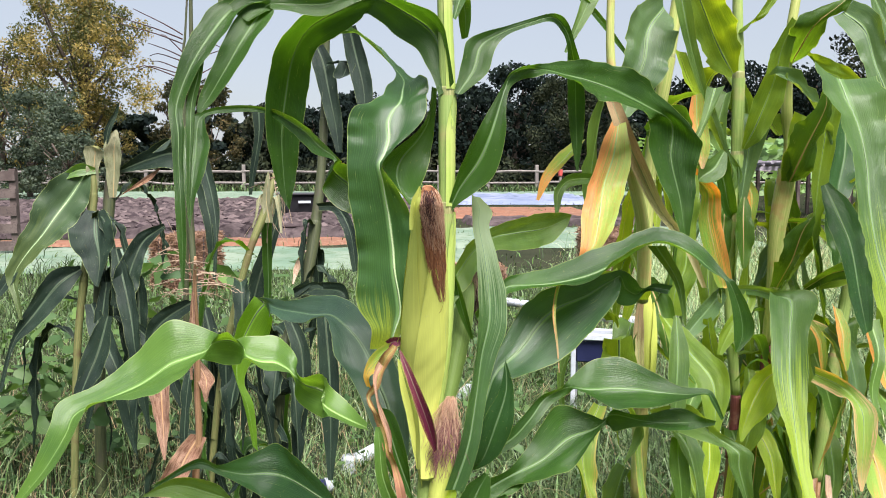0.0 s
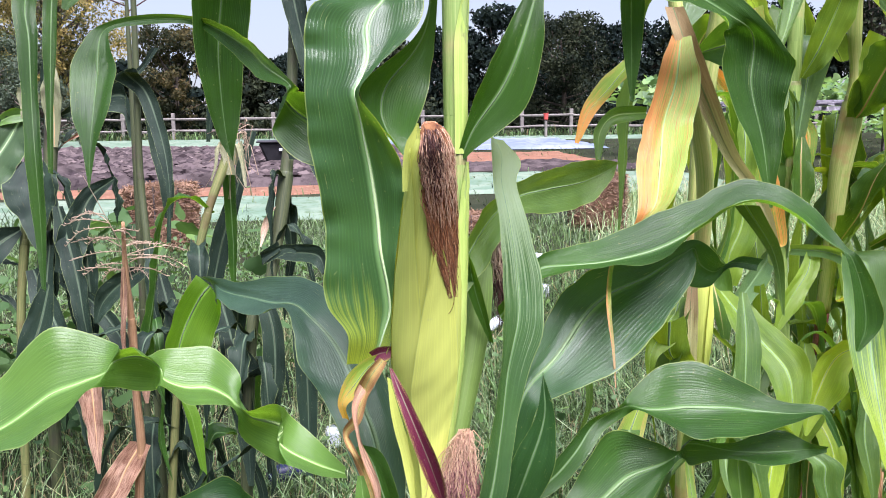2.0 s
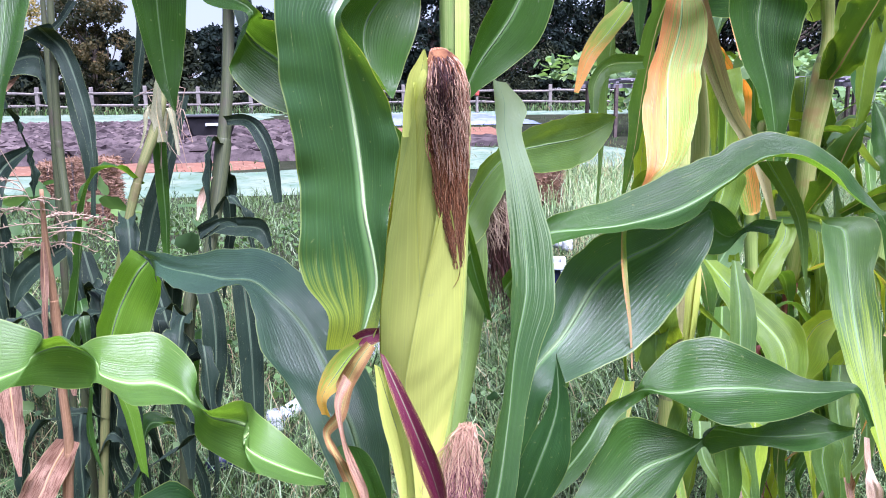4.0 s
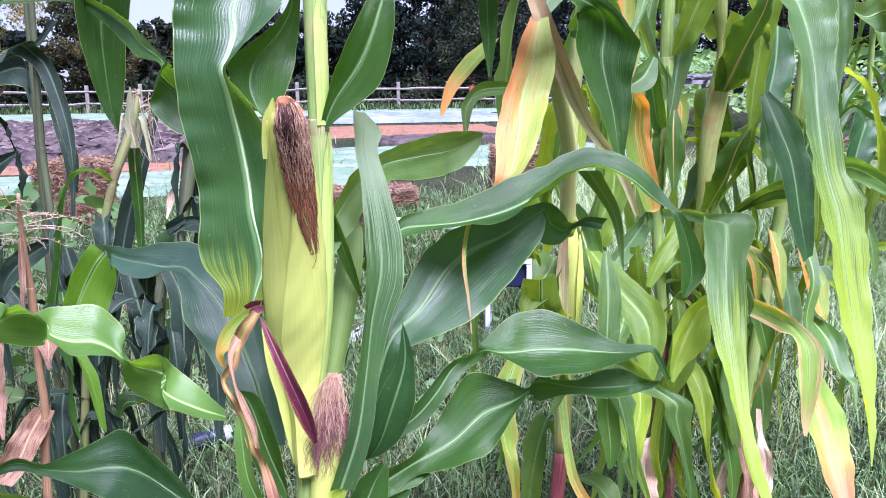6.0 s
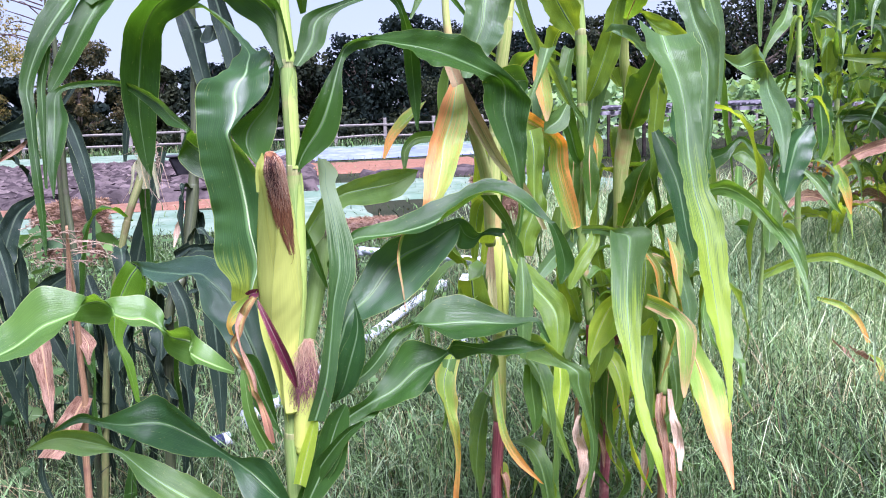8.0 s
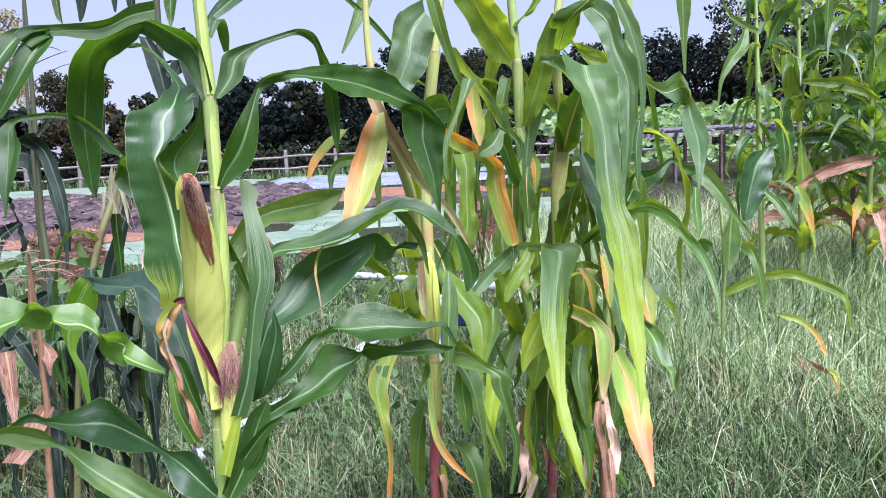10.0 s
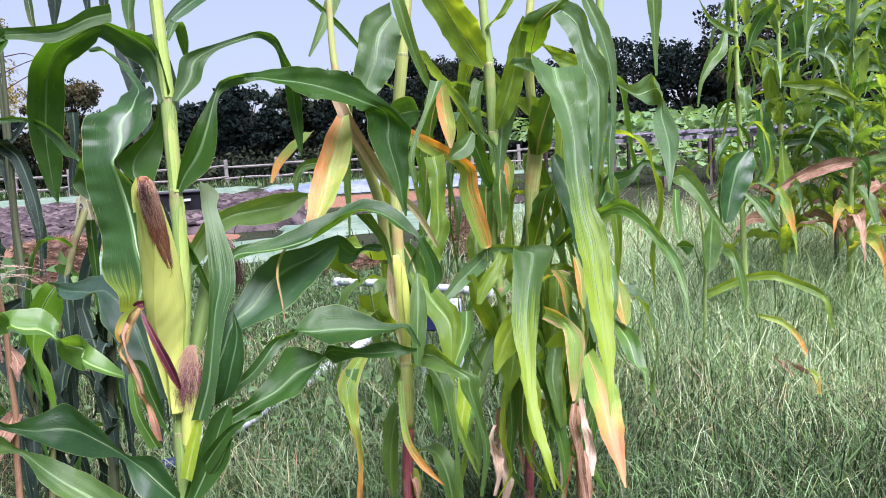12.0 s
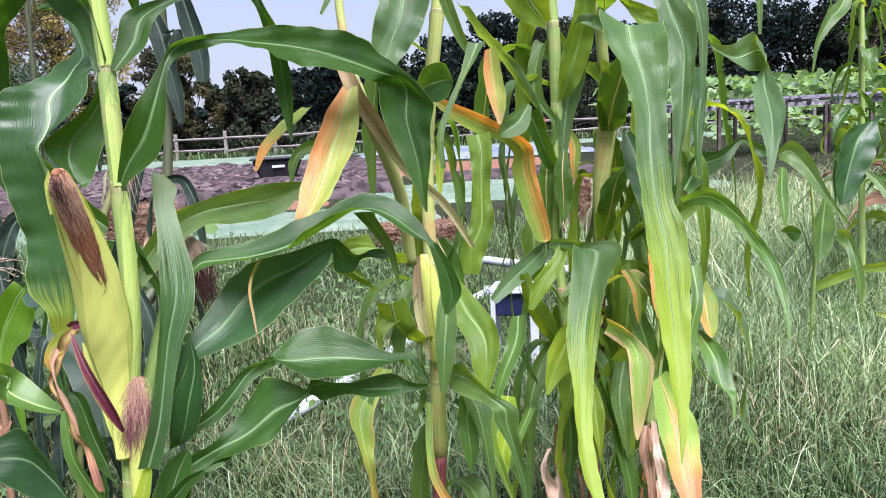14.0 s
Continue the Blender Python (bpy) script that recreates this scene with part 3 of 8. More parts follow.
def hanging_blades(plant, stems, count, kinds, seed, drop=(0.2, 0.5), wide=(0.022, 0.05), reach=(0.04, 0.16), z_from=0.3):
    """Limp blades that leave the stem, bend over and hang."""
    r = random.Random(seed)
    for k in range(count):
        pts = glide(np.array(stems[k % len(stems)], float), 8)
        pts = pts[pts[:, 2] > z_from]
        x, y, z = pts[r.randrange(len(pts))]
        a = r.uniform(0, 6.28)
        d, f, w = r.uniform(*reach), r.uniform(*drop), r.uniform(*wide)
        f = min(f, z - 0.02)
        hx, hy, tw, turn = math.cos(a), math.sin(a), r.gauss(0, 50), math.degrees(a) + 90
        up = r.uniform(0.01, 0.06)
        w2, w3 = r.uniform(0.25, 1.0), r.uniform(0.2, 0.8)
        rows = [(x, y, z, w * 0.4, turn, 0), (x + hx * d * 0.5, y + hy * d * 0.5, z + up, w * 0.8, turn + tw * 0.2, 0), (x + hx * d, y + hy * d, z + up * 0.2, w, turn + tw * 0.4, r.gauss(0, 15)),
                (x + hx * d * 1.25, y + hy * d * 1.25, z - f * 0.35, w * w2, turn + tw * 0.9, r.gauss(0, 25)), (x + hx * d * 1.3 + r.gauss(0, 0.02), y + hy * d * 1.3, z - f * 0.7, w * w3, turn + tw * 1.4, r.gauss(0, 25)),
                (x + hx * d * 1.3 + r.gauss(0, 0.03), y + hy * d * 1.3, z - f, w * 0.06, turn + tw, 0)]
        kind = r.choice(kinds)
        blade(plant, kind, 2.2 if kind == "wilt" else 0.8, rows)


def stalk(plant, points, radii, material=STEM, joints=(), label="", name="stalk", flat=1.0):
    v, f, u = tube(points, radii, 12, 8, flat)
    st = part(name, mesh_of(name, v, f, material, u), plant, label)
    p = glide(np.column_stack([np.asarray(points, float), np.asarray(radii, float)]), 20)
    for z in joints:
        i = int(np.argmin(np.abs(p[:, 2] - z)))
        a = p[i, :3]
        d = unit(p[min(i + 1, len(p) - 1), :3] - p[max(i - 1, 0), :3])
        r = p[i, 3]
        v, f, u = tube([a - d * 0.008, a - d * 0.003, a + d * 0.002, a + d * 0.007], [r * 1.005, r * 1.05, r * 1.05, r * 1.005], 12, 3)
        part("stalk_node", mesh_of("stalk_node", v, f, NODE_MAT if material in (STEM, STEM_YELLOW) else material, u), st)
        # the leaf sheath that clasps the stalk below the joint, its lip a little open
        deep = 0.07 + 0.05 * ((z * 7.3) % 1.0)
        low = [int(np.argmin(np.abs(p[:, 2] - (z - deep * q)))) for q in (1.0, 0.66, 0.33, 0.04)]
        if len(set(low)) == 4:
            v, f, u = tube([p[k, :3] for k in low], [p[k, 3] * w for k, w in zip(low, (1.015, 1.05, 1.08, 1.16))], 14, 4, flat, end=False)
            part("leaf_sheath", mesh_of("leaf_sheath", v, f, SHEATH_MAT if material is STEM else material, u), st)
    return st


def strands(paths, radius, material, name="silk", sides=3):
    """Many thin hairs in one mesh; each path is a row of points."""
    pieces = []
    for path in paths:
        n = len(path)
        pieces.append(tube(path, [radius * (1 - 0.5 * i / (n - 1)) for i in range(n)], sides, 2, end=False))
    v, f, u = join(pieces)
    return mesh_of(name, v, f, material, u)


def husk_shell(axis, radii, turn, spread, lift, start, stop, per=8):
    """One husk leaf: a curved shell that wraps part of the ear and narrows to a point."""
    p = glide(np.column_stack([np.asarray(axis, float), np.asarray(radii, float)]), per)
    a, b = int(start * (len(p) - 1)), int(stop * (len(p) - 1))
    p = p[a:b + 1]
    c, r = p[:, :3], p[:, 3]
    tan = unit(np.gradient(c, axis=0))
    side = unit(np.cross(tan, np.array([0.0, 1.0, 0.15])))
    out = np.cross(side, tan)
    n, w = len(c), 13
    verts, uvs = [], []
    for i in range(n):
        s = i / (n - 1)
        open_ = spread * min(1.0, (1.02 - s) * 2.4) ** 0.6
        for j in range(w):
            q = j / (w - 1) * 2 - 1
            ang = turn + q * open_ / 2
            wave = 0.0002 * math.sin(9 * s * 6.28 + 5 * q)
            rr = r[i] + lift + wave + 0.0015 * (abs(q) ** 3)
            verts.append(c[i] + (side[i] * math.cos(ang) + out[i] * math.sin(ang)) * rr)
            uvs.append(((q + 1) / 2, s))
    faces = [(i * w + j, i * w + j + 1, (i + 1) * w + j + 1, (i + 1) * w + j) for i in range(n - 1) for j in range(w - 1)]
    return verts, faces, uvs


# ---- leaf blades of each plant: rib place, width, heading and rise across ----

def blades_p1(plant):
    blade(plant, "footed", 0.35, [(-.067, .862, .882, .026, 0, -9, .49), (-.063, .857, .904, .033, 18, -16, .71), (-.068, .857, .925, .052, 17, -12, .94), (-.068, .86, .944, .058, 16, -8, .79), (-.066, .863, .97, .058, 17, -10, .54), (-.064, .865, .993, .061, 19, -6, .38), (-.066, .86, 1.026, .069, 21, -8, .31), (-.075, .852, 1.058, .056, 20, -4, .53), (-.084, .848, 1.082, .039, 19, 1, .98), (-.078, .853, 1.101, .05, 20, -2, .79), (-.063, .865, 1.127, .082, 22, 3, .17), (-.058, .875, 1.146, .085, 21, 12, .1), (-.045, .893, 1.162, .063, 15, 18, -.12), (-.044, .915, 1.175, .043, 14, 19, -.15), (-.048, .95, 1.19, .016, 0, -14, 0), (-.076, 1, 1.224, .026, 0, -38, 0), (-.109, 1.03, 1.253, .015, 0, -33, 0), (-.134, 1.04, 1.255, .006, 0, -64, 0)])
    blade(plant, "dark", 0.2, [(-.01, .903, 1.171, .008, 40, -14), (-.014, .903, 1.136, .019, 65, -29), (-.024, .898, 1.114, .034, 49, -12), (-.042, .888, 1.091, .058, 37, -6), (-.047, .884, 1.074, .054, 37, -13), (-.043, .882, 1.058, .039, 46, -14), (-.039, .881, 1.048, .023, 56, -20), (-.035, .88, 1.039, .002, 0, -27)])
    blade(plant, "lime", 0.12, [(-.084, .865, .794, .009, -72, -48), (-.103, .853, .81, .033, -82, -25), (-.126, .85, .827, .05, -82, -27), (-.132, .85, .836, .056, 104, -73), (-.154, .847, .844, .049, 103, -51), (-.164, .849, .866, .04, -83, -19), (-.178, .843, .879, .062, -79, -22), (-.195, .839, .882, .063, -78, -20), (-.212, .84, .887, .044, -75, -20), (-.22, .845, .887, .038, 93, -58), (-.232, .844, .892, .055, 111, -52), (-.246, .843, .891, .04, 131, -56), (-.254, .839, .89, .045, -97, -31), (-.272, .831, .887, .078, -79, -35), (-.294, .825, .88, .09, -78, -38), (-.323, .818, .861, .074, -76, -26), (-.356, .805, .847, .052, -80, -10), (-.376, .788, .835, .043, -37, -14), (-.381, .775, .816, .037, -34, -14), (-.399, .768, .783, .026, -37, -18), (-.427, .764, .746, .007, -27, -17)])
    blade(plant, "glaucous", 0.2, [(-.053, .9, .748, .028, 180, -2, -0), (-.073, .925, .808, .071, 171, 23, -.22), (-.092, .952, .839, .077, 176, 10, -.26), (-.108, .978, .871, .062, -166, 1, -.15), (-.127, 1.005, .893, .049, -142, -12, .21), (-.149, 1.035, .897, .047, -134, -27, .21), (-.185, 1.065, .888, .058, -101, -28, -.12), (-.223, 1.105, .881, .053, -83, -20, -.48), (-.252, 1.14, .883, .047, -66, -20, -.33), (-.264, 1.16, .879, .046, -35, -40, -.19)])
    # hanging end of the leaf above, coloured as if lit from behind
    blade(plant, "vivid", 0.15, [(-.263, 1.16, .879, .044, -20, -45, -.19), (-.271, 1.16, .865, .052, 34, -46, -.14), (-.282, 1.158, .845, .06, 48, -38, -.05), (-.29, 1.15, .822, .06, 53, -33, -.06), (-.298, 1.145, .804, .041, 55, -27, .06), (-.298, 1.142, .77, .02, 59, -30, -.1), (-.284, 1.135, .738, .019, 38, -29, -.03), (-.274, 1.13, .674, .011, 0, -49, 0)])
    blade(plant, "dark", 0.4, [(-.02, .89, .992, .027, 180, -69), (-.072, .89, 1.035, .038, 180, -48), (-.101, .895, 1.058, .05, 154, -63), (-.124, .9, 1.075, .043, 141, -43), (-.118, .885, 1.091, .007, 180, -58), (-.144, .92, 1.107, .02, 180, -85), (-.174, .97, 1.129, .024, 0, -85), (-.227, 1.03, 1.155, .01, 0, -60), (-.279, 1.04, 1.157, .009, 0, -83), (-.31, 1.04, 1.15, .011, 0, -27), (-.315, 1.03, 1.133, .027, 0, -16), (-.315, 1.02, 1.11, .04, 0, 4), (-.313, 1, 1.074, .032, 0, 10), (-.313, .99, 1.044, .013, 0, 0), (-.312, .98, 1.009, .001, 0, 0)])
    blade(plant, "arch", 0.25, [(.004, .868, 1.165, .022, 165, -40), (-.003, .872, 1.199, .038, 140, -50), (-.016, .88, 1.228, .048, 129, -37), (-.046, .89, 1.248, .051, 115, -29), (-.074, .905, 1.265, .046, 112, -22), (-.09, .922, 1.268, .055, 104, -33), (-.126, .952, 1.259, .06, 98, -41), (-.162, .98, 1.244, .054, 75, -39), (-.185, 1.005, 1.215, .055, 41, -34), (-.198, 1.02, 1.171, .058, 25, -36), (-.205, 1.027, 1.128, .053, 21, -36), (-.205, 1.03, 1.082, .037, 18, -31), (-.203, 1.03, 1.048, .018, 0, -29), (-.199, 1.03, 1.029, .003, 0, -45)])
    blade(plant, "arch", 0.3, [(-.057, .88, 1.279, .024, 180, -90), (-.087, .88, 1.273, .024, 180, -89), (-.124, .87, 1.255, .026, 180, -69), (-.17, .85, 1.252, .016, 0, -69), (-.193, .84, 1.248, .029, 0, -33), (-.208, .83, 1.237, .026, 0, -41)])
    blade(plant, "arch", 0.5, [(-.18, .845, 1.254, .009, 0, -50), (-.213, .835, 1.247, .03, 0, -4), (-.232, .815, 1.218, .032, 0, -6), (-.249, .8, 1.182, .021, 0, -12), (-.261, .79, 1.143, .015, 0, -16), (-.257, .78, 1.116, .013, 0, -9), (-.254, .77, 1.079, .01, 0, 0), (-.25, .76, 1.048, .01, 0, 0), (-.248, .755, 1.011, .008, 0, 0), (-.247, .75, .968, .003, 0, -40)])
    blade(plant, "arch", 0.4, [(-.177, .84, 1.25, .009, 180, -81), (-.188, .84, 1.242, .029, 0, -11), (-.201, .82, 1.214, .032, 0, -2), (-.218, .81, 1.18, .024, 0, -11), (-.234, .805, 1.151, .016, 0, -16), (-.242, .8, 1.136, .004, 0, -18)])
    blade(plant, "arch", 0.3, [(-.239, .812, 1.203, .006, 0, -37), (-.243, .805, 1.174, .008, 0, -16), (-.249, .8, 1.146, .009, 0, -14), (-.248, .79, 1.118, .009, 0, -7), (-.247, .78, 1.08, .005, 0, 0), (-.246, .77, 1.036, .003, 0, -19)])
    blade(plant, "arch", 0.5, [(.007, .87, 1.035, .007, 0, 22), (.018, .867, 1.058, .023, 27, -61), (.04, .865, 1.088, .043, 19, -45), (.053, .867, 1.119, .031, 11, -32), (.068, .88, 1.167, .011, 0, -63), (.081, .898, 1.185, .03, 63, -18), (.108, .918, 1.193, .022, 50, -24), (.147, .96, 1.195, .038, -88, -38), (.186, 1, 1.191, .064, -116, -46), (.226, 1.03, 1.183, .065, -122, -43), (.274, 1.06, 1.164, .05, -120, -46), (.311, 1.09, 1.136, .072, 180, 15), (.312, 1.09, 1.095, .065, 180, 12), (.323, 1.085, 1.042, .038, 180, 0), (.327, 1.08, 1.004, .017, 180, 0), (.332, 1.08, .971, .003, 180, 0)])
    blade(plant, "arch", 0.5, [(.016, .87, 1.161, .009, 0, -12), (.034, .88, 1.189, .03, 0, -21), (.043, .89, 1.216, .031, 0, -17), (.069, .9, 1.232, .01, 0, -58), (.099, .92, 1.245, .008, 0, -60), (.126, .94, 1.254, .01, 180, -76), (.144, .97, 1.249, .013, 180, -56), (.154, .98, 1.23, .01, 180, -13), (.163, 1, 1.196, .019, 180, 2), (.167, 1.01, 1.14, .02, 180, 3), (.17, 1.015, 1.078, .003, 180, 22)])
    blade(plant, "dark", 0.3, [(.012, .88, 1.242, .005, 0, -44), (.021, .9, 1.27, .015, 0, -14), (.025, .92, 1.248, .015, 0, 24), (.025, .93, 1.229, .008, 0, 18)])
    blade(plant, "silver", 0.25, [(.012, .847, .728, .022, 13, -10), (.028, .85, .776, .022, 11, -24), (.038, .858, .83, .024, 21, -38), (.045, .867, .874, .03, 27, -42), (.054, .875, .912, .038, 24, -25), (.054, .883, .943, .04, 24, -24), (.048, .891, .984, .027, 27, -11), (.042, .9, 1.018, .023, 27, -17), (.043, .905, 1.037, .029, 23, -25), (.037, .908, 1.05, .012, 27, -20)])
    blade(plant, "blue", 0.2, [(.035, .878, .785, .018, 0, -27, .02), (.048, .884, .821, .027, -7, -22, .07), (.062, .893, .848, .03, -40, -39, -.18), (.087, .91, .865, .056, -49, -45, -.17), (.121, .925, .891, .08, -44, -43, -.37), (.15, .938, .911, .073, -38, -38, -.41), (.182, .952, .926, .051, -39, -39, -.36), (.207, .962, .94, .031, -54, -53, -.44), (.218, .968, .948, .019, -113, -66, -.24), (.226, .976, .932, .04, 138, -51, .01), (.241, .978, .924, .028, 122, -58, -.02), (.258, .982, .934, .016, -157, -38, 0), (.284, .988, .93, .014, -148, -47, .02)])
    blade(plant, "dark", 0.2, [(.039, .885, .912, .017, 0, -65), (.062, .903, .934, .018, -45, -67), (.074, .91, .946, .021, -96, -61), (.1, .915, .95, .034, -101, -26), (.132, .92, .954, .054, -99, -20), (.172, .925, .964, .069, -106, -25), (.212, .938, .982, .061, -107, -18), (.246, .948, .998, .049, -110, -15), (.273, .946, .997, .047, -108, -17), (.298, .942, .984, .041, -113, -22), (.322, .94, .962, .025, -123, -16), (.334, .938, .952, .01, -151, 0), (.341, .935, .944, .012, 180, -14), (.353, .935, .914, .02, 180, -9), (.358, .935, .885, .025, 180, -14), (.351, .935, .863, .004, 180, 0)])
    blade(plant, "pale", 0.2, [(.258, .96, .988, .022, 0, 0), (.286, .96, .943, .012, 0, 0), (.296, .96, .89, .003, 0, -34)])
    blade(plant, "blue", 0.4, [(.068, .86, .875, .003, 0, -64), (.07, .86, .838, .016, 180, -5), (.059, .86, .797, .034, 180, 7), (.044, .87, .751, .028, 180, -19), (.026, .88, .736, .003, 180, -27)])
    blade(plant, "dark", 0.2, [(.039, .884, .75, .011, 0, -45, 0), (.077, .887, .771, .018, -8, -33, 0), (.1, .892, .794, .018, -11, -30, 0), (.119, .903, .814, .018, 23, -45, 0), (.142, .909, .825, .015, 38, -41, .04), (.154, .908, .833, .027, -95, -22, .47), (.17, .908, .837, .054, -105, -31, .4), (.193, .908, .832, .072, -100, -39, .07), (.22, .904, .828, .067, -104, -37, -.11), (.249, .902, .822, .053, -104, -24, -.4), (.278, .9, .821, .031, -101, -13, -.52), (.303, .902, .823, .018, -103, -10, -.18), (.312, .903, .816, .01, -135, -45, -.21), (.326, .905, .79, .004, 180, -34, -.16)])
    blade(plant, "dark", 0.3, [(.015, .87, .696, .019, 0, -60), (.054, .875, .719, .022, 0, -64), (.08, .88, .732, .022, 0, -78), (.112, .888, .75, .058, -84, -39), (.142, .895, .772, .075, -79, -47), (.17, .898, .781, .037, -93, -47), (.186, .895, .79, .007, 0, -73), (.198, .898, .794, .041, 79, -52), (.234, .903, .789, .013, -101, -67), (.27, .908, .788, .042, -110, -27), (.301, .91, .785, .014, 180, -81), (.323, .92, .781, .005, 180, -76)])
    blade(plant, "pale", 0.4, [(.004, .9, .937, .03, 0, -78), (.033, .93, .976, .043, 0, -86), (.06, .97, .995, .029, 0, -87), (.096, 1.01, .999, .042, 180, -87), (.137, 1.05, 1.002, .043, 180, -87), (.164, 1.07, 1.012, .019, 0, -89), (.174, 1.08, 1.017, .004, 180, -54)])
    blade(plant, "dark", 0.3, [(.007, .89, .982, .02, 0, -72), (.013, .9, .958, .017, 0, -50), (.021, .91, .923, .013, 0, -15), (.034, .92, .881, .005, 0, -34)])
    blade(plant, "blue", 0.4, [(-.029, .87, .603, .018, 180, -60), (-.067, .865, .649, .054, -158, -60), (-.105, .9, .668, .01, 180, -55), (-.159, .953, .679, .062, -74, -41), (-.215, .998, .689, .075, -91, -53), (-.253, .988, .693, .042, -74, -52), (-.28, .97, .704, .014, 0, -83), (-.307, .96, .716, .014, 180, -74), (-.356, .95, .691, .009, 180, -64)])
    blade(plant, "pale", 0.4, [(-.048, .86, .593, .033, 180, -41), (-.102, .85, .606, .053, 180, -26), (-.161, .87, .638, .044, -129, -29), (-.201, .88, .665, .038, -115, -28), (-.237, .88, .698, .008, 180, -73), (-.269, .88, .71, .033, 180, -68), (-.302, .87, .723, .024, 180, -83), (-.335, .86, .717, .003, 180, -59)])
    blade(plant, "arch", 0.3, [(-.013, .85, .603, .009, 0, -35), (.022, .86, .667, .045, 0, -42), (.039, .87, .711, .035, 0, -25), (.068, .88, .721, .035, 0, -30), (.104, .9, .729, .004, 0, -69)])
    blade(plant, "streak", 1.6, [(-.052, .852, .889, .007, 0, -39), (-.061, .846, .878, .012, 20, -49), (-.068, .85, .864, .011, -20, -14), (-.072, .842, .848, .009, 0, -61), (-.081, .846, .834, .006, 0, -38), (-.074, .84, .819, .008, 0, -19), (-.068, .848, .801, .008, 0, 27), (-.06, .842, .778, .011, 0, -21), (-.054, .85, .756, .007, 0, 32), (-.047, .846, .73, .01, 0, 0), (-.044, .85, .703, .009, 0, 0)])
    blade(plant, "yellow", 0.9, [(-.049, .862, .89, .006, 0, -54), (-.062, .858, .883, .013, 0, -50), (-.073, .852, .871, .018, 0, -40), (-.083, .848, .857, .007, 0, -22), (-.081, .852, .843, .006, 0, -27)])
    blade(plant, "dry", 1.6, [(-.067, .84, .872, .008, 0, -52), (-.073, .838, .857, .005, 0, -27), (-.071, .836, .837, .005, 0, -46), (-.066, .838, .817, .005, 0, 27), (-.059, .84, .796, .006, 0, 12), (-.057, .842, .773, .004, 0, -46)])
    blade(plant, "lime", 0.2, [(-.049, .85, .694, .019, 0, 0), (-.065, .84, .743, .014, 0, 0), (-.069, .84, .783, .012, 0, 19), (-.071, .845, .801, .005, 0, 0)])
    blade(plant, "husk", 0.1, [(-.048, .862, .871, .005, 0, -34), (-.039, .862, .836, .016, 0, -9), (-.03, .864, .802, .02, 0, -11), (-.023, .866, .765, .02, 0, 0), (-.019, .868, .732, .013, 0, 0), (-.016, .87, .698, .009, 0, 0)])
    blade(plant, "chart", 0.05, [(-.013, .848, .645, .016, 0, -25), (-.005, .848, .675, .018, 0, -22), (.007, .85, .715, .015, 0, 12), (.011, .853, .731, .006, 0, 16)])
    blade(plant, "purple", 0.1, [(-.046, .834, .889, .004, 0, -46), (-.039, .826, .873, .008, 0, 9), (-.029, .822, .848, .011, 0, 19), (-.019, .826, .819, .014, 0, 27), (-.012, .834, .794, .011, 0, 36), (-.008, .842, .775, .004, 0, 32)])
    blade(plant, "purple", 0.1, [(-.061, .86, .889, .009, 0, -57), (-.054, .858, .892, .012, 0, -72), (-.046, .86, .893, .009, 0, -82)])
    blade(plant, "dark", 0.5, [(0, .862, .62, .008, 0, -44), (.021, .86, .671, .031, 0, -24), (.037, .865, .713, .033, 0, -32), (.05, .87, .737, .01, 0, -45)])
    blade(plant, "arch", 0.5, [(-.032, .862, .708, .012, 180, 63), (-.051, .86, .76, .031, 0, 52), (-.064, .865, .802, .023, 0, 44), (-.074, .87, .814, .005, 0, 35)])
    blade(plant, "arch", 0.5, [(-.019, .862, .611, .007, 0, -34), (.001, .86, .643, .02, 0, -25), (.023, .858, .674, .022, 0, -19), (.048, .856, .703, .014, 0, -52), (.071, .855, .719, .006, 0, -40)])
    blade(plant, "dark", 0.5, [(-.04, .93, 1.337, .023, 0, -2), (-.043, .92, 1.297, .018, 0, -2), (-.044, .915, 1.272, .009, 0, -21), (-.044, .91, 1.263, .003, 0, -30)])
    blade(plant, "blue", 0.5, [(.003, .89, 1.251, .004, 0, -49), (.015, .9, 1.272, .013, 0, -44), (.035, .92, 1.294, .02, 0, -52), (.058, .95, 1.317, .018, 0, -52), (.087, .97, 1.34, .012, 0, -53)])


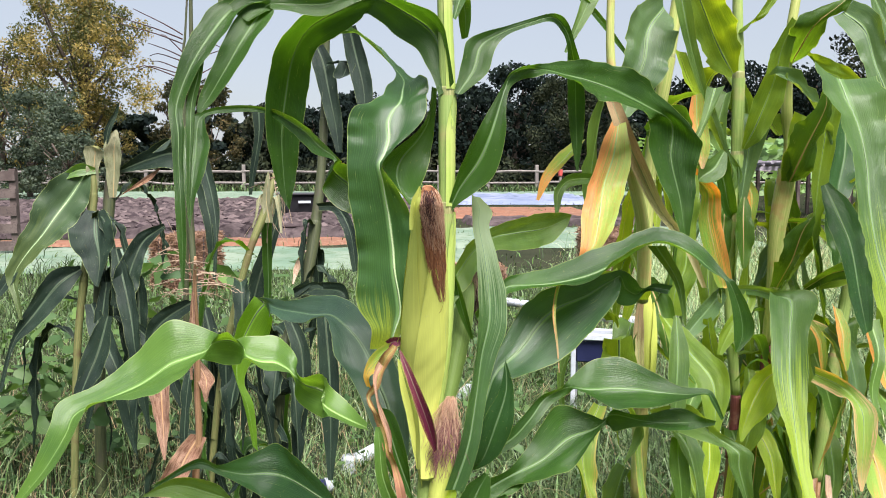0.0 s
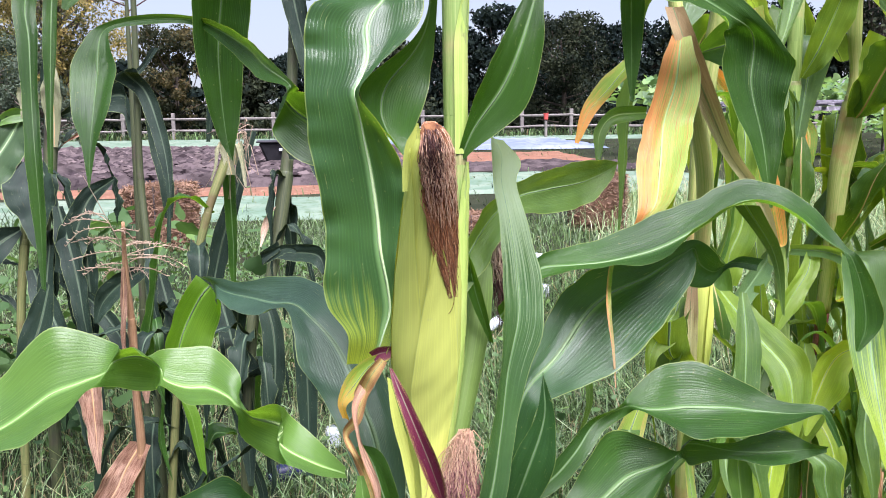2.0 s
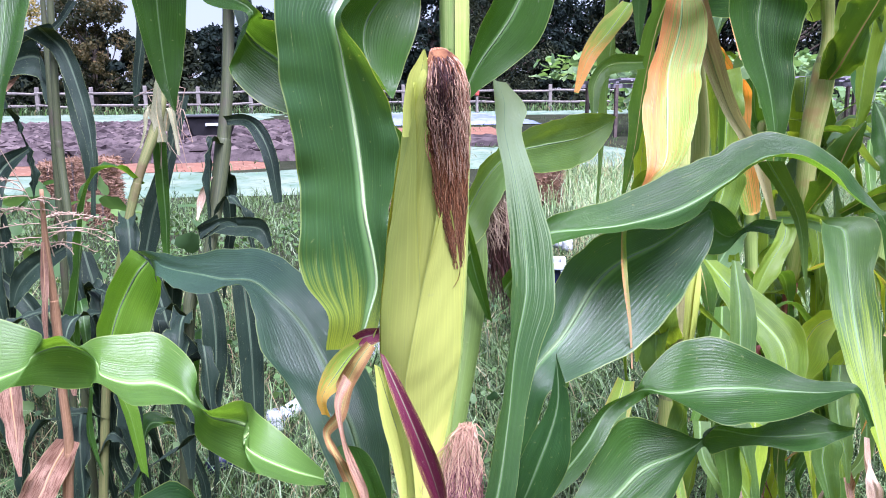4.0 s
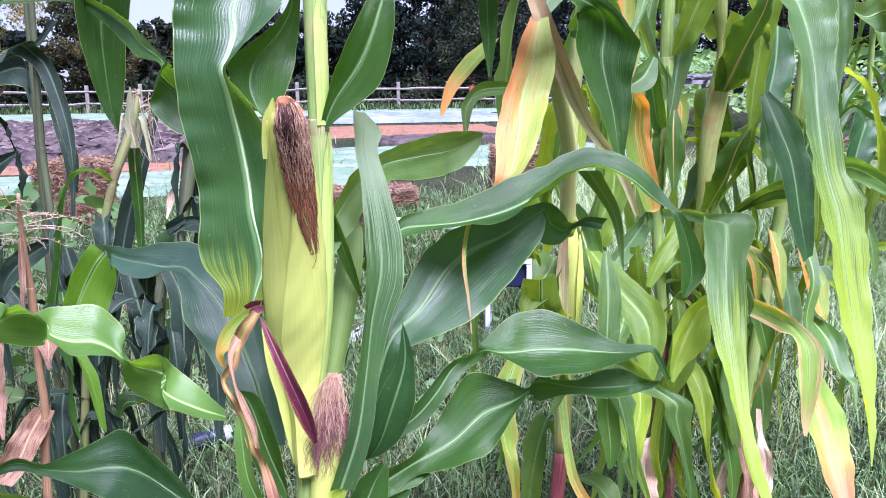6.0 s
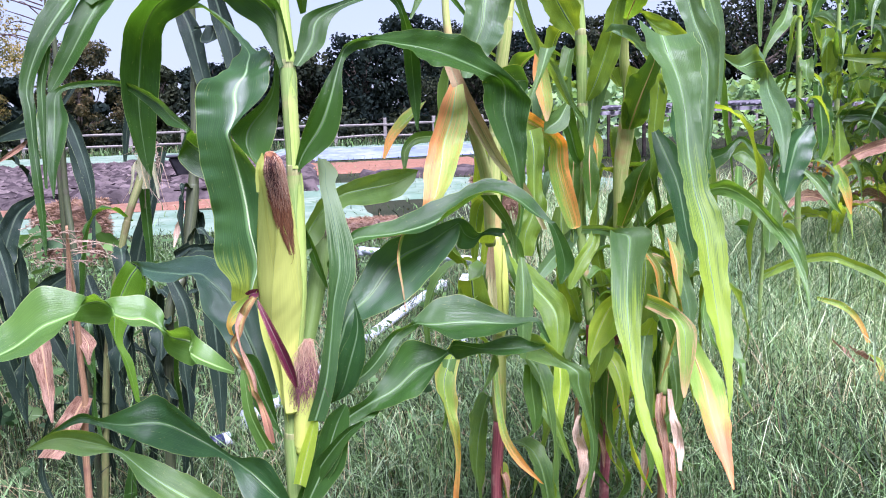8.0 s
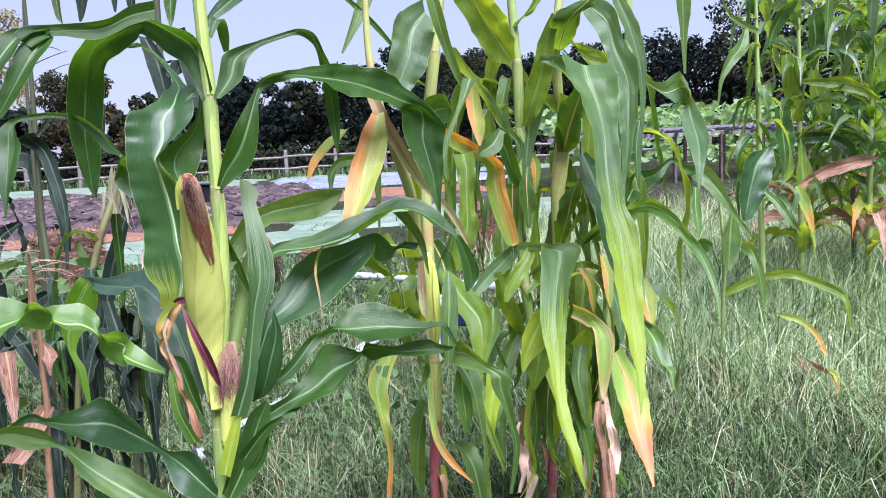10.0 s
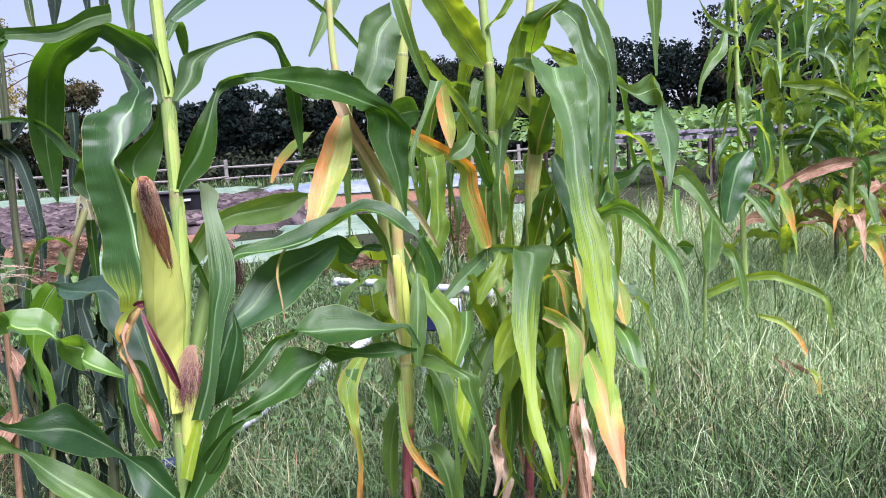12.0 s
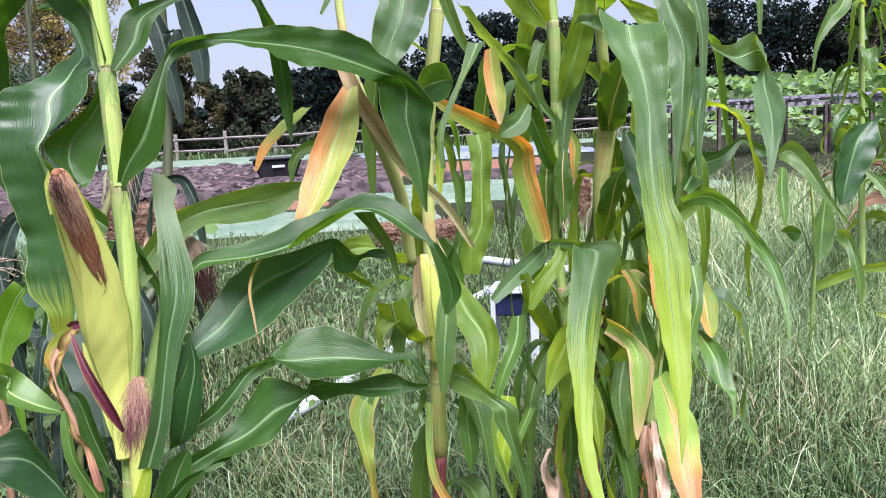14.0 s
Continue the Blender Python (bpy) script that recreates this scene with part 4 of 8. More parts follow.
def blades_p2(plant):
    blade(plant, "sheath", 0.15, [(.231, 1.1, 1.172, .019, 0, 0), (.249, 1.1, 1.127, .022, 0, 13), (.276, 1.12, 1.08, .022, 0, 14), (.31, 1.14, 1.023, .016, 0, 20), (.358, 1.17, .971, .014, 0, 12), (.397, 1.2, .901, .007, 0, -1)])
    blade(plant, "yellow", 0.51, [(.184, 1.08, 1.119, .015, 0, 7), (.157, 1.05, 1.094, .026, 0, 8), (.134, 1.03, 1.07, .015, 0, -4), (.121, 1.02, 1.041, .004, 0, -15)])
    blade(plant, "lime", 0.51, [(.213, 1.12, 1.068, .012, 0, -88), (.175, 1.1, 1.065, .017, 0, -77), (.158, 1.09, 1.049, .013, 0, -16), (.154, 1.08, 1.021, .005, 0, -15)])
    blade(plant, "orange", 0.4, [(.24, 1.1, 1.144, .019, 0, -3), (.229, 1.07, 1.1, .044, 0, -22), (.214, 1.05, 1.059, .051, 15, -12), (.2, 1.02, 1.019, .044, -12, -6), (.187, .99, .986, .032, 0, 14), (.17, .987, .963, .016, 0, 24), (.15, .965, .95, .007, 10, 14), (.135, .932, .939, .005, 30, -4), (.128, .906, .915, .004, -20, -4), (.131, .9, .88, .0028, 20, -4), (.134, .9, .847, .001, 0, -5)])
    blade(plant, "grey", 0.85, [(.35, 1.28, 1.334, .046, 0, -66), (.32, 1.25, 1.299, .075, 0, -29), (.307, 1.23, 1.245, .073, 0, -29), (.288, 1.22, 1.202, .053, 0, -20), (.272, 1.21, 1.158, .015, 0, -3)])
    blade(plant, "pale", 0.51, [(.346, 1.22, 1.378, .022, 0, -2), (.359, 1.22, 1.321, .024, 0, 10), (.374, 1.23, 1.271, .019, 0, 14), (.392, 1.24, 1.222, .016, 0, 28), (.408, 1.25, 1.187, .006, 0, 41)])
    blade(plant, "pale", 0.51, [(.421, 1.25, 1.207, .028, 0, 2), (.398, 1.22, 1.159, .017, 0, 26), (.374, 1.2, 1.114, .01, 0, -3), (.357, 1.18, 1.069, .01, 0, -3), (.359, 1.17, 1.023, .007, 0, -3)])
    blade(plant, "orange", 0.3, [(.455, 1.45, 1.214, .021, 0, 18), (.458, 1.45, 1.165, .033, 0, -3), (.464, 1.44, 1.117, .028, 0, -3), (.466, 1.44, 1.081, .005, 0, -3)])
    blade(plant, "dark", 0.3, [(.327, 1.3, 1.141, .014, 0, -71), (.347, 1.26, 1.148, .054, 0, -80), (.373, 1.24, 1.152, .052, 0, -87), (.379, 1.23, 1.142, .017, 180, -72)])
    blade(plant, "orange2", 0.4, [(.338, 1.32, 1.139, .019, 0, -73), (.369, 1.36, 1.114, .024, 180, -87), (.424, 1.44, 1.086, .034, 180, -66), (.481, 1.5, 1.059, .026, 180, -57), (.514, 1.54, 1.031, .039, 180, -26), (.517, 1.55, .988, .046, 180, 0), (.534, 1.55, .916, .042, 180, -15), (.55, 1.55, .859, .031, 180, -6), (.55, 1.55, .848, .009, 180, 4)])
    blade(plant, "green", 1.36, [(.423, 1.4, 1.067, .041, 0, 7), (.427, 1.39, 1.03, .04, 0, 14), (.424, 1.38, .966, .03, 0, -4), (.421, 1.37, .914, .045, 0, 11), (.402, 1.36, .872, .049, 0, -12), (.398, 1.36, .829, .027, 0, -4)])
    blade(plant, "yellow", 0.68, [(.25, 1.24, .707, .022, 0, -19), (.215, 1.18, .663, .038, 0, -16), (.217, 1.16, .617, .034, 20, -37), (.226, 1.15, .575, .016, -30, 14), (.228, 1.15, .522, .012, 25, -35), (.222, 1.15, .456, .010, -20, -20), (.224, 1.15, .40, .003, 0, 0)])
    blade(plant, "yellow", 0.51, [(.316, 1.26, .639, .013, 0, -25), (.314, 1.22, .582, .012, 0, -6), (.32, 1.2, .535, .014, 0, 18), (.343, 1.19, .494, .014, 0, 34), (.377, 1.18, .455, .013, 0, -37)])
    blade(plant, "green", 0.68, [(.268, 1.2, .824, .042, 0, 7), (.277, 1.22, .784, .057, 0, -20), (.309, 1.26, .744, .042, 0, -11), (.333, 1.3, .715, .016, 0, -5)])
    blade(plant, "green", 0.68, [(.36, 1.28, .842, .023, 0, -21), (.382, 1.22, .802, .05, 0, 8), (.405, 1.18, .768, .05, 0, 21), (.407, 1.16, .729, .041, 0, 26), (.402, 1.15, .679, .007, 0, -5)])
    blade(plant, "pale", 0.5, [(.356, 1.2, .856, .01, 0, -17), (.352, 1.17, .808, .03, 0, -5), (.346, 1.15, .755, .03, 0, -25), (.341, 1.14, .696, .011, 0, -27)])
    blade(plant, "pale", 0.51, [(.341, 1.28, .681, .012, 0, -72), (.369, 1.18, .703, .045, 180, -73), (.406, 1.14, .685, .02, 180, -69), (.428, 1.12, .673, .035, 180, -1), (.431, 1.12, .647, .033, 180, 13), (.444, 1.12, .599, .024, 180, 43), (.455, 1.12, .537, .013, 180, 6), (.441, 1.12, .45, .006, 180, 7)])
    blade(plant, "green", 0.51, [(.413, 1.3, .644, .029, 0, -12), (.41, 1.27, .573, .031, 0, -27), (.428, 1.25, .523, .02, 0, -26), (.455, 1.24, .441, .008, 0, -44)])
    blade(plant, "green", 0.85, [(.275, 1.15, .899, .054, 0, -26), (.265, 1.12, .921, .053, 0, -26), (.221, 1.1, .919, .036, 0, -79), (.226, 1.12, .884, .064, 0, -37), (.247, 1.14, .86, .021, 0, -19)])
    blade(plant, "lime", 0.51, [(.226, 1.2, .686, .025, 0, -3), (.213, 1.18, .649, .026, 0, -3), (.215, 1.17, .607, .009, 0, -3), (.206, 1.16, .575, .005, 0, -3)])
    blade(plant, "pale", 0.34, [(.252, 1.3, 1.395, .032, 0, -11), (.227, 1.28, 1.338, .024, 0, -27), (.202, 1.26, 1.287, .011, 0, -29), (.188, 1.25, 1.259, .004, 0, -36)])
    blade(plant, "dark", 0.1, [(.14, 1.25, 1.403, .012, 0, 28), (.195, 1.27, 1.365, .009, 0, 42), (.245, 1.29, 1.32, .011, 0, 34), (.293, 1.3, 1.264, .006, 0, 42)])
    blade(plant, "chart", 0.51, [(.357, 1.33, 1.063, .012, 0, 0), (.354, 1.32, 1.013, .015, 0, 0), (.352, 1.31, .973, .005, 0, 0)])
    blade(plant, "lime", 0.85, [(.38, 1.25, .65, .024, 0, 0), (.376, 1.23, .616, .032, 0, 0), (.379, 1.22, .569, .025, 0, 0), (.378, 1.22, .535, .006, 0, 0)])
    blade(plant, "chart", 0.85, [(.448, 1.3, .628, .024, 0, -9), (.446, 1.29, .586, .034, 0, 6), (.436, 1.28, .538, .026, 0, -10), (.438, 1.28, .495, .007, 0, 0)])
    blade(plant, "green", 1.02, [(.29, 1.25, .82, .02, 0, 38), (.268, 1.22, .801, .036, 0, -29), (.249, 1.2, .779, .018, 0, -27), (.248, 1.2, .743, .003, 0, 0)])
    blade(plant, "tanrib", 1.02, [(.343, 1.33, .897, .024, 0, 16), (.359, 1.32, .859, .044, 0, 17), (.367, 1.3, .818, .036, 0, -14), (.372, 1.29, .772, .012, 0, -16)])


def blades_p3(plant):
    blade(plant, "green", 0.68, [(.581, 1.62, 1.269, .021, 0, 47), (.542, 1.58, 1.313, .083, 0, 48), (.499, 1.53, 1.363, .077, 0, 38), (.462, 1.5, 1.411, .07, 0, 25), (.419, 1.48, 1.453, .044, 0, 31)])
    blade(plant, "green", 0.68, [(.591, 1.62, 1.355, .017, 0, 48), (.616, 1.6, 1.373, .043, 0, 34), (.645, 1.6, 1.41, .043, 0, 34), (.672, 1.6, 1.451, .034, 0, -12)])
    blade(plant, "green", 0.85, [(.602, 1.61, 1.12, .01, 0, -3), (.616, 1.58, 1.17, .054, 0, -53), (.638, 1.56, 1.246, .056, 0, -45), (.648, 1.55, 1.312, .034, 0, -6), (.667, 1.54, 1.36, .023, 0, -34)])
    blade(plant, "orange2", 0.3, [(.619, 1.64, 1.058, .017, 0, 15), (.63, 1.63, 1.032, .027, 0, -9), (.628, 1.62, .992, .017, 0, -13), (.626, 1.62, .963, .006, 0, -4)])
    blade(plant, "grey", 0.68, [(.406, 1.4, 1.285, .027, 0, -27), (.446, 1.45, 1.235, .042, 0, -33), (.494, 1.5, 1.19, .025, 0, 3), (.533, 1.54, 1.134, .019, 0, -3), (.561, 1.56, 1.087, .007, 0, -47)])
    blade(plant, "dark", 0.4, [(.532, 1.55, 1.099, .04, 0, 28), (.552, 1.57, 1.057, .032, 0, 26), (.575, 1.6, 1.003, .03, 0, 23), (.596, 1.62, .977, .011, 0, 47)])
    blade(plant, "pale", 0.51, [(.526, 1.5, 1.114, .012, 0, -43), (.504, 1.48, 1.084, .041, 0, -40), (.479, 1.47, 1.068, .033, 0, -51), (.467, 1.46, 1.06, .01, 0, -48)])
    blade(plant, "grey", 0.51, [(.579, 1.62, .835, .024, 0, -72), (.536, 1.56, .815, .038, 0, -54), (.487, 1.5, .791, .035, 0, -40), (.441, 1.46, .757, .017, 0, -46)])
    blade(plant, "green", 0.51, [(.504, 1.5, .798, .016, 0, 14), (.522, 1.53, .738, .033, 0, 30), (.556, 1.58, .676, .039, 0, 40), (.583, 1.62, .62, .018, 0, 35)])
    blade(plant, "pale", 0.51, [(.576, 1.62, .631, .022, 0, -44), (.541, 1.58, .585, .039, 0, -26), (.515, 1.55, .528, .031, 0, -26), (.511, 1.54, .454, .016, 0, -6), (.505, 1.53, .378, .016, 0, -6), (.501, 1.52, .313, .004, 0, -6)])
    blade(plant, "papery", 1.0, [(.583, 1.56, .412, .009, 0, 17), (.569, 1.54, .376, .023, -35, 16), (.567, 1.54, .322, .035, 23, -23), (.574, 1.53, .283, .026, -30, 18), (.551, 1.53, .218, .012, 0, -15)])
    blade(plant, "dry", 1.4, [(.585, 1.56, .408, .017, 0, -63), (.611, 1.55, .352, .02, 0, -50), (.61, 1.54, .303, .01, 0, -60)])
    blade(plant, "green", 0.68, [(.607, 1.55, .688, .022, 0, -23), (.596, 1.5, .633, .041, 0, -14), (.587, 1.48, .582, .054, 0, 9), (.572, 1.48, .524, .009, 0, -5)])
    blade(plant, "pale", 0.51, [(.443, 1.45, .555, .03, 0, -12), (.439, 1.42, .508, .02, 0, -4), (.462, 1.4, .465, .021, 0, 17), (.487, 1.4, .393, .006, 0, -4)])
    blade(plant, "papery", 1.0, [(.543, 1.5, .445, .009, 0, 16), (.525, 1.465, .424, .024, -64, 31), (.537, 1.475, .376, .034, 34, -15), (.54, 1.46, .343, .022, -42, 31), (.526, 1.46, .293, .007, 0, -5)])
    blade(plant, "lime", 0.51, [(.491, 1.5, .717, .027, 0, 6), (.482, 1.48, .671, .039, 0, 13), (.456, 1.46, .617, .027, 0, -3), (.433, 1.45, .555, .013, 0, -3)])
    blade(plant, "green", 1.02, [(.544, 1.62, .893, .031, 0, 20), (.538, 1.6, .851, .052, 0, 4), (.538, 1.58, .8, .035, 0, 0), (.536, 1.57, .76, .007, 0, 0)])
    blade(plant, "pale", 0.68, [(.597, 1.64, 1.264, .017, 0, 36), (.628, 1.66, 1.205, .036, 0, -17), (.629, 1.68, 1.133, .036, 0, -17), (.635, 1.7, 1.075, .009, 0, 0)])


def blades_p4(plant):
    blade(plant, "green", 1.02, [(.695, 1.62, 1.047, .022, 0, 4), (.687, 1.57, 1.087, .05, 20, -14), (.689, 1.55, 1.143, .048, -15, -22), (.685, 1.54, 1.184, .03, 0, -23)])
    blade(plant, "tanrib", 0.85, [(.694, 1.62, 1.29, .017, 0, 15), (.687, 1.57, 1.313, .053, 0, -20), (.688, 1.52, 1.35, .071, 0, 6), (.72, 1.5, 1.376, .042, 0, -5), (.758, 1.5, 1.403, .032, 0, 33)])
    blade(plant, "tanrib", 1.19, [(.679, 1.62, .831, .021, 0, -4), (.679, 1.56, .898, .05, 25, -6), (.69, 1.53, .961, .042, -15, 8), (.707, 1.52, .992, .009, 0, 30)])
    blade(plant, "greyhang", 0.4, [(.558, 1.52, .85, .017, 180, -87), (.586, 1.47, .855, .019, 180, -87), (.608, 1.44, .85, .023, 180, -72), (.629, 1.42, .85, .088, 180, -2), (.601, 1.36, .79, .068, 180, -16), (.579, 1.3, .731, .06, 180, -18), (.565, 1.24, .664, .034, 180, 1), (.553, 1.18, .603, .034, 180, 41), (.556, 1.14, .551, .037, 180, 38), (.565, 1.11, .501, .019, 180, 34), (.574, 1.1, .455, .003, 180, 6)])
    blade(plant, "green", 1.02, [(.728, 1.6, .79, .025, 0, 30), (.727, 1.58, .731, .063, 0, -4), (.713, 1.57, .63, .065, 0, -17), (.708, 1.56, .571, .021, 0, -5)])
    blade(plant, "chart", 0.85, [(.668, 1.55, .501, .024, 0, 29), (.676, 1.52, .557, .068, 0, -29), (.699, 1.5, .614, .065, 0, -61), (.714, 1.5, .646, .018, 0, -51)])
    blade(plant, "orange2", 0.3, [(.696, 1.5, .795, .014, 0, 12), (.71, 1.48, .765, .016, 0, 14), (.714, 1.47, .727, .016, 0, 14), (.715, 1.47, .696, .005, 0, -5)])
    blade(plant, "chart", 0.68, [(.638, 1.42, .721, .015, 180, -69), (.588, 1.4, .71, .05, 0, -56), (.554, 1.38, .668, .059, 0, -46), (.534, 1.37, .631, .027, 0, -21), (.523, 1.36, .605, .005, 0, -29)])
    blade(plant, "tanrib", 0.68, [(.732, 1.6, .838, .014, 0, -57), (.756, 1.55, .874, .025, 0, -60), (.778, 1.5, .893, .037, 0, -86), (.796, 1.47, .906, .011, 180, -71)])
    blade(plant, "orange2", 0.4, [(.748, 1.5, .82, .022, 0, -36), (.749, 1.47, .778, .024, 0, -2), (.744, 1.45, .741, .019, 0, -9), (.744, 1.44, .711, .005, 0, -3)])
    blade(plant, "tanrib", 1.02, [(.697, 1.62, 1.05, .016, 0, 14), (.69, 1.57, 1.079, .058, -20, -20), (.695, 1.53, 1.144, .062, 15, -9), (.708, 1.5, 1.196, .04, 0, 15), (.705, 1.49, 1.22, .009, 0, 25)])
    blade(plant, "lime", 0.51, [(.498, 1.4, .568, .016, 0, -11), (.468, 1.38, .513, .016, 0, -11), (.451, 1.37, .466, .01, 0, -4)])
    blade(plant, "pale", 0.85, [(.693, 1.5, .614, .033, 0, -3), (.676, 1.47, .556, .038, 0, -3), (.679, 1.45, .496, .022, 0, -3), (.683, 1.44, .443, .005, 0, -3)])
    blade(plant, "tanrib", 1.02, [(.604, 1.6, 1.025, .01, 0, 0), (.597, 1.58, .983, .035, 0, -9), (.596, 1.57, .93, .034, 0, -17), (.593, 1.56, .886, .008, 0, 0)])
    blade(plant, "green", 1.02, [(.582, 1.5, .857, .01, 0, 22), (.565, 1.47, .826, .035, 0, 13), (.533, 1.45, .787, .038, 0, 0), (.508, 1.44, .741, .01, 0, -12)])
    blade(plant, "grey", 0.85, [(.627, 1.55, 1.26, .014, 0, 15), (.658, 1.55, 1.258, .049, 0, -50), (.718, 1.57, 1.222, .067, 0, -60), (.761, 1.6, 1.165, .046, 0, -60), (.777, 1.6, 1.123, .008, 0, -32)])


def blades_p5(plant):
    blade(plant, "papery", 1.0, [(.748, 1.5, .488, .010, 0, -16), (.747, 1.49, .443, .026, 30, -21), (.755, 1.475, .404, .026, -53, 27), (.758, 1.47, .358, .027, 27, -9), (.757, 1.46, .314, .007, 0, -3)])
    blade(plant, "blue", 0.5, [(.954, 1.9, 1.193, .06, 0, -25), (.945, 1.88, 1.112, .078, 0, -10), (.923, 1.86, 1.035, .055, 0, -21), (.921, 1.85, 1.004, .02, 0, -8)])
    blade(plant, "lime", 0.51, [(.843, 1.55, .786, .031, 0, -3), (.836, 1.5, .729, .022, 0, -3), (.817, 1.48, .663, .022, 0, -34), (.821, 1.46, .613, .017, 0, -43), (.85, 1.45, .563, .005, 0, -30)])
    blade(plant, "grey", 0.68, [(.734, 1.5, 1.371, .048, 180, -39), (.756, 1.46, 1.331, .067, 180, -56), (.768, 1.44, 1.267, .06, 180, -55), (.785, 1.42, 1.201, .078, 180, -50), (.779, 1.4, 1.134, .063, 180, -49), (.773, 1.39, 1.074, .037, 180, -41), (.762, 1.38, 1.008, .017, 180, -41), (.755, 1.37, .962, .002, 180, 4)])
    blade(plant, "grey", 0.51, [(.785, 1.5, 1.412, .037, 180, 42), (.807, 1.49, 1.354, .044, 180, 18), (.826, 1.48, 1.291, .041, 180, 20), (.837, 1.47, 1.216, .023, 180, 34), (.832, 1.46, 1.107, .008, 180, -15)])
    blade(plant, "greyhang", 0.4, [(.691, 1.4, 1.246, .112, 180, 13), (.686, 1.36, 1.207, .105, 180, 6), (.697, 1.34, 1.152, .078, 180, 9), (.7, 1.32, 1.09, .053, 180, 3), (.694, 1.29, 1.021, .052, 180, 1), (.694, 1.26, .95, .054, 180, 13), (.699, 1.23, .892, .064, 180, 4), (.696, 1.2, .829, .061, 180, 23), (.694, 1.17, .758, .045, 180, 2), (.687, 1.13, .692, .037, 180, 36), (.681, 1.1, .637, .024, 180, 59), (.674, 1.08, .59, .002, 180, 6)])
    blade(plant, "blue", 0.5, [(.692, 1.45, 1.053, .017, 0, 23), (.706, 1.42, 1.001, .053, 0, 15), (.723, 1.4, .941, .053, 0, 18), (.732, 1.38, .857, .042, 0, 24), (.741, 1.37, .796, .019, 0, 36)])
    blade(plant, "pink", 0.4, [(.705, 1.3, .648, .031, 0, 38), (.721, 1.27, .584, .063, 0, -5), (.723, 1.24, .533, .06, 0, -8), (.725, 1.21, .485, .04, 0, -9), (.729, 1.19, .446, .02, 0, -13), (.731, 1.17, .412, .003, 0, -6)])
    blade(plant, "pinkedge", 0.3, [(.617, 1.3, .741, .026, 180, -80), (.637, 1.25, .733, .03, 180, -77), (.647, 1.2, .715, .04, 180, 11), (.643, 1.18, .672, .031, 180, 1), (.636, 1.17, .621, .017, 180, -2), (.631, 1.16, .597, .004, 180, 6)])
    blade(plant, "orange2", 0.3, [(.866, 1.6, .762, .014, 0, 19), (.868, 1.55, .711, .044, 0, -4), (.867, 1.52, .662, .026, 0, -5), (.864, 1.5, .651, .004, 0, -5)])
    blade(plant, "lime", 0.51, [(.85, 1.55, .658, .021, 0, -37), (.859, 1.48, .623, .044, 0, 16), (.863, 1.44, .578, .044, 0, -22), (.874, 1.42, .558, .015, 0, -5), (.869, 1.4, .522, .004, 0, -5)])
    blade(plant, "lime", 0.68, [(.806, 1.5, .917, .018, 0, -65), (.828, 1.42, .934, .033, 180, -77), (.85, 1.35, .91, .026, 180, -72), (.865, 1.3, .872, .026, 180, -73), (.874, 1.25, .834, .02, 180, -19), (.873, 1.2, .782, .009, 180, -9), (.866, 1.17, .737, .005, 180, 5)])
    blade(plant, "dark", 0.4, [(.829, 1.55, .937, .027, 0, -47), (.876, 1.6, .976, .054, 0, -48), (.934, 1.63, .992, .029, 0, -62), (.979, 1.65, 1.022, .012, 0, -77), (1.009, 1.64, .999, .025, 180, -79), (1.036, 1.62, .995, .015, 180, -66)])
    blade(plant, "grey", 0.51, [(.882, 1.56, 1.207, .015, 0, -60), (.936, 1.57, 1.182, .053, 0, -60), (.984, 1.58, 1.19, .076, 0, -81), (.958, 1.5, 1.132, .041, 180, -36), (.94, 1.42, 1.075, .054, 180, -20), (.922, 1.37, 1.028, .028, 180, -11), (.901, 1.33, .967, .004, 180, 3)])
    blade(plant, "pale", 0.34, [(.989, 1.6, 1.452, .045, 0, -2), (.991, 1.6, 1.387, .036, 0, -2), (.991, 1.6, 1.308, .017, 0, -2), (.988, 1.59, 1.225, .006, 0, -2)])
    blade(plant, "dry", 1.6, [(.746, 1.55, .461, .015, 0, 17), (.736, 1.53, .417, .023, 0, 31), (.746, 1.52, .363, .021, 0, 35), (.749, 1.51, .293, .018, 0, 17), (.755, 1.5, .227, .013, 0, 27)])
    blade(plant, "green", 0.85, [(.676, 1.5, .528, .024, 0, 29), (.68, 1.5, .582, .044, 0, 12), (.689, 1.48, .499, .042, 0, 34), (.695, 1.47, .436, .016, 0, 4)])
    blade(plant, "dark", 0.4, [(.88, 1.6, 1.124, .029, 0, 41), (.865, 1.58, 1.067, .024, 0, -23), (.857, 1.56, 1.004, .016, 0, -33), (.856, 1.55, .962, .006, 0, -3)])
    blade(plant, "dark", 0.8, [(.776, 1.6, 1.019, .015, 0, -43), (.784, 1.58, .985, .063, 0, 19), (.786, 1.56, .931, .058, 0, 10), (.775, 1.55, .886, .02, 0, 0)])
    blade(plant, "green", 1.02, [(.754, 1.6, .843, .012, 0, -65), (.782, 1.57, .866, .038, 0, -71), (.817, 1.55, .889, .036, 0, -78), (.849, 1.54, .908, .02, 0, -80)])
    blade(plant, "grey", 0.85, [(.733, 1.5, .781, .016, 0, 48), (.758, 1.47, .747, .03, 0, 19), (.768, 1.45, .689, .033, 0, 0), (.768, 1.44, .633, .008, 0, 0)])
    blade(plant, "lime", 0.85, [(.711, 1.5, .73, .021, 0, 28), (.722, 1.48, .685, .036, 0, 16), (.737, 1.47, .627, .03, 0, 16), (.745, 1.46, .576, .006, 0, 0)])
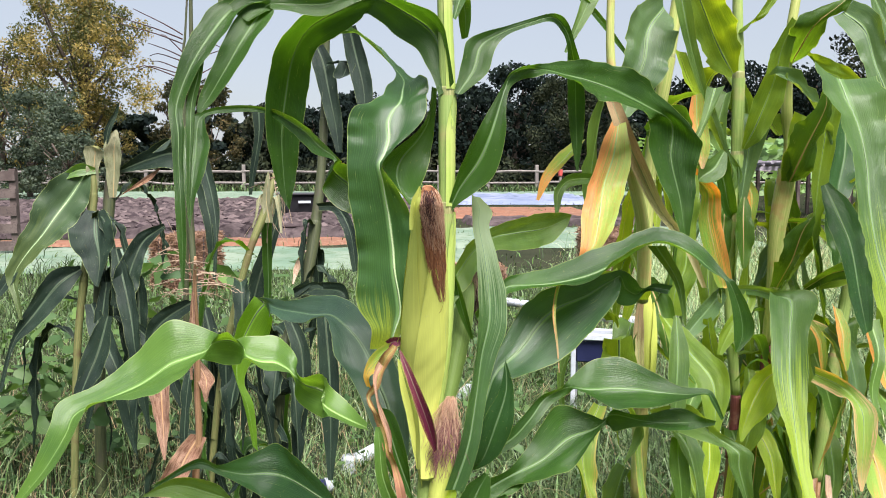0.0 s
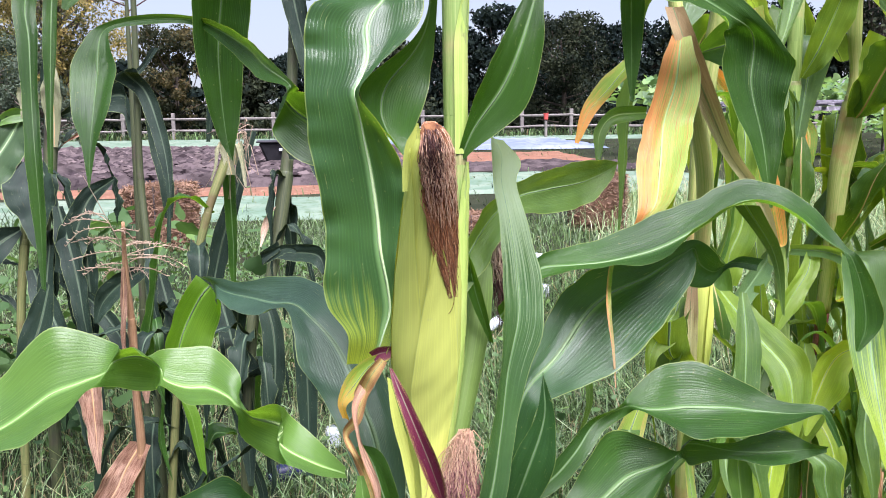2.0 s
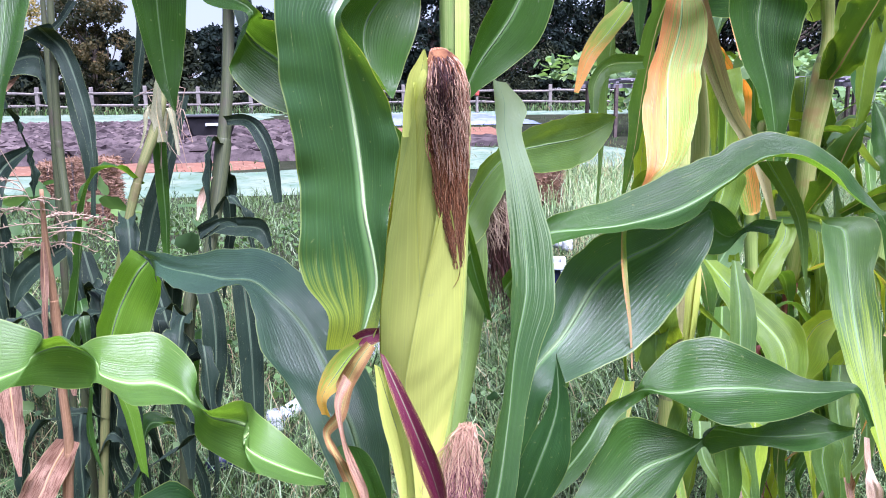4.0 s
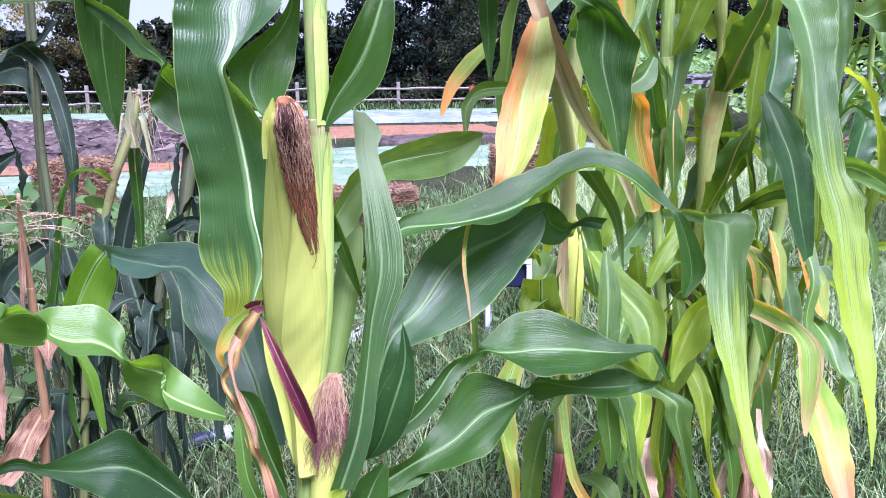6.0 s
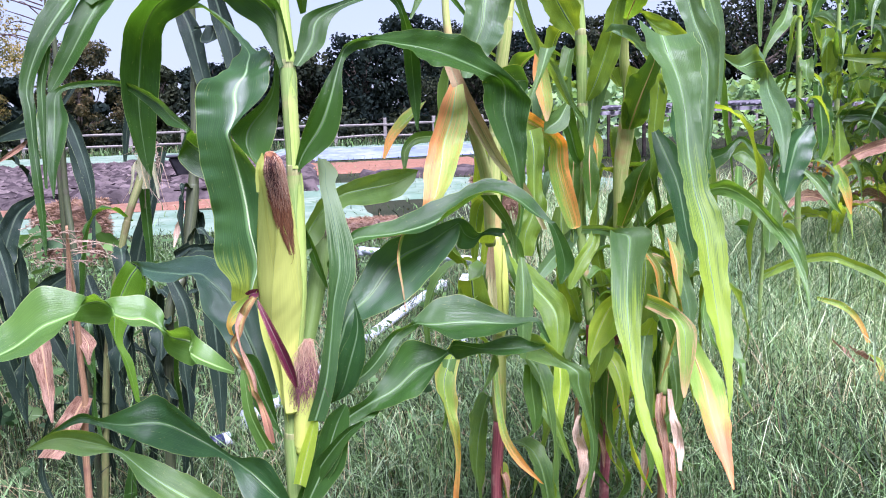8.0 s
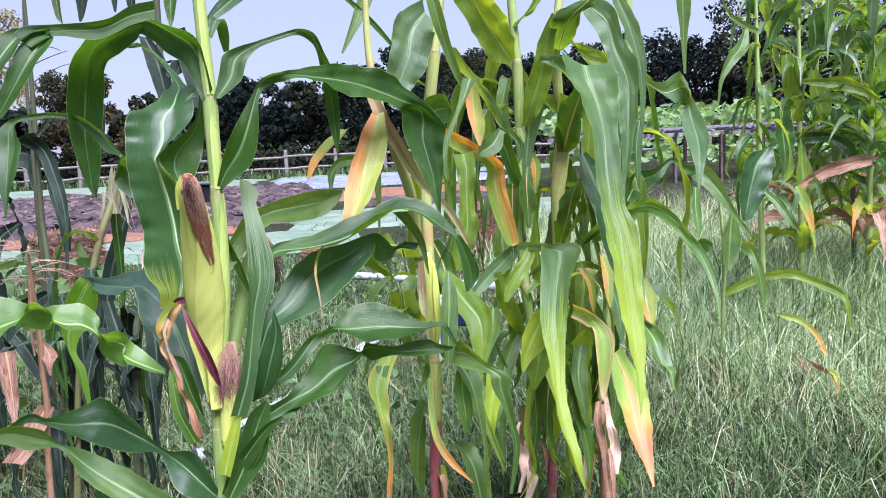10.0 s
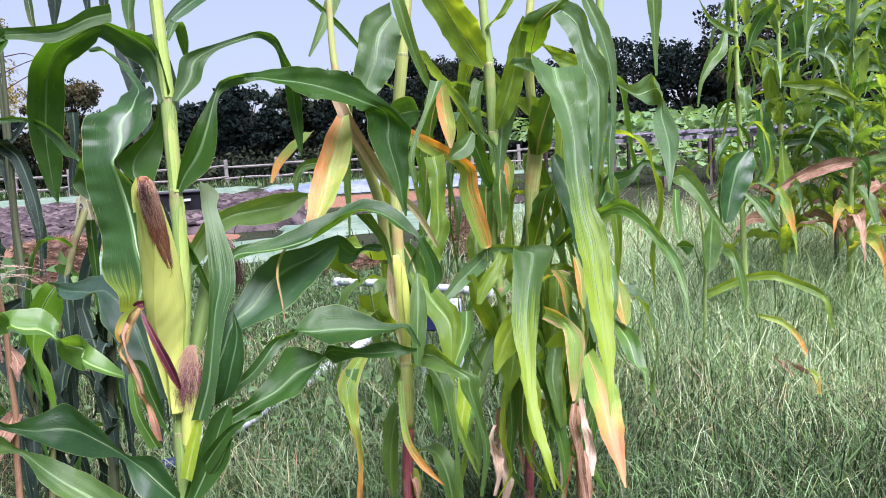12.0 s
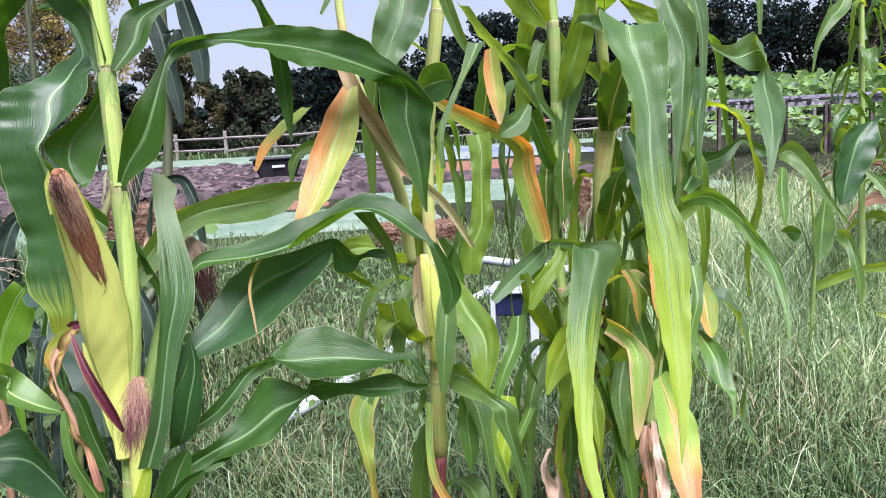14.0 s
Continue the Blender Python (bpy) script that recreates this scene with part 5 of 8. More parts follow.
    blade(plant, "green", 1.02, [(.701, 1.6, 1.322, .027, 0, 46), (.749, 1.6, 1.278, .05, 0, -75), (.792, 1.6, 1.258, .049, 180, -88), (.832, 1.6, 1.229, .03, 180, -75)])


def blades_p6(plant):
    blade(plant, "pale", 0.4, [(1.546, 2.8, .914, .031, 0, -64), (1.581, 2.78, .927, .08, 180, -77), (1.627, 2.75, .87, .063, 180, -55), (1.676, 2.72, .777, .027, 180, -27), (1.747, 2.7, .673, .009, 180, 4)])
    blade(plant, "pale", 0.4, [(1.718, 2.8, .764, .019, 0, -4), (1.702, 2.78, .663, .077, 0, -4), (1.686, 2.76, .575, .058, 0, -4), (1.675, 2.75, .535, .01, 0, -4)])
    blade(plant, "pale", 0.3, [(1.758, 2.8, .625, .037, 180, -82), (1.776, 2.76, .61, .056, 180, -74), (1.785, 2.72, .543, .04, 180, -16), (1.795, 2.7, .46, .029, 180, 4), (1.794, 2.69, .394, .005, 180, 5)])
    blade(plant, "green", 0.3, [(1.73, 2.9, .413, .034, 0, -64), (1.821, 2.88, .455, .038, 0, -67), (1.901, 2.85, .484, .032, 0, -81), (1.976, 2.8, .494, .038, 180, -90), (2.032, 2.78, .472, .035, 180, -82), (2.129, 2.74, .424, .036, 180, -74), (2.15, 2.7, .384, .025, 180, -6), (2.159, 2.68, .282, .01, 180, 5)])
    blade(plant, "yellow", 0.3, [(1.852, 2.7, .357, .014, 180, -90), (1.932, 2.66, .33, .026, 180, -68), (1.981, 2.63, .273, .024, 180, -6), (2.004, 2.6, .196, .017, 180, 5)])
    blade(plant, "dark", 0.3, [(1.571, 2.8, .64, .033, 0, -29), (1.592, 2.78, .641, .063, 0, -76), (1.617, 2.77, .636, .023, 180, -77)])
    blade(plant, "lime", 0.4, [(1.519, 2.7, .881, .024, 0, -14), (1.511, 2.68, .797, .037, 0, -4), (1.51, 2.66, .733, .028, 0, -4), (1.506, 2.65, .69, .007, 0, -4)])
    blade(plant, "brownlf", 1.2, [(1.889, 2.55, .207, .017, 0, -46), (1.899, 2.5, .189, .037, 0, -51), (1.92, 2.45, .177, .024, 0, -68), (1.933, 2.42, .13, .013, 0, -46)])
    blade(plant, "yellow", 0.8, [(1.93, 2.5, .182, .018, 0, 24), (1.945, 2.45, .162, .032, 0, 32), (1.935, 2.42, .108, .014, 0, -5)])
    blade(plant, "brownlf", 1.2, [(1.863, 2.6, .213, .031, 0, -52), (1.877, 2.55, .186, .038, 0, -22), (1.881, 2.5, .16, .015, 0, -41)])


def blades_la(plant):
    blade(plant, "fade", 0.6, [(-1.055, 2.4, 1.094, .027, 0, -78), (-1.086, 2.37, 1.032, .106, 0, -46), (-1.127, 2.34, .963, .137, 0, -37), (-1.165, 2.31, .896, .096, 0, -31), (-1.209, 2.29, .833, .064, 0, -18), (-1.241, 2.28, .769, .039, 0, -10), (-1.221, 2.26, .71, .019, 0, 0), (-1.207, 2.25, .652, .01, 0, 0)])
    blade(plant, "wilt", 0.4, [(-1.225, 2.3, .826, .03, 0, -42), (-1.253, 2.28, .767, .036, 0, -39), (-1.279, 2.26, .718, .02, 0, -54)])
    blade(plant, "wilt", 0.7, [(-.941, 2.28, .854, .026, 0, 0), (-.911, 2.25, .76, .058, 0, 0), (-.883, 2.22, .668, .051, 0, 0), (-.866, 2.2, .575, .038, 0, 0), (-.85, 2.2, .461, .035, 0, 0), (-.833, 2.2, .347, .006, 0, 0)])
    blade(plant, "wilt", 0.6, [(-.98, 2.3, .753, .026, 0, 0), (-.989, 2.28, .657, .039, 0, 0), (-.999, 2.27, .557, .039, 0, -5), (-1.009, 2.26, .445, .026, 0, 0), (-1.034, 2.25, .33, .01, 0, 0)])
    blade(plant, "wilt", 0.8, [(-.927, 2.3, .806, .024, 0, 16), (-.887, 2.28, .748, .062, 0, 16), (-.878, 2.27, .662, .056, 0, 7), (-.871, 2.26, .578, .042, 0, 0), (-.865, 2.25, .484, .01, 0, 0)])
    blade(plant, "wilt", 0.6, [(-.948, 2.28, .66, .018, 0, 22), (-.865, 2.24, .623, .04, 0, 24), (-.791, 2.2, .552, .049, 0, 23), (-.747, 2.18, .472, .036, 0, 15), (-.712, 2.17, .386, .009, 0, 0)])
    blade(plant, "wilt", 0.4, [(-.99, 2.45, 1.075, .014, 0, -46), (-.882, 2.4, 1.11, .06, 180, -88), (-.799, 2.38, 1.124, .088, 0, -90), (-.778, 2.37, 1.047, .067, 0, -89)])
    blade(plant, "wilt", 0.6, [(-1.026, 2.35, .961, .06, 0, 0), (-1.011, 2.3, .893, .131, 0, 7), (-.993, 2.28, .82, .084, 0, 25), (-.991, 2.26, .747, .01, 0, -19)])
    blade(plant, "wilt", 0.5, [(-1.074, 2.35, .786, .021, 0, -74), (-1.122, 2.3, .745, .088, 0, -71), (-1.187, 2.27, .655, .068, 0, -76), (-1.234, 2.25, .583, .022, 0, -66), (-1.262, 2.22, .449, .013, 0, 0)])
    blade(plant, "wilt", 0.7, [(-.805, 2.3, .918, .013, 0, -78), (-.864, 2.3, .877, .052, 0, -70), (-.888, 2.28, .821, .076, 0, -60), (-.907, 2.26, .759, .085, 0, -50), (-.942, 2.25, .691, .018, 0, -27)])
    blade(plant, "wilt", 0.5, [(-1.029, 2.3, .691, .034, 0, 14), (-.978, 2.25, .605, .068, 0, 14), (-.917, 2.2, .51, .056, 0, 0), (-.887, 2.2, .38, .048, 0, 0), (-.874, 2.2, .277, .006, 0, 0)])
    blade(plant, "brownlf", 0.3, [(-.972, 2.4, 1, .015, 0, 35), (-.895, 2.4, 1.046, .021, 0, -19), (-.848, 2.4, 1.082, .005, 0, -46)])
    blade(plant, "bleached", 0.9, [(-1.048, 2.4, 1.021, .027, 0, 0), (-1.042, 2.39, 1.095, .041, 0, 5), (-1.036, 2.385, 1.132, .059, 0, -3), (-1.042, 2.38, 1.147, .037, 0, -10)])
    blade(plant, "bleached", 0.6, [(-1, 2.42, .995, .021, 0, 0), (-.991, 2.41, 1.08, .044, 0, 0), (-.988, 2.405, 1.126, .054, 0, -4), (-.982, 2.4, 1.152, .035, 0, -17), (-.977, 2.4, 1.177, .006, 0, -34)])
    blade(plant, "lime", 0.4, [(-1.027, 2.4, 1.075, .011, 0, -74), (-1.076, 2.38, 1.079, .037, 0, -87), (-1.119, 2.37, 1.059, .019, 0, -61), (-1.157, 2.36, 1.038, .008, 0, -38)])


def blades_lb(plant):
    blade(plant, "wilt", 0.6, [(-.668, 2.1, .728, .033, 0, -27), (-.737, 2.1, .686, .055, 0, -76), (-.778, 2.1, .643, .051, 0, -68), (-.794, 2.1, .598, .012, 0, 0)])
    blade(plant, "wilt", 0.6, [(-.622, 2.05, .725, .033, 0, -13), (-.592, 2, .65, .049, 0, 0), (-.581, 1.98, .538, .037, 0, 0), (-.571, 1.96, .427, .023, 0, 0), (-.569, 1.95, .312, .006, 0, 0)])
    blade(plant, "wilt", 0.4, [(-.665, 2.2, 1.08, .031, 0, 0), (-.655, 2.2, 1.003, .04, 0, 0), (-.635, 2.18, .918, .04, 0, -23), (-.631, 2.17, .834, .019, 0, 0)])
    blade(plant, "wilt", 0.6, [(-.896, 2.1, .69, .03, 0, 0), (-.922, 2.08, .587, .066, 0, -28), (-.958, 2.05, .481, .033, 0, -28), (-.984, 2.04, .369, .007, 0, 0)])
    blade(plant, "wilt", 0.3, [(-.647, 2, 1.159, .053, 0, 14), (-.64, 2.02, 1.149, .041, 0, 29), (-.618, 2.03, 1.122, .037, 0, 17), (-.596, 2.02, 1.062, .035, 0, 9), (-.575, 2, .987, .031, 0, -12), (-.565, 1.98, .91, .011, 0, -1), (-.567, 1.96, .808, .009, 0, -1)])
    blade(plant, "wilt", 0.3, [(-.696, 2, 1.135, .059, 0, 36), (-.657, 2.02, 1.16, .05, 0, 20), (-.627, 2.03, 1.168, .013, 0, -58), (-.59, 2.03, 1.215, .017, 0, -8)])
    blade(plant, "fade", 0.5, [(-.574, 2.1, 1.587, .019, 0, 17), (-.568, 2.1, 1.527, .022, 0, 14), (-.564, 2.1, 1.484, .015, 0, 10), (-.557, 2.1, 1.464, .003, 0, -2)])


def blades_lc(plant):
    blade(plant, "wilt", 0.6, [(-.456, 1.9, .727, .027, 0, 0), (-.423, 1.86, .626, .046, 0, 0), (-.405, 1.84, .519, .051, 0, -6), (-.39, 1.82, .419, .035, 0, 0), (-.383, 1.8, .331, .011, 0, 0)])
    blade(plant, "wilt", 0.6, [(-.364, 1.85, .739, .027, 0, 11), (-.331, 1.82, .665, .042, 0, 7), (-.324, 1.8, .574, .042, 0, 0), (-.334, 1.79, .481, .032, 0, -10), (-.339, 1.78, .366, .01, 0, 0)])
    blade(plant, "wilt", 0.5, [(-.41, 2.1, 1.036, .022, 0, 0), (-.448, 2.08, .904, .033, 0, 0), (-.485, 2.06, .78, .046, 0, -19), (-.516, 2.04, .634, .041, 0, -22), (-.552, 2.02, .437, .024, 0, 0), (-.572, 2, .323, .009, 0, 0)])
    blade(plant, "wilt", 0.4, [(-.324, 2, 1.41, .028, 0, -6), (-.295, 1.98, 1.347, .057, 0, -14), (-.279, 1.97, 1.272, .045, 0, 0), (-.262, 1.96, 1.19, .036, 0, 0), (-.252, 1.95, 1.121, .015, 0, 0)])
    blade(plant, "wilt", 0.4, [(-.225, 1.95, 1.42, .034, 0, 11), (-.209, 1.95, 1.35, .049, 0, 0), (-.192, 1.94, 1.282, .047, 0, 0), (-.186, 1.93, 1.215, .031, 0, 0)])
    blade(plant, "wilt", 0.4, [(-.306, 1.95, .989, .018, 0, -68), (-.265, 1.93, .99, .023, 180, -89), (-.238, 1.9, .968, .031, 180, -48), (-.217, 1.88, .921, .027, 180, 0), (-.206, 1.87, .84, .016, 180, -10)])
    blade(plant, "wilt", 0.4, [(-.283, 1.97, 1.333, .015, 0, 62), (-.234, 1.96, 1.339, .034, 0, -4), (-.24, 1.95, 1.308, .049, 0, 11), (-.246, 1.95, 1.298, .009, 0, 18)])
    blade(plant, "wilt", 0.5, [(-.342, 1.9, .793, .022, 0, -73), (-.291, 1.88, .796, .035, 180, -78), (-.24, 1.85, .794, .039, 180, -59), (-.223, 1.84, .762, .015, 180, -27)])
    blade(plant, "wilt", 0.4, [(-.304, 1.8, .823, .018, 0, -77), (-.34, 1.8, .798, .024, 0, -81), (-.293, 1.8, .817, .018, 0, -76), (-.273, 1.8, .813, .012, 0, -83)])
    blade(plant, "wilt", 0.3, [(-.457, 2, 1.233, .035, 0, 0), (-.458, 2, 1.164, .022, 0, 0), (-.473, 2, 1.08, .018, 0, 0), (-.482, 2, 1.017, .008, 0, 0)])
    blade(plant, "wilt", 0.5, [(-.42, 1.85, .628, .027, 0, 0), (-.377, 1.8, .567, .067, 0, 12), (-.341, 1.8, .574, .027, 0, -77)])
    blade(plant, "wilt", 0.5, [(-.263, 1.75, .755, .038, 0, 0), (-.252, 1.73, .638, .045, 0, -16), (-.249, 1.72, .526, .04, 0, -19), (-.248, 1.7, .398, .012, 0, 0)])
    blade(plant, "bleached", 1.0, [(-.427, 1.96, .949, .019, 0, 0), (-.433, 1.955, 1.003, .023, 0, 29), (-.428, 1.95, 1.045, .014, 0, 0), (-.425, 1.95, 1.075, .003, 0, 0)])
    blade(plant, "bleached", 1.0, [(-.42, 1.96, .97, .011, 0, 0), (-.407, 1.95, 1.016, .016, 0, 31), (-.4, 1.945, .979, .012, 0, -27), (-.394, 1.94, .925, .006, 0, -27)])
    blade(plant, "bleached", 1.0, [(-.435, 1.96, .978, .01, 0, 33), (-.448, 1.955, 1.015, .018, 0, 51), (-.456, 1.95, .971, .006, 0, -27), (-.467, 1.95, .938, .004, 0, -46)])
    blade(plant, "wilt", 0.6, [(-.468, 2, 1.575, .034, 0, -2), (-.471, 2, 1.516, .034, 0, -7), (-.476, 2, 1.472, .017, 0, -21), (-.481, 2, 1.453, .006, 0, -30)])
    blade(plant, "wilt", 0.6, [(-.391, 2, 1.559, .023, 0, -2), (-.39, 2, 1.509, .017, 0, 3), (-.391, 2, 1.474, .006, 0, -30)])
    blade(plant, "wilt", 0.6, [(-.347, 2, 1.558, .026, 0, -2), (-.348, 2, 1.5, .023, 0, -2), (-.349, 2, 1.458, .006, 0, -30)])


def blades_ld(plant):
    blade(plant, "brownlf", 1.4, [(-.427, 1.35, .753, .013, 0, 23), (-.405, 1.33, .727, .029, 0, 4), (-.402, 1.32, .708, .015, 0, -7), (-.402, 1.32, .687, .004, 0, 0)])
    blade(plant, "brownlf", 1.4, [(-.495, 1.36, .73, .038, 0, 8), (-.489, 1.35, .673, .034, 0, 9), (-.484, 1.34, .623, .018, 0, 0), (-.479, 1.33, .582, .004, 0, 0)])
    blade(plant, "brownlf", 1.6, [(-.422, 1.34, .622, .028, 0, -15), (-.441, 1.33, .591, .04, 0, -17), (-.459, 1.32, .555, .04, 0, -15), (-.484, 1.31, .523, .037, 0, -11)])


def blades_r1(plant):
    blade(plant, "blue", 0.5, [(2.041, 3.1, 1.012, .028, 0, 18), (1.971, 3.05, .953, .13, 0, -14), (1.921, 3.02, .84, .124, 0, -9), (1.886, 3, .733, .067, 0, -14), (1.876, 3, .703, .016, 0, -4)])
    blade(plant, "dark", 0.4, [(2.096, 3.2, 1.453, .032, 0, -54), (2.121, 3.2, 1.527, .048, 0, -33), (2.153, 3.18, 1.591, .06, 0, -40), (2.194, 3.15, 1.64, .022, 0, -43)])
    blade(plant, "pale", 0.4, [(2.036, 3.18, 1.52, .02, 180, -89), (1.967, 3.15, 1.537, .029, 180, -89), (1.876, 3.12, 1.581, .034, 0, -82), (1.836, 3.1, 1.631, .031, 0, -61), (1.809, 3.1, 1.68, .018, 0, -55)])
    blade(plant, "pale", 0.4, [(1.937, 3.1, 1.526, .027, 0, -48), (1.888, 3.05, 1.442, .057, 0, -27), (1.824, 3, 1.393, .054, 0, -22), (1.765, 2.98, 1.307, .021, 0, -15), (1.743, 2.97, 1.203, .008, 0, -20)])
    blade(plant, "grey", 0.4, [(2.105, 3.2, 1.469, .021, 0, -59), (2.126, 3.15, 1.46, .054, 180, -90), (2.15, 3.1, 1.411, .037, 0, -55), (2.169, 3.1, 1.34, .03, 0, -58), (2.184, 3.1, 1.283, .005, 0, -2)])
    blade(plant, "green", 0.4, [(2.358, 3.4, 1.312, .025, 0, -62), (2.438, 3.35, 1.296, .037, 180, -90), (2.525, 3.3, 1.285, .064, 0, -85), (2.603, 3.25, 1.24, .05, 0, -90), (2.632, 3.2, 1.205, .01, 0, -90)])
    blade(plant, "brownlf", 0.6, [(2.284, 3.3, .793, .02, 0, -45), (2.356, 3.3, .843, .044, 0, -71), (2.458, 3.28, .887, .061, 0, -79), (2.576, 3.25, .918, .059, 0, -90), (2.671, 3.2, .918, .016, 180, -70)])
    blade(plant, "dark", 0.5, [(2.375, 3.5, 1.037, .04, 0, -59), (2.473, 3.5, 1.039, .06, 0, -84), (2.56, 3.45, 1.032, .044, 0, -90), (2.624, 3.4, .969, .078, 180, -63), (2.639, 3.4, .908, .019, -180, -14)])
    blade(plant, "green", 0.5, [(2.553, 3.6, 1.389, .031, 0, -2), (2.562, 3.58, 1.295, .1, 0, -11), (2.577, 3.55, 1.186, .092, 0, -3), (2.585, 3.55, 1.114, .016, 0, -13)])
    blade(plant, "green", 0.5, [(2.373, 3.4, 1.035, .037, 0, -67), (2.371, 3.38, .928, .071, 0, -26), (2.362, 3.35, .82, .099, 0, -19), (2.309, 3.33, .775, .036, 0, -12)])
    blade(plant, "grey", 0.5, [(2.638, 3.4, 1.18, .043, 0, 12), (2.665, 3.35, 1.096, .057, 0, 11), (2.689, 3.3, 1.011, .042, 0, 12), (2.725, 3.3, .936, .008, 0, -44)])
    blade(plant, "pale", 0.4, [(2.45, 3.3, 1.723, .04, 0, -2), (2.442, 3.3, 1.595, .045, 0, -2), (2.436, 3.3, 1.453, .011, 0, -2)])
    blade(plant, "grey", 0.4, [(2.666, 3.3, 1.717, .063, 0, -2), (2.656, 3.3, 1.562, .052, 0, -2), (2.658, 3.3, 1.458, .014, 0, -2)])
    blade(plant, "dark", 0.6, [(2.267, 3.4, 1.185, .066, 0, -15), (2.273, 3.38, 1.076, .1, 0, -11), (2.272, 3.36, .948, .064, 0, -3), (2.257, 3.35, .84, .012, 0, -3)])
    blade(plant, "green", 0.6, [(2.355, 3.5, 1.448, .066, 0, 10), (2.37, 3.5, 1.331, .095, 0, -2), (2.369, 3.5, 1.221, .048, 0, -3), (2.368, 3.5, 1.138, .012, 0, -3)])
    blade(plant, "dark", 0.6, [(2.557, 3.6, 1.655, .078, 0, 19), (2.572, 3.6, 1.536, .093, 0, 7), (2.559, 3.6, 1.423, .037, 0, -2), (2.556, 3.6, 1.375, .012, 0, -2)])
    blade(plant, "grey", 0.6, [(2.652, 3.5, 1.574, .061, 0, 11), (2.667, 3.5, 1.457, .091, 0, -2), (2.658, 3.5, 1.333, .024, 0, -2)])
    blade(plant, "green", 0.6, [(2.794, 3.4, 1.5, .061, 0, 11), (2.783, 3.4, 1.379, .074, 0, -13), (2.784, 3.4, 1.263, .024, 0, -3)])
    blade(plant, "grey", 0.6, [(2.622, 3.5, 1.174, .063, 0, -15), (2.619, 3.5, 1.055, .097, 0, -20), (2.616, 3.5, .914, .025, 0, -3)])
    blade(plant, "pale", 0.5, [(2.636, 3.2, .816, .046, 0, -20), (2.654, 3.15, .75, .063, 0, 6), (2.659, 3.1, .643, .029, 0, 17)])
    blade(plant, "pale", 0.5, [(1.966, 3, .825, .018, 0, 29), (1.998, 2.95, .774, .038, 0, 36), (2.025, 2.9, .703, .033, 0, 22), (2.072, 2.9, .65, .008, 0, -4)])
    blade(plant, "yellow", 0.6, [(2.235, 3.2, .826, .029, 0, 17), (2.26, 3.18, .747, .056, 0, 7), (2.275, 3.16, .666, .034, 0, 5), (2.284, 3.15, .611, .008, 0, -4)])
    blade(plant, "dark", 0.4, [(1.97, 3.1, 1.143, .024, 0, -49), (2.047, 3.15, 1.093, .023, 0, 22), (2.101, 3.2, 1.04, .015, 0, 41)])


# ---- the maize plants ----
PLANT_LABEL = "tall green maize plant with arching leaves in rough grass"


def corn_ear(plant, axis, radii, shells, seed, label, core=LEAF["husk"]):
    """An unpicked ear in its husk: a core and overlapping husk leaves, each a part."""
    v, f, u = tube(axis, [r * 0.985 for r in radii], 20, 8)
    u[:, 1] /= max(u[:, 1].max(), 1e-6)
    ear = part("corn_ear", mesh_of("corn_ear", v, f, core, u), plant, label)
    for turn, spread, lift, start, stop in shells:
        part("husk_leaf", mesh_of("husk_leaf", *husk_shell(axis, radii, turn, spread, lift, start, stop)[:2], core, husk_shell(axis, radii, turn, spread, lift, start, stop)[2]), ear)
    return ear


p1 = root("maize_plant", (-0.01, 0.88, 0.0), "tall green maize plant bearing a large yellow-green ear", "maize plant", "maize row")
stalk(p1, [(-0.024, 0.88, -0.03), (-0.022, 0.879, 0.35), (-0.020, 0.878, 0.62), (-0.018, 0.877, 0.735), (-0.010, 0.877, 0.81), (-0.001, 0.877, 0.876), (0.0025, 0.877, 0.931), (0.0035, 0.877, 1.0), (0.004, 0.877, 1.11), (0.0045, 0.878, 1.162), (0.002, 0.879, 1.235), (0.0, 0.88, 1.325), (-0.004, 0.885, 1.6)],
      [0.016, 0.0140, 0.0120, 0.0105, 0.0092, 0.0088, 0.0086, 0.0084, 0.0086, 0.0084, 0.0078, 0.0075, 0.006], STEM, (0.70, 1.035, 1.162), "pale green jointed stalk")
EAR = [(-0.019, 0.864, 0.735), (-0.020, 0.866, 0.760), (-0.020, 0.870, 0.790), (-0.021, 0.871, 0.823), (-0.021, 0.866, 0.862), (-0.020, 0.856, 0.898), (-0.018, 0.840, 0.945), (-0.017, 0.822, 0.984), (-0.016, 0.802, 1.022), (-0.016, 0.790, 1.046), (-0.016, 0.786, 1.058)]
EAR_R = [0.0078, 0.0080, 0.0100, 0.0148, 0.0212, 0.0238, 0.0221, 0.0187, 0.0146, 0.0118, 0.0080]
ear = corn_ear(p1, EAR, EAR_R, [(-1.35, 2.6, 0.0006, 0.10, 0.97), (-2.5, 2.3, 0.0016, 0.05, 0.90), (-0.3, 2.2, 0.0012, 0.05, 0.93), (1.4, 3.0, 0.0012, 0.05, 0.95), (-1.9, 1.5, 0.0028, 0.02, 0.72)], 1,
               "large yellow-green ear of maize in its husk")
rnd = random.Random(5)


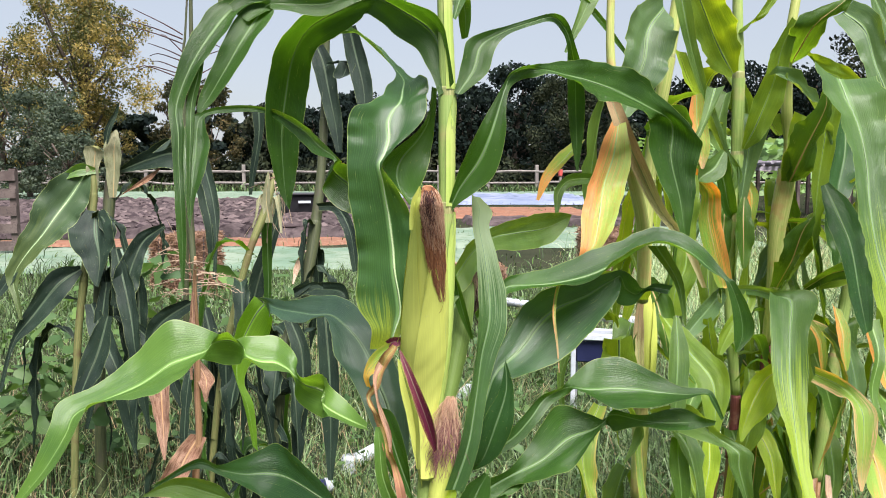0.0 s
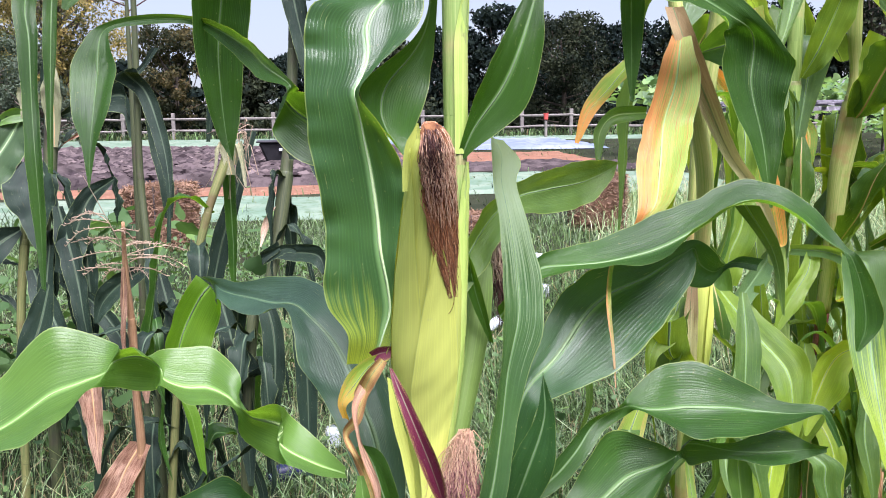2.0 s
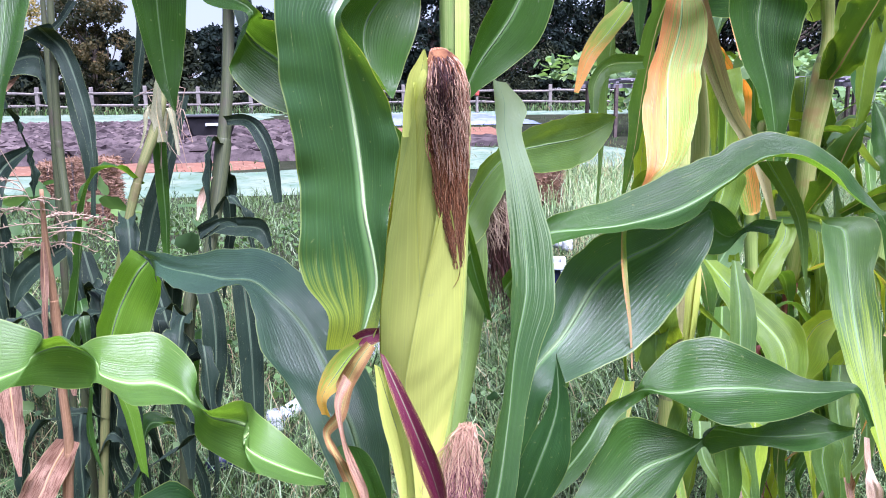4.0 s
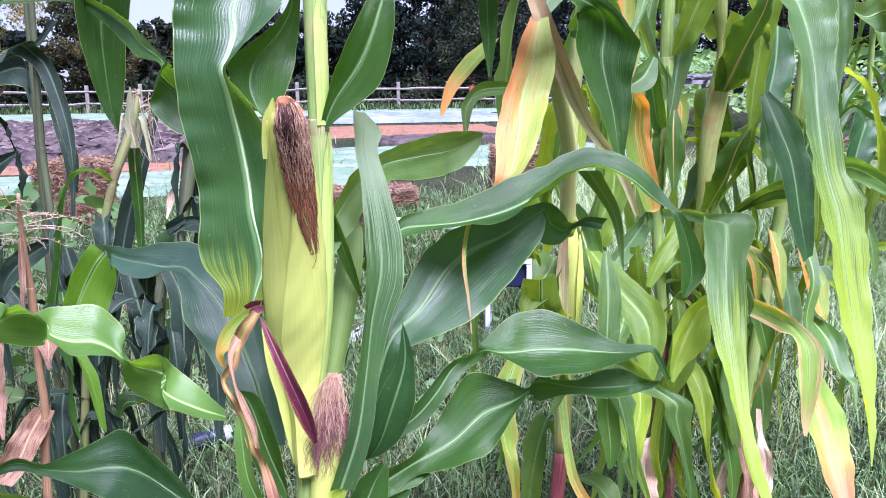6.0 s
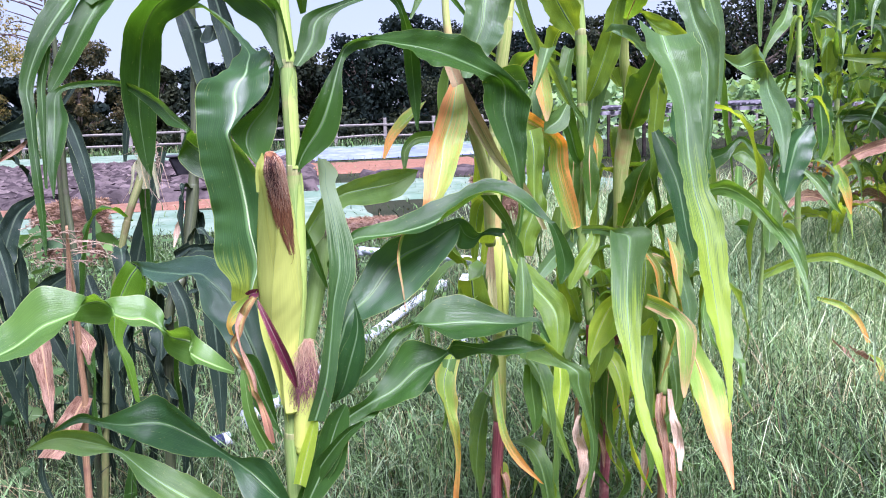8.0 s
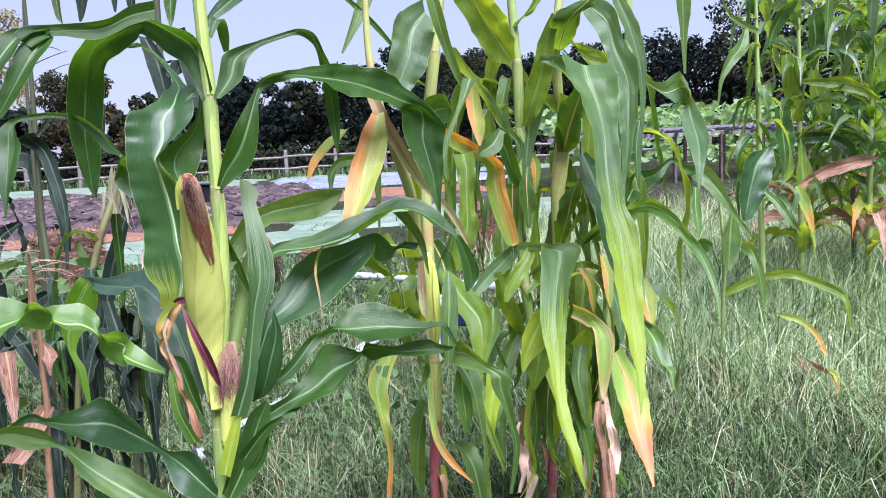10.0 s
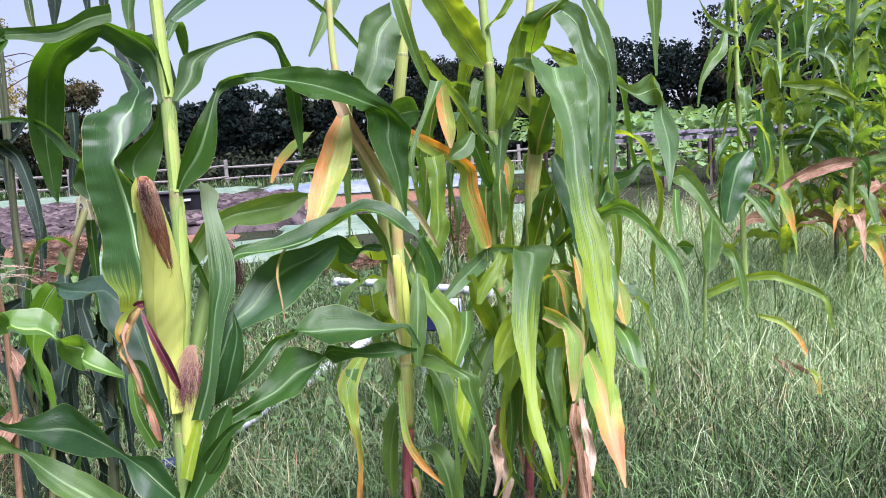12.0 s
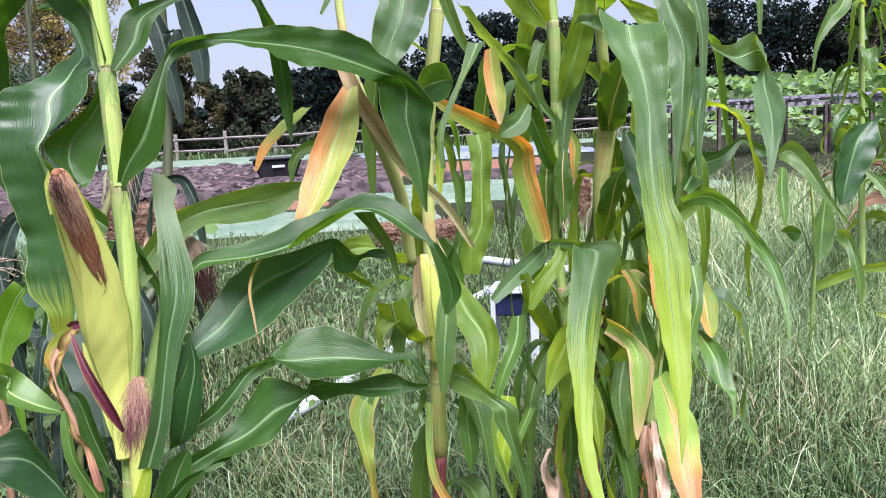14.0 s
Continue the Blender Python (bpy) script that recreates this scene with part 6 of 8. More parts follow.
def silk_bundle(top, base_dir, spread, length, count, radius, material, parent, bend, label, seed, curl=0.006):
    """Hairs that start round the ear's tip and hang along bend."""
    r = random.Random(seed)
    paths = []
    for _ in range(count):
        a = r.uniform(0, 6.28)
        q = spread * math.sqrt(r.random())
        p = np.array(top, float) + np.array([math.cos(a) * q, math.sin(a) * q * 0.7, r.uniform(-0.006, 0.004)])
        path, n = [p.copy()], r.randint(5, 7)
        reach = length * r.uniform(0.45, 1.0)
        drift = np.array([r.gauss(0, 1), r.gauss(0, 0.4), 0]) * 0.1
        for k in range(n):
            s = (k + 1) / n
            d = unit(np.array(base_dir, float)) * (1 - s) ** 2 * 0.5 + np.array(bend, float) * (0.4 + s) + drift * (1 - s * 0.9)
            p = p + unit(d) * reach / n + np.array([r.gauss(0, curl), r.gauss(0, curl * 0.4), r.gauss(0, curl * 0.4)])
            path.append(p.copy())
        paths.append(path)
    return part("silk", strands(paths, radius, material), parent, label)


def on_ear(z, ang, off):
    """A place on the skin of the big ear at height z, ang degrees round from its front."""
    zs = [a[2] for a in EAR]
    x, y, r = (np.interp(z, zs, [a[0] for a in EAR]), np.interp(z, zs, [a[1] for a in EAR]), np.interp(z, zs, EAR_R))
    return np.array([x + math.sin(radians(ang)) * (r + off), y - math.cos(radians(ang)) * (r + off), z])


def silk_fan(z):
    return max(0.06, min(1.0, (z - 0.943) / 0.10)) ** 0.75


def silk_mid(z):
    return 22 + 20 * (1 - silk_fan(z))


def silk_strand(z0, z1, lay, off, jitter):
    """One dried hair from the crown of the big ear, over its shoulder and down the front."""
    ang = silk_mid(1.05) + lay * 1.25
    path = [on_ear(1.058, ang, -0.0055) + (0, 0, 0.0065), on_ear(1.058, ang + rnd.gauss(0, 8), -0.001) + (0, 0, 0.004)] if z0 > 1.045 else []
    for i in range(7):
        z = z0 + (z1 - z0) * i / 6
        path.append(on_ear(z, silk_mid(z) + lay * silk_fan(z) + rnd.gauss(0, jitter) * (0.4 + 0.6 * silk_fan(z)), off + rnd.uniform(0, 0.002)))
    return path


paths = []
for k in range(900):
    z0 = rnd.uniform(0.99, 1.056)
    z1 = z0 - rnd.uniform(0.03, 0.075) if k % 3 else rnd.uniform(0.945, 0.968)
    paths.append(silk_strand(z0, max(z1, 0.943), rnd.uniform(-44, 44), 0.0030, 6.0))
paths.append([on_ear(0.965, 40, 0.003), on_ear(0.952, 42, 0.004), on_ear(0.940, 42, 0.005), on_ear(0.932, 36, 0.004), on_ear(0.926, 20, 0.003), on_ear(0.925, 8, 0.003)])
part("silk", strands(paths, 0.00028, SILK_BROWN), ear, "matted brown dried silk")
mat_v, mat_u = [], []
for i in range(17):
    z = 1.058 - 0.110 * max(0, i - 2) / 14
    dip, rise = ((-0.006, 0.006), (-0.0015, 0.004), (0.0, 0.0))[min(i, 2)]
    for j in range(9):
        q = j / 8 * 2 - 1
        wide = 44 * silk_fan(z) * (1.3 if i < 3 else 1.0)
        mat_v.append(on_ear(z, silk_mid(z) + q * wide, dip + 0.0014 + 0.0018 * (1 - q * q) + rnd.uniform(-0.0005, 0.0005)) + (0, 0, rise))
        mat_u.append(((q + 1) / 2, i / 16))
part("silk_mat", mesh_of("silk_mat", mat_v, [(i * 9 + j, i * 9 + j + 1, (i + 1) * 9 + j + 1, (i + 1) * 9 + j) for i in range(16) for j in range(8)], SILK_MAT, mat_u), ear, "dense brown silk mat")
paths = [silk_strand(rnd.uniform(1.035, 1.057), rnd.uniform(0.995, 1.03), rnd.uniform(-44, 44), 0.0042, 3.0) for k in range(130)]
part("silk", strands(paths, 0.00022, SILK_PINK), ear, "bleached tan silk over the crown")
paths = [silk_strand(rnd.uniform(1.045, 1.057), rnd.uniform(1.01, 1.035), rnd.uniform(-40, 10), 0.0046, 4.0) for k in range(50)]
part("silk", strands(paths, 0.00026, SILK_DARK), ear, "darkened silk at the crown")
blade(ear, "husk", 0.2, [(-0.0262, 0.7905, 1.020, 0.016, -32, 0), (-0.0262, 0.7865, 1.036, 0.015, -32, 0), (-0.0252, 0.7825, 1.050, 0.012, -32, 0), (-0.0235, 0.781, 1.058, 0.006, -28, 0), (-0.0228, 0.780, 1.0635, 0.001, -20, 0)])
blade(ear, "husk", 0.2, [(-0.0080, 0.790, 1.035, 0.010, 20, 0), (-0.0095, 0.792, 1.048, 0.010, 10, 0), (-0.0105, 0.791, 1.056, 0.007, 10, 0), (-0.0110, 0.789, 1.063, 0.001, 0, 0)])

# overlapping leaf sheaths round the stalk, open along the front
STALK_AXIS = [(-0.018, 0.877, 0.735), (-0.010, 0.877, 0.81), (-0.001, 0.877, 0.876), (0.0025, 0.877, 0.931), (0.0035, 0.877, 1.0), (0.004, 0.877, 1.034)]
for axis, girth in ((STALK_AXIS, [0.0106, 0.0093, 0.0089, 0.0087, 0.0085, 0.0085]), ([(0.004, 0.877, 1.04), (0.004, 0.877, 1.11), (0.0045, 0.878, 1.16)], [0.0085, 0.0087, 0.0085]), ([(0.0045, 0.878, 1.166), (0.002, 0.879, 1.235), (0.0, 0.88, 1.325), (-0.003, 0.884, 1.5)], [0.0085, 0.0079, 0.0076, 0.0066])):
    v, f, u = husk_shell(axis, girth, -2.55, 2.1, 0.0005, 0.0, 1.0)
    part("leaf_sheath", mesh_of("leaf_sheath", v, f, SHEATH_YELLOW, u), p1, "bright yellow-green leaf sheath")

# the shank leaf with its purple edge, and the shoot below the ear
shoot = corn_ear(p1, [(-0.010, 0.868, 0.68), (-0.004, 0.865, 0.72), (0.003, 0.863, 0.77), (0.008, 0.862, 0.815)], [0.007, 0.010, 0.010, 0.007], [(-1.4, 2.8, 0.0006, 0.1, 0.9)], 2, "small young ear hidden in pink silk")
silk_bundle((0.009, 0.856, 0.828), (0, 0, 1), 0.006, 0.058, 260, 0.0003, SILK_PINK, shoot, (-0.12, -0.05, -1.0), "pale cream and pink silk", 11, 0.0022)
silk_bundle((0.006, 0.857, 0.806), (0, 0, -1), 0.009, 0.068, 380, 0.00032, SILK_WINE, shoot, (-0.14, -0.03, -1.0), "wine-brown tangled silk ends", 15, 0.0032)
back_ear = corn_ear(p1, [(-0.008, 0.882, 0.765), (0.004, 0.90, 0.81), (0.017, 0.93, 0.865), (0.027, 0.958, 0.915), (0.036, 0.98, 0.952)], [0.003, 0.0065, 0.0095, 0.0105, 0.006], [(-1.4, 2.8, 0.0008, 0.1, 0.95)], 3, "green ear behind the stalk with darkened silk", LEAF["husk_shaded"])
silk_bundle((0.042, 0.978, 0.958), (0.5, -0.3, 0.5), 0.008, 0.085, 340, 0.0005, SILK_DARK, back_ear, (0.06, -0.03, -1.0), "dark rotted silk", 12, 0.003)
silk_bundle((0.041, 0.974, 0.966), (0.3, -0.3, 1), 0.008, 0.045, 200, 0.0004, TASSEL, back_ear, (0.08, -0.1, -1.0), "tan silk", 13, 0.003)
blades_p1(p1)

p2 = root("maize_plant", (0.32, 1.3, 0.0), "maize plant with yellowed and orange-edged leaves", "maize plant", "maize row")
stalk(p2, [(0.32, 1.3, -0.03), (0.32, 1.3, 0.376), (0.329, 1.3, 0.53)], [0.012, 0.011, 0.0115], STEM_RED, (), "purple-red lower stalk")
stalk(p2, [(0.329, 1.3, 0.53), (0.331, 1.3, 0.671), (0.331, 1.3, 0.809), (0.333, 1.305, 1.01), (0.344, 1.31, 1.13), (0.363, 1.31, 1.259), (0.384, 1.31, 1.417), (0.40, 1.31, 1.62)], [0.0125, 0.012, 0.0115, 0.011, 0.0115, 0.0105, 0.0095, 0.008], STEM_YELLOW, (0.66, 0.86, 1.06, 1.262), "yellow-green jointed stalk")
e2 = corn_ear(p2, [(0.331, 1.285, 0.70), (0.330, 1.278, 0.74), (0.325, 1.262, 0.81), (0.322, 1.252, 0.86), (0.322, 1.25, 0.885)], [0.008, 0.014, 0.017, 0.012, 0.006], [(-1.4, 2.6, 0.001, 0.05, 0.95), (-2.6, 1.6, 0.002, 0.02, 0.85)], 4, "pale ear of maize with a browned husk")
blade(e2, "sheath", 0.8, [(0.312, 1.238, 0.885, 0.006, 10, 0), (0.309, 1.240, 0.85, 0.014, 10, 0), (0.310, 1.243, 0.80, 0.018, 8, 0), (0.316, 1.252, 0.75, 0.014, 5, 0), (0.322, 1.262, 0.71, 0.006, 0, 0)])
stalk(p2, [(0.303, 1.2, 0.88), (0.295, 1.17, 0.985), (0.272, 1.14, 1.064), (0.246, 1.12, 1.142), (0.231, 1.12, 1.235), (0.23, 1.12, 1.36), (0.23, 1.125, 1.5)], [0.009, 0.0095, 0.009, 0.008, 0.006, 0.005, 0.004], STEM_YELLOW, (1.15,), "bent side stem", "side_stem")
blades_p2(p2)
hanging_blades(p2, [[(0.32, 1.3, 0.25), (0.322, 1.3, 0.32), (0.326, 1.3, 0.42)]], 4, ["dry", "yellow"], 83, (0.12, 0.22), (0.015, 0.03), (0.012, 0.03), 0.2)
# lighter kinds low down put the light between the stems into leaf colour
hanging_blades(p2, [[(0.331, 1.33, 0.4), (0.334, 1.34, 0.85), (0.35, 1.34, 1.2)]], 10, ["pale", "green", "chart", "lime"], 77, (0.15, 0.35), (0.025, 0.05), (0.03, 0.12), 0.45)

p3 = root("maize_plant", (0.572, 1.58, 0.0), "slender green maize plant with dry pink base sheaths", "maize plant", "maize row")
stalk(p3, [(0.572, 1.58, -0.03), (0.575, 1.58, 0.208), (0.585, 1.59, 0.347), (0.596, 1.6, 0.486)], [0.010, 0.0095, 0.0095, 0.0105], STEM_DRY, (), "dry pinkish base")
stalk(p3, [(0.596, 1.6, 0.486), (0.601, 1.6, 0.56), (0.601, 1.6, 0.62)], [0.0125, 0.011, 0.010], STEM_RED, (0.5,), "purple lower stalk")
stalk(p3, [(0.601, 1.6, 0.62), (0.592, 1.61, 0.736), (0.587, 1.62, 0.859), (0.595, 1.62, 0.981), (0.597, 1.63, 1.116), (0.594, 1.63, 1.275), (0.589, 1.63, 1.366), (0.585, 1.63, 1.469), (0.58, 1.63, 1.65)], [0.010, 0.0105, 0.0115, 0.012, 0.0125, 0.0115, 0.0105, 0.0095, 0.008], STEM, (0.735, 0.98, 1.112, 1.268), "pale green jointed stalk")
blades_p3(p3)
hanging_blades(p3, [[(0.575, 1.58, 0.28), (0.585, 1.59, 0.36), (0.596, 1.6, 0.48)]], 3, ["dry", "papery", "brownlf"], 81, (0.12, 0.28), (0.012, 0.026), (0.015, 0.045), 0.2)
hanging_blades(p3, [[(0.596, 1.63, 0.4), (0.59, 1.65, 0.85), (0.595, 1.66, 1.25)]], 14, ["tanrib", "green", "green", "lime", "pale", "grey"], 76, (0.15, 0.38), (0.03, 0.06), (0.04, 0.15), 0.45)
hanging_blades(p3, [[(0.596, 1.56, 0.45), (0.59, 1.57, 0.6), (0.592, 1.58, 0.75)]], 6, ["chart", "lime", "yellow"], 92, (0.12, 0.26), (0.02, 0.04), (0.04, 0.10), 0.45)

p4 = root("maize_plant", (0.651, 1.66, 0.0), PLANT_LABEL, "maize plant", "maize row")
stalk(p4, [(0.651, 1.66, -0.03), (0.651, 1.66, 0.178), (0.663, 1.66, 0.372), (0.672, 1.645, 0.55), (0.674, 1.63, 0.72)], [0.012, 0.012, 0.011, 0.0105, 0.011], STEM_RED, (0.3,), "purple-red base")
stalk(p4, [(0.674, 1.63, 0.72), (0.676, 1.62, 0.84), (0.681, 1.62, 0.963), (0.693, 1.62, 1.05), (0.697, 1.62, 1.124), (0.69, 1.62, 1.19), (0.686, 1.62, 1.283), (0.69, 1.62, 1.348), (0.705, 1.62, 1.476), (0.71, 1.62, 1.65)], [0.012, 0.013, 0.017, 0.017, 0.010, 0.011, 0.0105, 0.0095, 0.009, 0.008], STEM_YELLOW, (1.085, 1.27), "swollen pale stalk")
blades_p4(p4)
hanging_blades(p4, [[(0.672, 1.66, 0.4), (0.68, 1.66, 0.85), (0.7, 1.66, 1.25)]], 18, ["tanrib", "pale", "lime", "green", "grey", "green", "green"], 74, (0.2, 0.42), (0.03, 0.065), (0.04, 0.16), 0.45)
hanging_blades(p4, [[(0.665, 1.6, 0.42), (0.67, 1.59, 0.6), (0.674, 1.58, 0.75)]], 6, ["chart", "pale", "chart", "pinkedge"], 93, (0.12, 0.28), (0.02, 0.045), (0.05, 0.12), 0.45)

p5 = root("maize_plant", (0.756, 1.56, 0.0), "maize plant with long hanging grey-green leaves", "maize plant", "maize row")
stalk(p5, [(0.756, 1.56, -0.03), (0.756, 1.56, 0.196), (0.759, 1.57, 0.451)], [0.009, 0.009, 0.010], STEM_DRY, (), "dry papery base")
stalk(p5, [(0.759, 1.57, 0.451), (0.775, 1.58, 0.56), (0.808, 1.6, 0.749), (0.844, 1.62, 0.939), (0.854, 1.62, 1.102), (0.862, 1.62, 1.263), (0.866, 1.62, 1.472), (0.868, 1.62, 1.65)], [0.012, 0.012, 0.012, 0.012, 0.011, 0.010, 0.009, 0.008], STEM, (0.7, 0.95, 1.2), "green jointed stalk")
blades_p5(p5)
hanging_blades(p5, [[(0.756, 1.56, 0.28), (0.758, 1.57, 0.36), (0.762, 1.57, 0.46)]], 3, ["dry", "papery", "pink"], 82, (0.12, 0.28), (0.012, 0.026), (0.015, 0.045), 0.2)
hanging_blades(p5, [[(0.775, 1.62, 0.4), (0.83, 1.66, 0.85), (0.86, 1.66, 1.25)]], 16, ["lime", "green", "green", "pale", "grey", "dark"], 75, (0.2, 0.42), (0.03, 0.065), (0.04, 0.16), 0.45)

p6 = root("maize_plant", (1.72, 2.85, 0.0), "stunted young maize plant with drooping pale leaves", "maize plant", "maize row")
stalk(p6, [(1.70, 2.85, -0.03), (1.70, 2.85, 0.3), (1.69, 2.82, 0.6), (1.66, 2.8, 0.85)], [0.009, 0.008, 0.007, 0.004], STEM, (0.4,), "thin green stalk")
blades_p6(p6)

la = root("wilted_maize_plant", (-1.1, 2.33, 0.0), "dark wilted maize plant with broken-off tops", "maize plant", "wilted maize row")
stalk(la, [(-1.12, 2.32, -0.03), (-1.095, 2.34, 0.508), (-1.073, 2.36, 0.744), (-1.054, 2.38, 0.912), (-1.05, 2.4, 1.03), (-1.051, 2.42, 1.148)], [0.011, 0.011, 0.011, 0.012, 0.014, 0.0155], STEM_TORN, (0.75, 1.0), "broken pale stalk")
stalk(la, [(-1.06, 2.38, -0.03), (-1.045, 2.4, 0.704), (-1.025, 2.42, 0.875), (-1.014, 2.44, 1.029), (-1.0, 2.45, 1.13)], [0.016, 0.017, 0.017, 0.018, 0.019], STEM_DARK, (0.9,), "broken darker stalk")
blade(la, "bleached", 0.6, [(-0.998, 2.43, 1.08, 0.03, 0, 0), (-1.0, 2.43, 1.14, 0.05, 0, 0), (-0.996, 2.44, 1.18, 0.03, 0, 0), (-0.994, 2.45, 1.2, 0.006, 0, 0)])
blade(la, "wilt", 0.3, [(-1.02, 2.43, 1.15, 0.012, 0, 0), (-1.01, 2.43, 1.2, 0.02, 20, 0), (-0.99, 2.44, 1.25, 0.014, 40, 0), (-0.98, 2.44, 1.28, 0.003, 40, 0)])
blades_la(la)
hanging_blades(la, [[(-1.12, 2.32, 0.2), (-1.073, 2.36, 0.744), (-1.05, 2.4, 1.0)], [(-1.06, 2.38, 0.2), (-1.025, 2.42, 0.875), (-1.0, 2.45, 1.0)]], 9, ["wilt"], 71)

lb = root("wilted_maize_plant", (-0.63, 2.0, 0.0), "thin dark wilted maize plant hung with collapsed leaves", "maize plant", "wilted maize row")
stalk(lb, [(-0.63, 2.0, -0.03), (-0.637, 2.02, 0.628), (-0.638, 2.03, 0.799), (-0.649, 2.05, 0.942), (-0.641, 2.05, 1.164), (-0.636, 2.05, 1.31), (-0.63, 2.05, 1.6)], [0.009, 0.008, 0.008, 0.0075, 0.007, 0.006, 0.004], STEM_DARK, (0.62, 0.94), "dull green thin stalk")
blades_lb(lb)
hanging_blades(lb, [[(-0.63, 2.0, 0.2), (-0.637, 2.02, 0.628), (-0.64, 2.05, 0.8)]], 8, ["wilt", "wilt", "dark"], 72)

lc = root("wilted_maize_plant", (-0.42, 1.86, 0.0), "wilted maize plant with snapped leaning stalks", "maize plant", "wilted maize row")
stalk(lc, [(-0.6, 1.87, -0.03), (-0.551, 1.9, 0.503), (-0.516, 1.92, 0.71), (-0.475, 1.94, 0.874), (-0.438, 1.97, 0.983), (-0.42, 2.0, 1.07)], [0.010, 0.0085, 0.0080, 0.0085, 0.0110, 0.005], STEM_TORN, (0.7, 0.87), "snapped yellow-green stalk")
stalk(lc, [(-0.42, 1.82, -0.03), (-0.38, 1.85, 0.615), (-0.347, 1.9, 0.727), (-0.322, 1.95, 0.887), (-0.305, 1.98, 1.038), (-0.294, 2.0, 1.219), (-0.286, 2.0, 1.411), (-0.28, 2.0, 1.65)], [0.013, 0.012, 0.0115, 0.0145, 0.012, 0.010, 0.009, 0.008], STEM_DARK, (0.73, 0.95, 1.2), "leaning dull stalk")
wisps = []
for k in range(26):
    b = np.array([-0.42 + rnd.gauss(0, 0.012), 1.99, 1.04 + rnd.uniform(-0.06, 0.03)])
    wisps.append([b, b + (rnd.gauss(0, 0.02), rnd.gauss(0, 0.01), 0.005), b + (rnd.gauss(0, 0.03), rnd.gauss(0, 0.01), -rnd.uniform(0.01, 0.1))])
part("torn_fibre", strands(wisps, 0.0012, TASSEL, "torn_fibre"), lc, "pale torn stalk fibre")
blades_lc(lc)
blade(lc, "papery", 1.2, [(-0.333, 1.92, 0.885, 0.006, 20, 10), (-0.345, 1.915, 0.868, 0.022, 30, 30), (-0.352, 1.91, 0.840, 0.015, -20, 0), (-0.362, 1.905, 0.805, 0.003, 0, 0)])
hanging_blades(lc, [[(-0.6, 1.87, 0.2), (-0.516, 1.92, 0.71), (-0.44, 1.97, 0.95)], [(-0.42, 1.82, 0.2), (-0.347, 1.9, 0.727), (-0.31, 1.98, 0.95)]], 12, ["wilt", "wilt", "wilt", "dark"], 73)
hanging_blades(lc, [[(-0.57, 1.88, 0.2), (-0.535, 1.91, 0.6), (-0.52, 1.92, 0.7)], [(-0.41, 1.83, 0.2), (-0.38, 1.85, 0.6), (-0.36, 1.88, 0.7)]], 9, ["wilt"], 91, (0.2, 0.45), (0.02, 0.045), (0.04, 0.14), 0.35)

ld = root("dead_maize_plant", (-0.44, 1.35, 0.0), "dead brown maize stalk with a withered tassel", "maize plant", "wilted maize row")
stalk(ld, [(-0.45, 1.36, -0.03), (-0.436, 1.35, 0.487), (-0.422, 1.34, 0.613), (-0.419, 1.33, 0.696), (-0.414, 1.32, 0.796), (-0.409, 1.30, 0.876), (-0.40, 1.28, 0.94)], [0.0070, 0.0062, 0.0058, 0.0052, 0.0048, 0.0036, 0.002], STEM_DRY, (0.6, 0.8), "dry tan stalk")
blade(ld, "brownlf", 1.2, [(-0.41, 1.295, 0.88, 0.004, 0, 0), (-0.414, 1.30, 0.84, 0.009, 25, 10), (-0.418, 1.30, 0.79, 0.010, -30, -12), (-0.42, 1.305, 0.73, 0.004, 0, 0)])
spine = glide(np.array([(-0.405, 1.31, 0.86), (-0.412, 1.30, 0.905), (-0.422, 1.28, 0.95), (-0.436, 1.26, 1.0)]), 8)
sprays, grains = [list(spine[::4])], []
for k in range(22):
    b = spine[rnd.randrange(2, 17)]
    side = -1 if k % 2 else 1
    ln, lift, back = rnd.uniform(0.035, 0.08), rnd.uniform(-0.1, 0.5), rnd.gauss(0, 0.5)
    d = unit(np.array([side, back, lift]))
    arc = [b, b + d * ln * 0.35, b + d * ln * 0.7 - np.array([0, 0, 0.004]), b + d * ln - np.array([0, 0, rnd.uniform(0.008, 0.022)])]
    sprays.append(arc)
    for q in glide(np.array(arc), 5)[3:]:
        g = unit(d + np.array([rnd.gauss(0, 0.5), rnd.gauss(0, 0.5), rnd.gauss(0, 0.7)])) * 0.0045
        grains.append([q, q + g * 0.5, q + g])
part("tassel", strands(sprays + grains, 0.0008, TASSEL, "tassel"), ld, "withered tan tassel")
blades_ld(ld)

le = root("wilted_maize_plant", (-0.7, 2.2, 0.0), "dark bare maize stalk ending in a spidery tassel", "maize plant", "wilted maize row")
stalk(le, [(-0.74, 2.2, -0.03), (-0.72, 2.2, 0.6), (-0.71, 2.2, 1.0), (-0.703, 2.2, 1.37), (-0.696, 2.2, 1.444), (-0.679, 2.2, 1.65)], [0.009, 0.008, 0.007, 0.004, 0.003, 0.0025], STEM_DARK, (0.6,), "dark thin stalk")
sprays = []
for k in range(12):
    b = np.array([-0.703, 2.2, 1.31 + k * 0.012])
    sgn = -1 if k % 4 else 1
    ln, up = rnd.uniform(0.09, 0.2), rnd.uniform(0.15, 1.1)
    d = unit(np.array([sgn, rnd.gauss(0, 0.3), up]))
    sprays.append([b, b + d * ln * 0.4, b + d * ln * 0.75 - (0, 0, ln * 0.03), b + d * ln - (0, 0, ln * rnd.uniform(0.05, 0.22))])
part("tassel", strands(sprays, 0.0022, SILK_DARK, "tassel"), le, "dark spidery tassel")


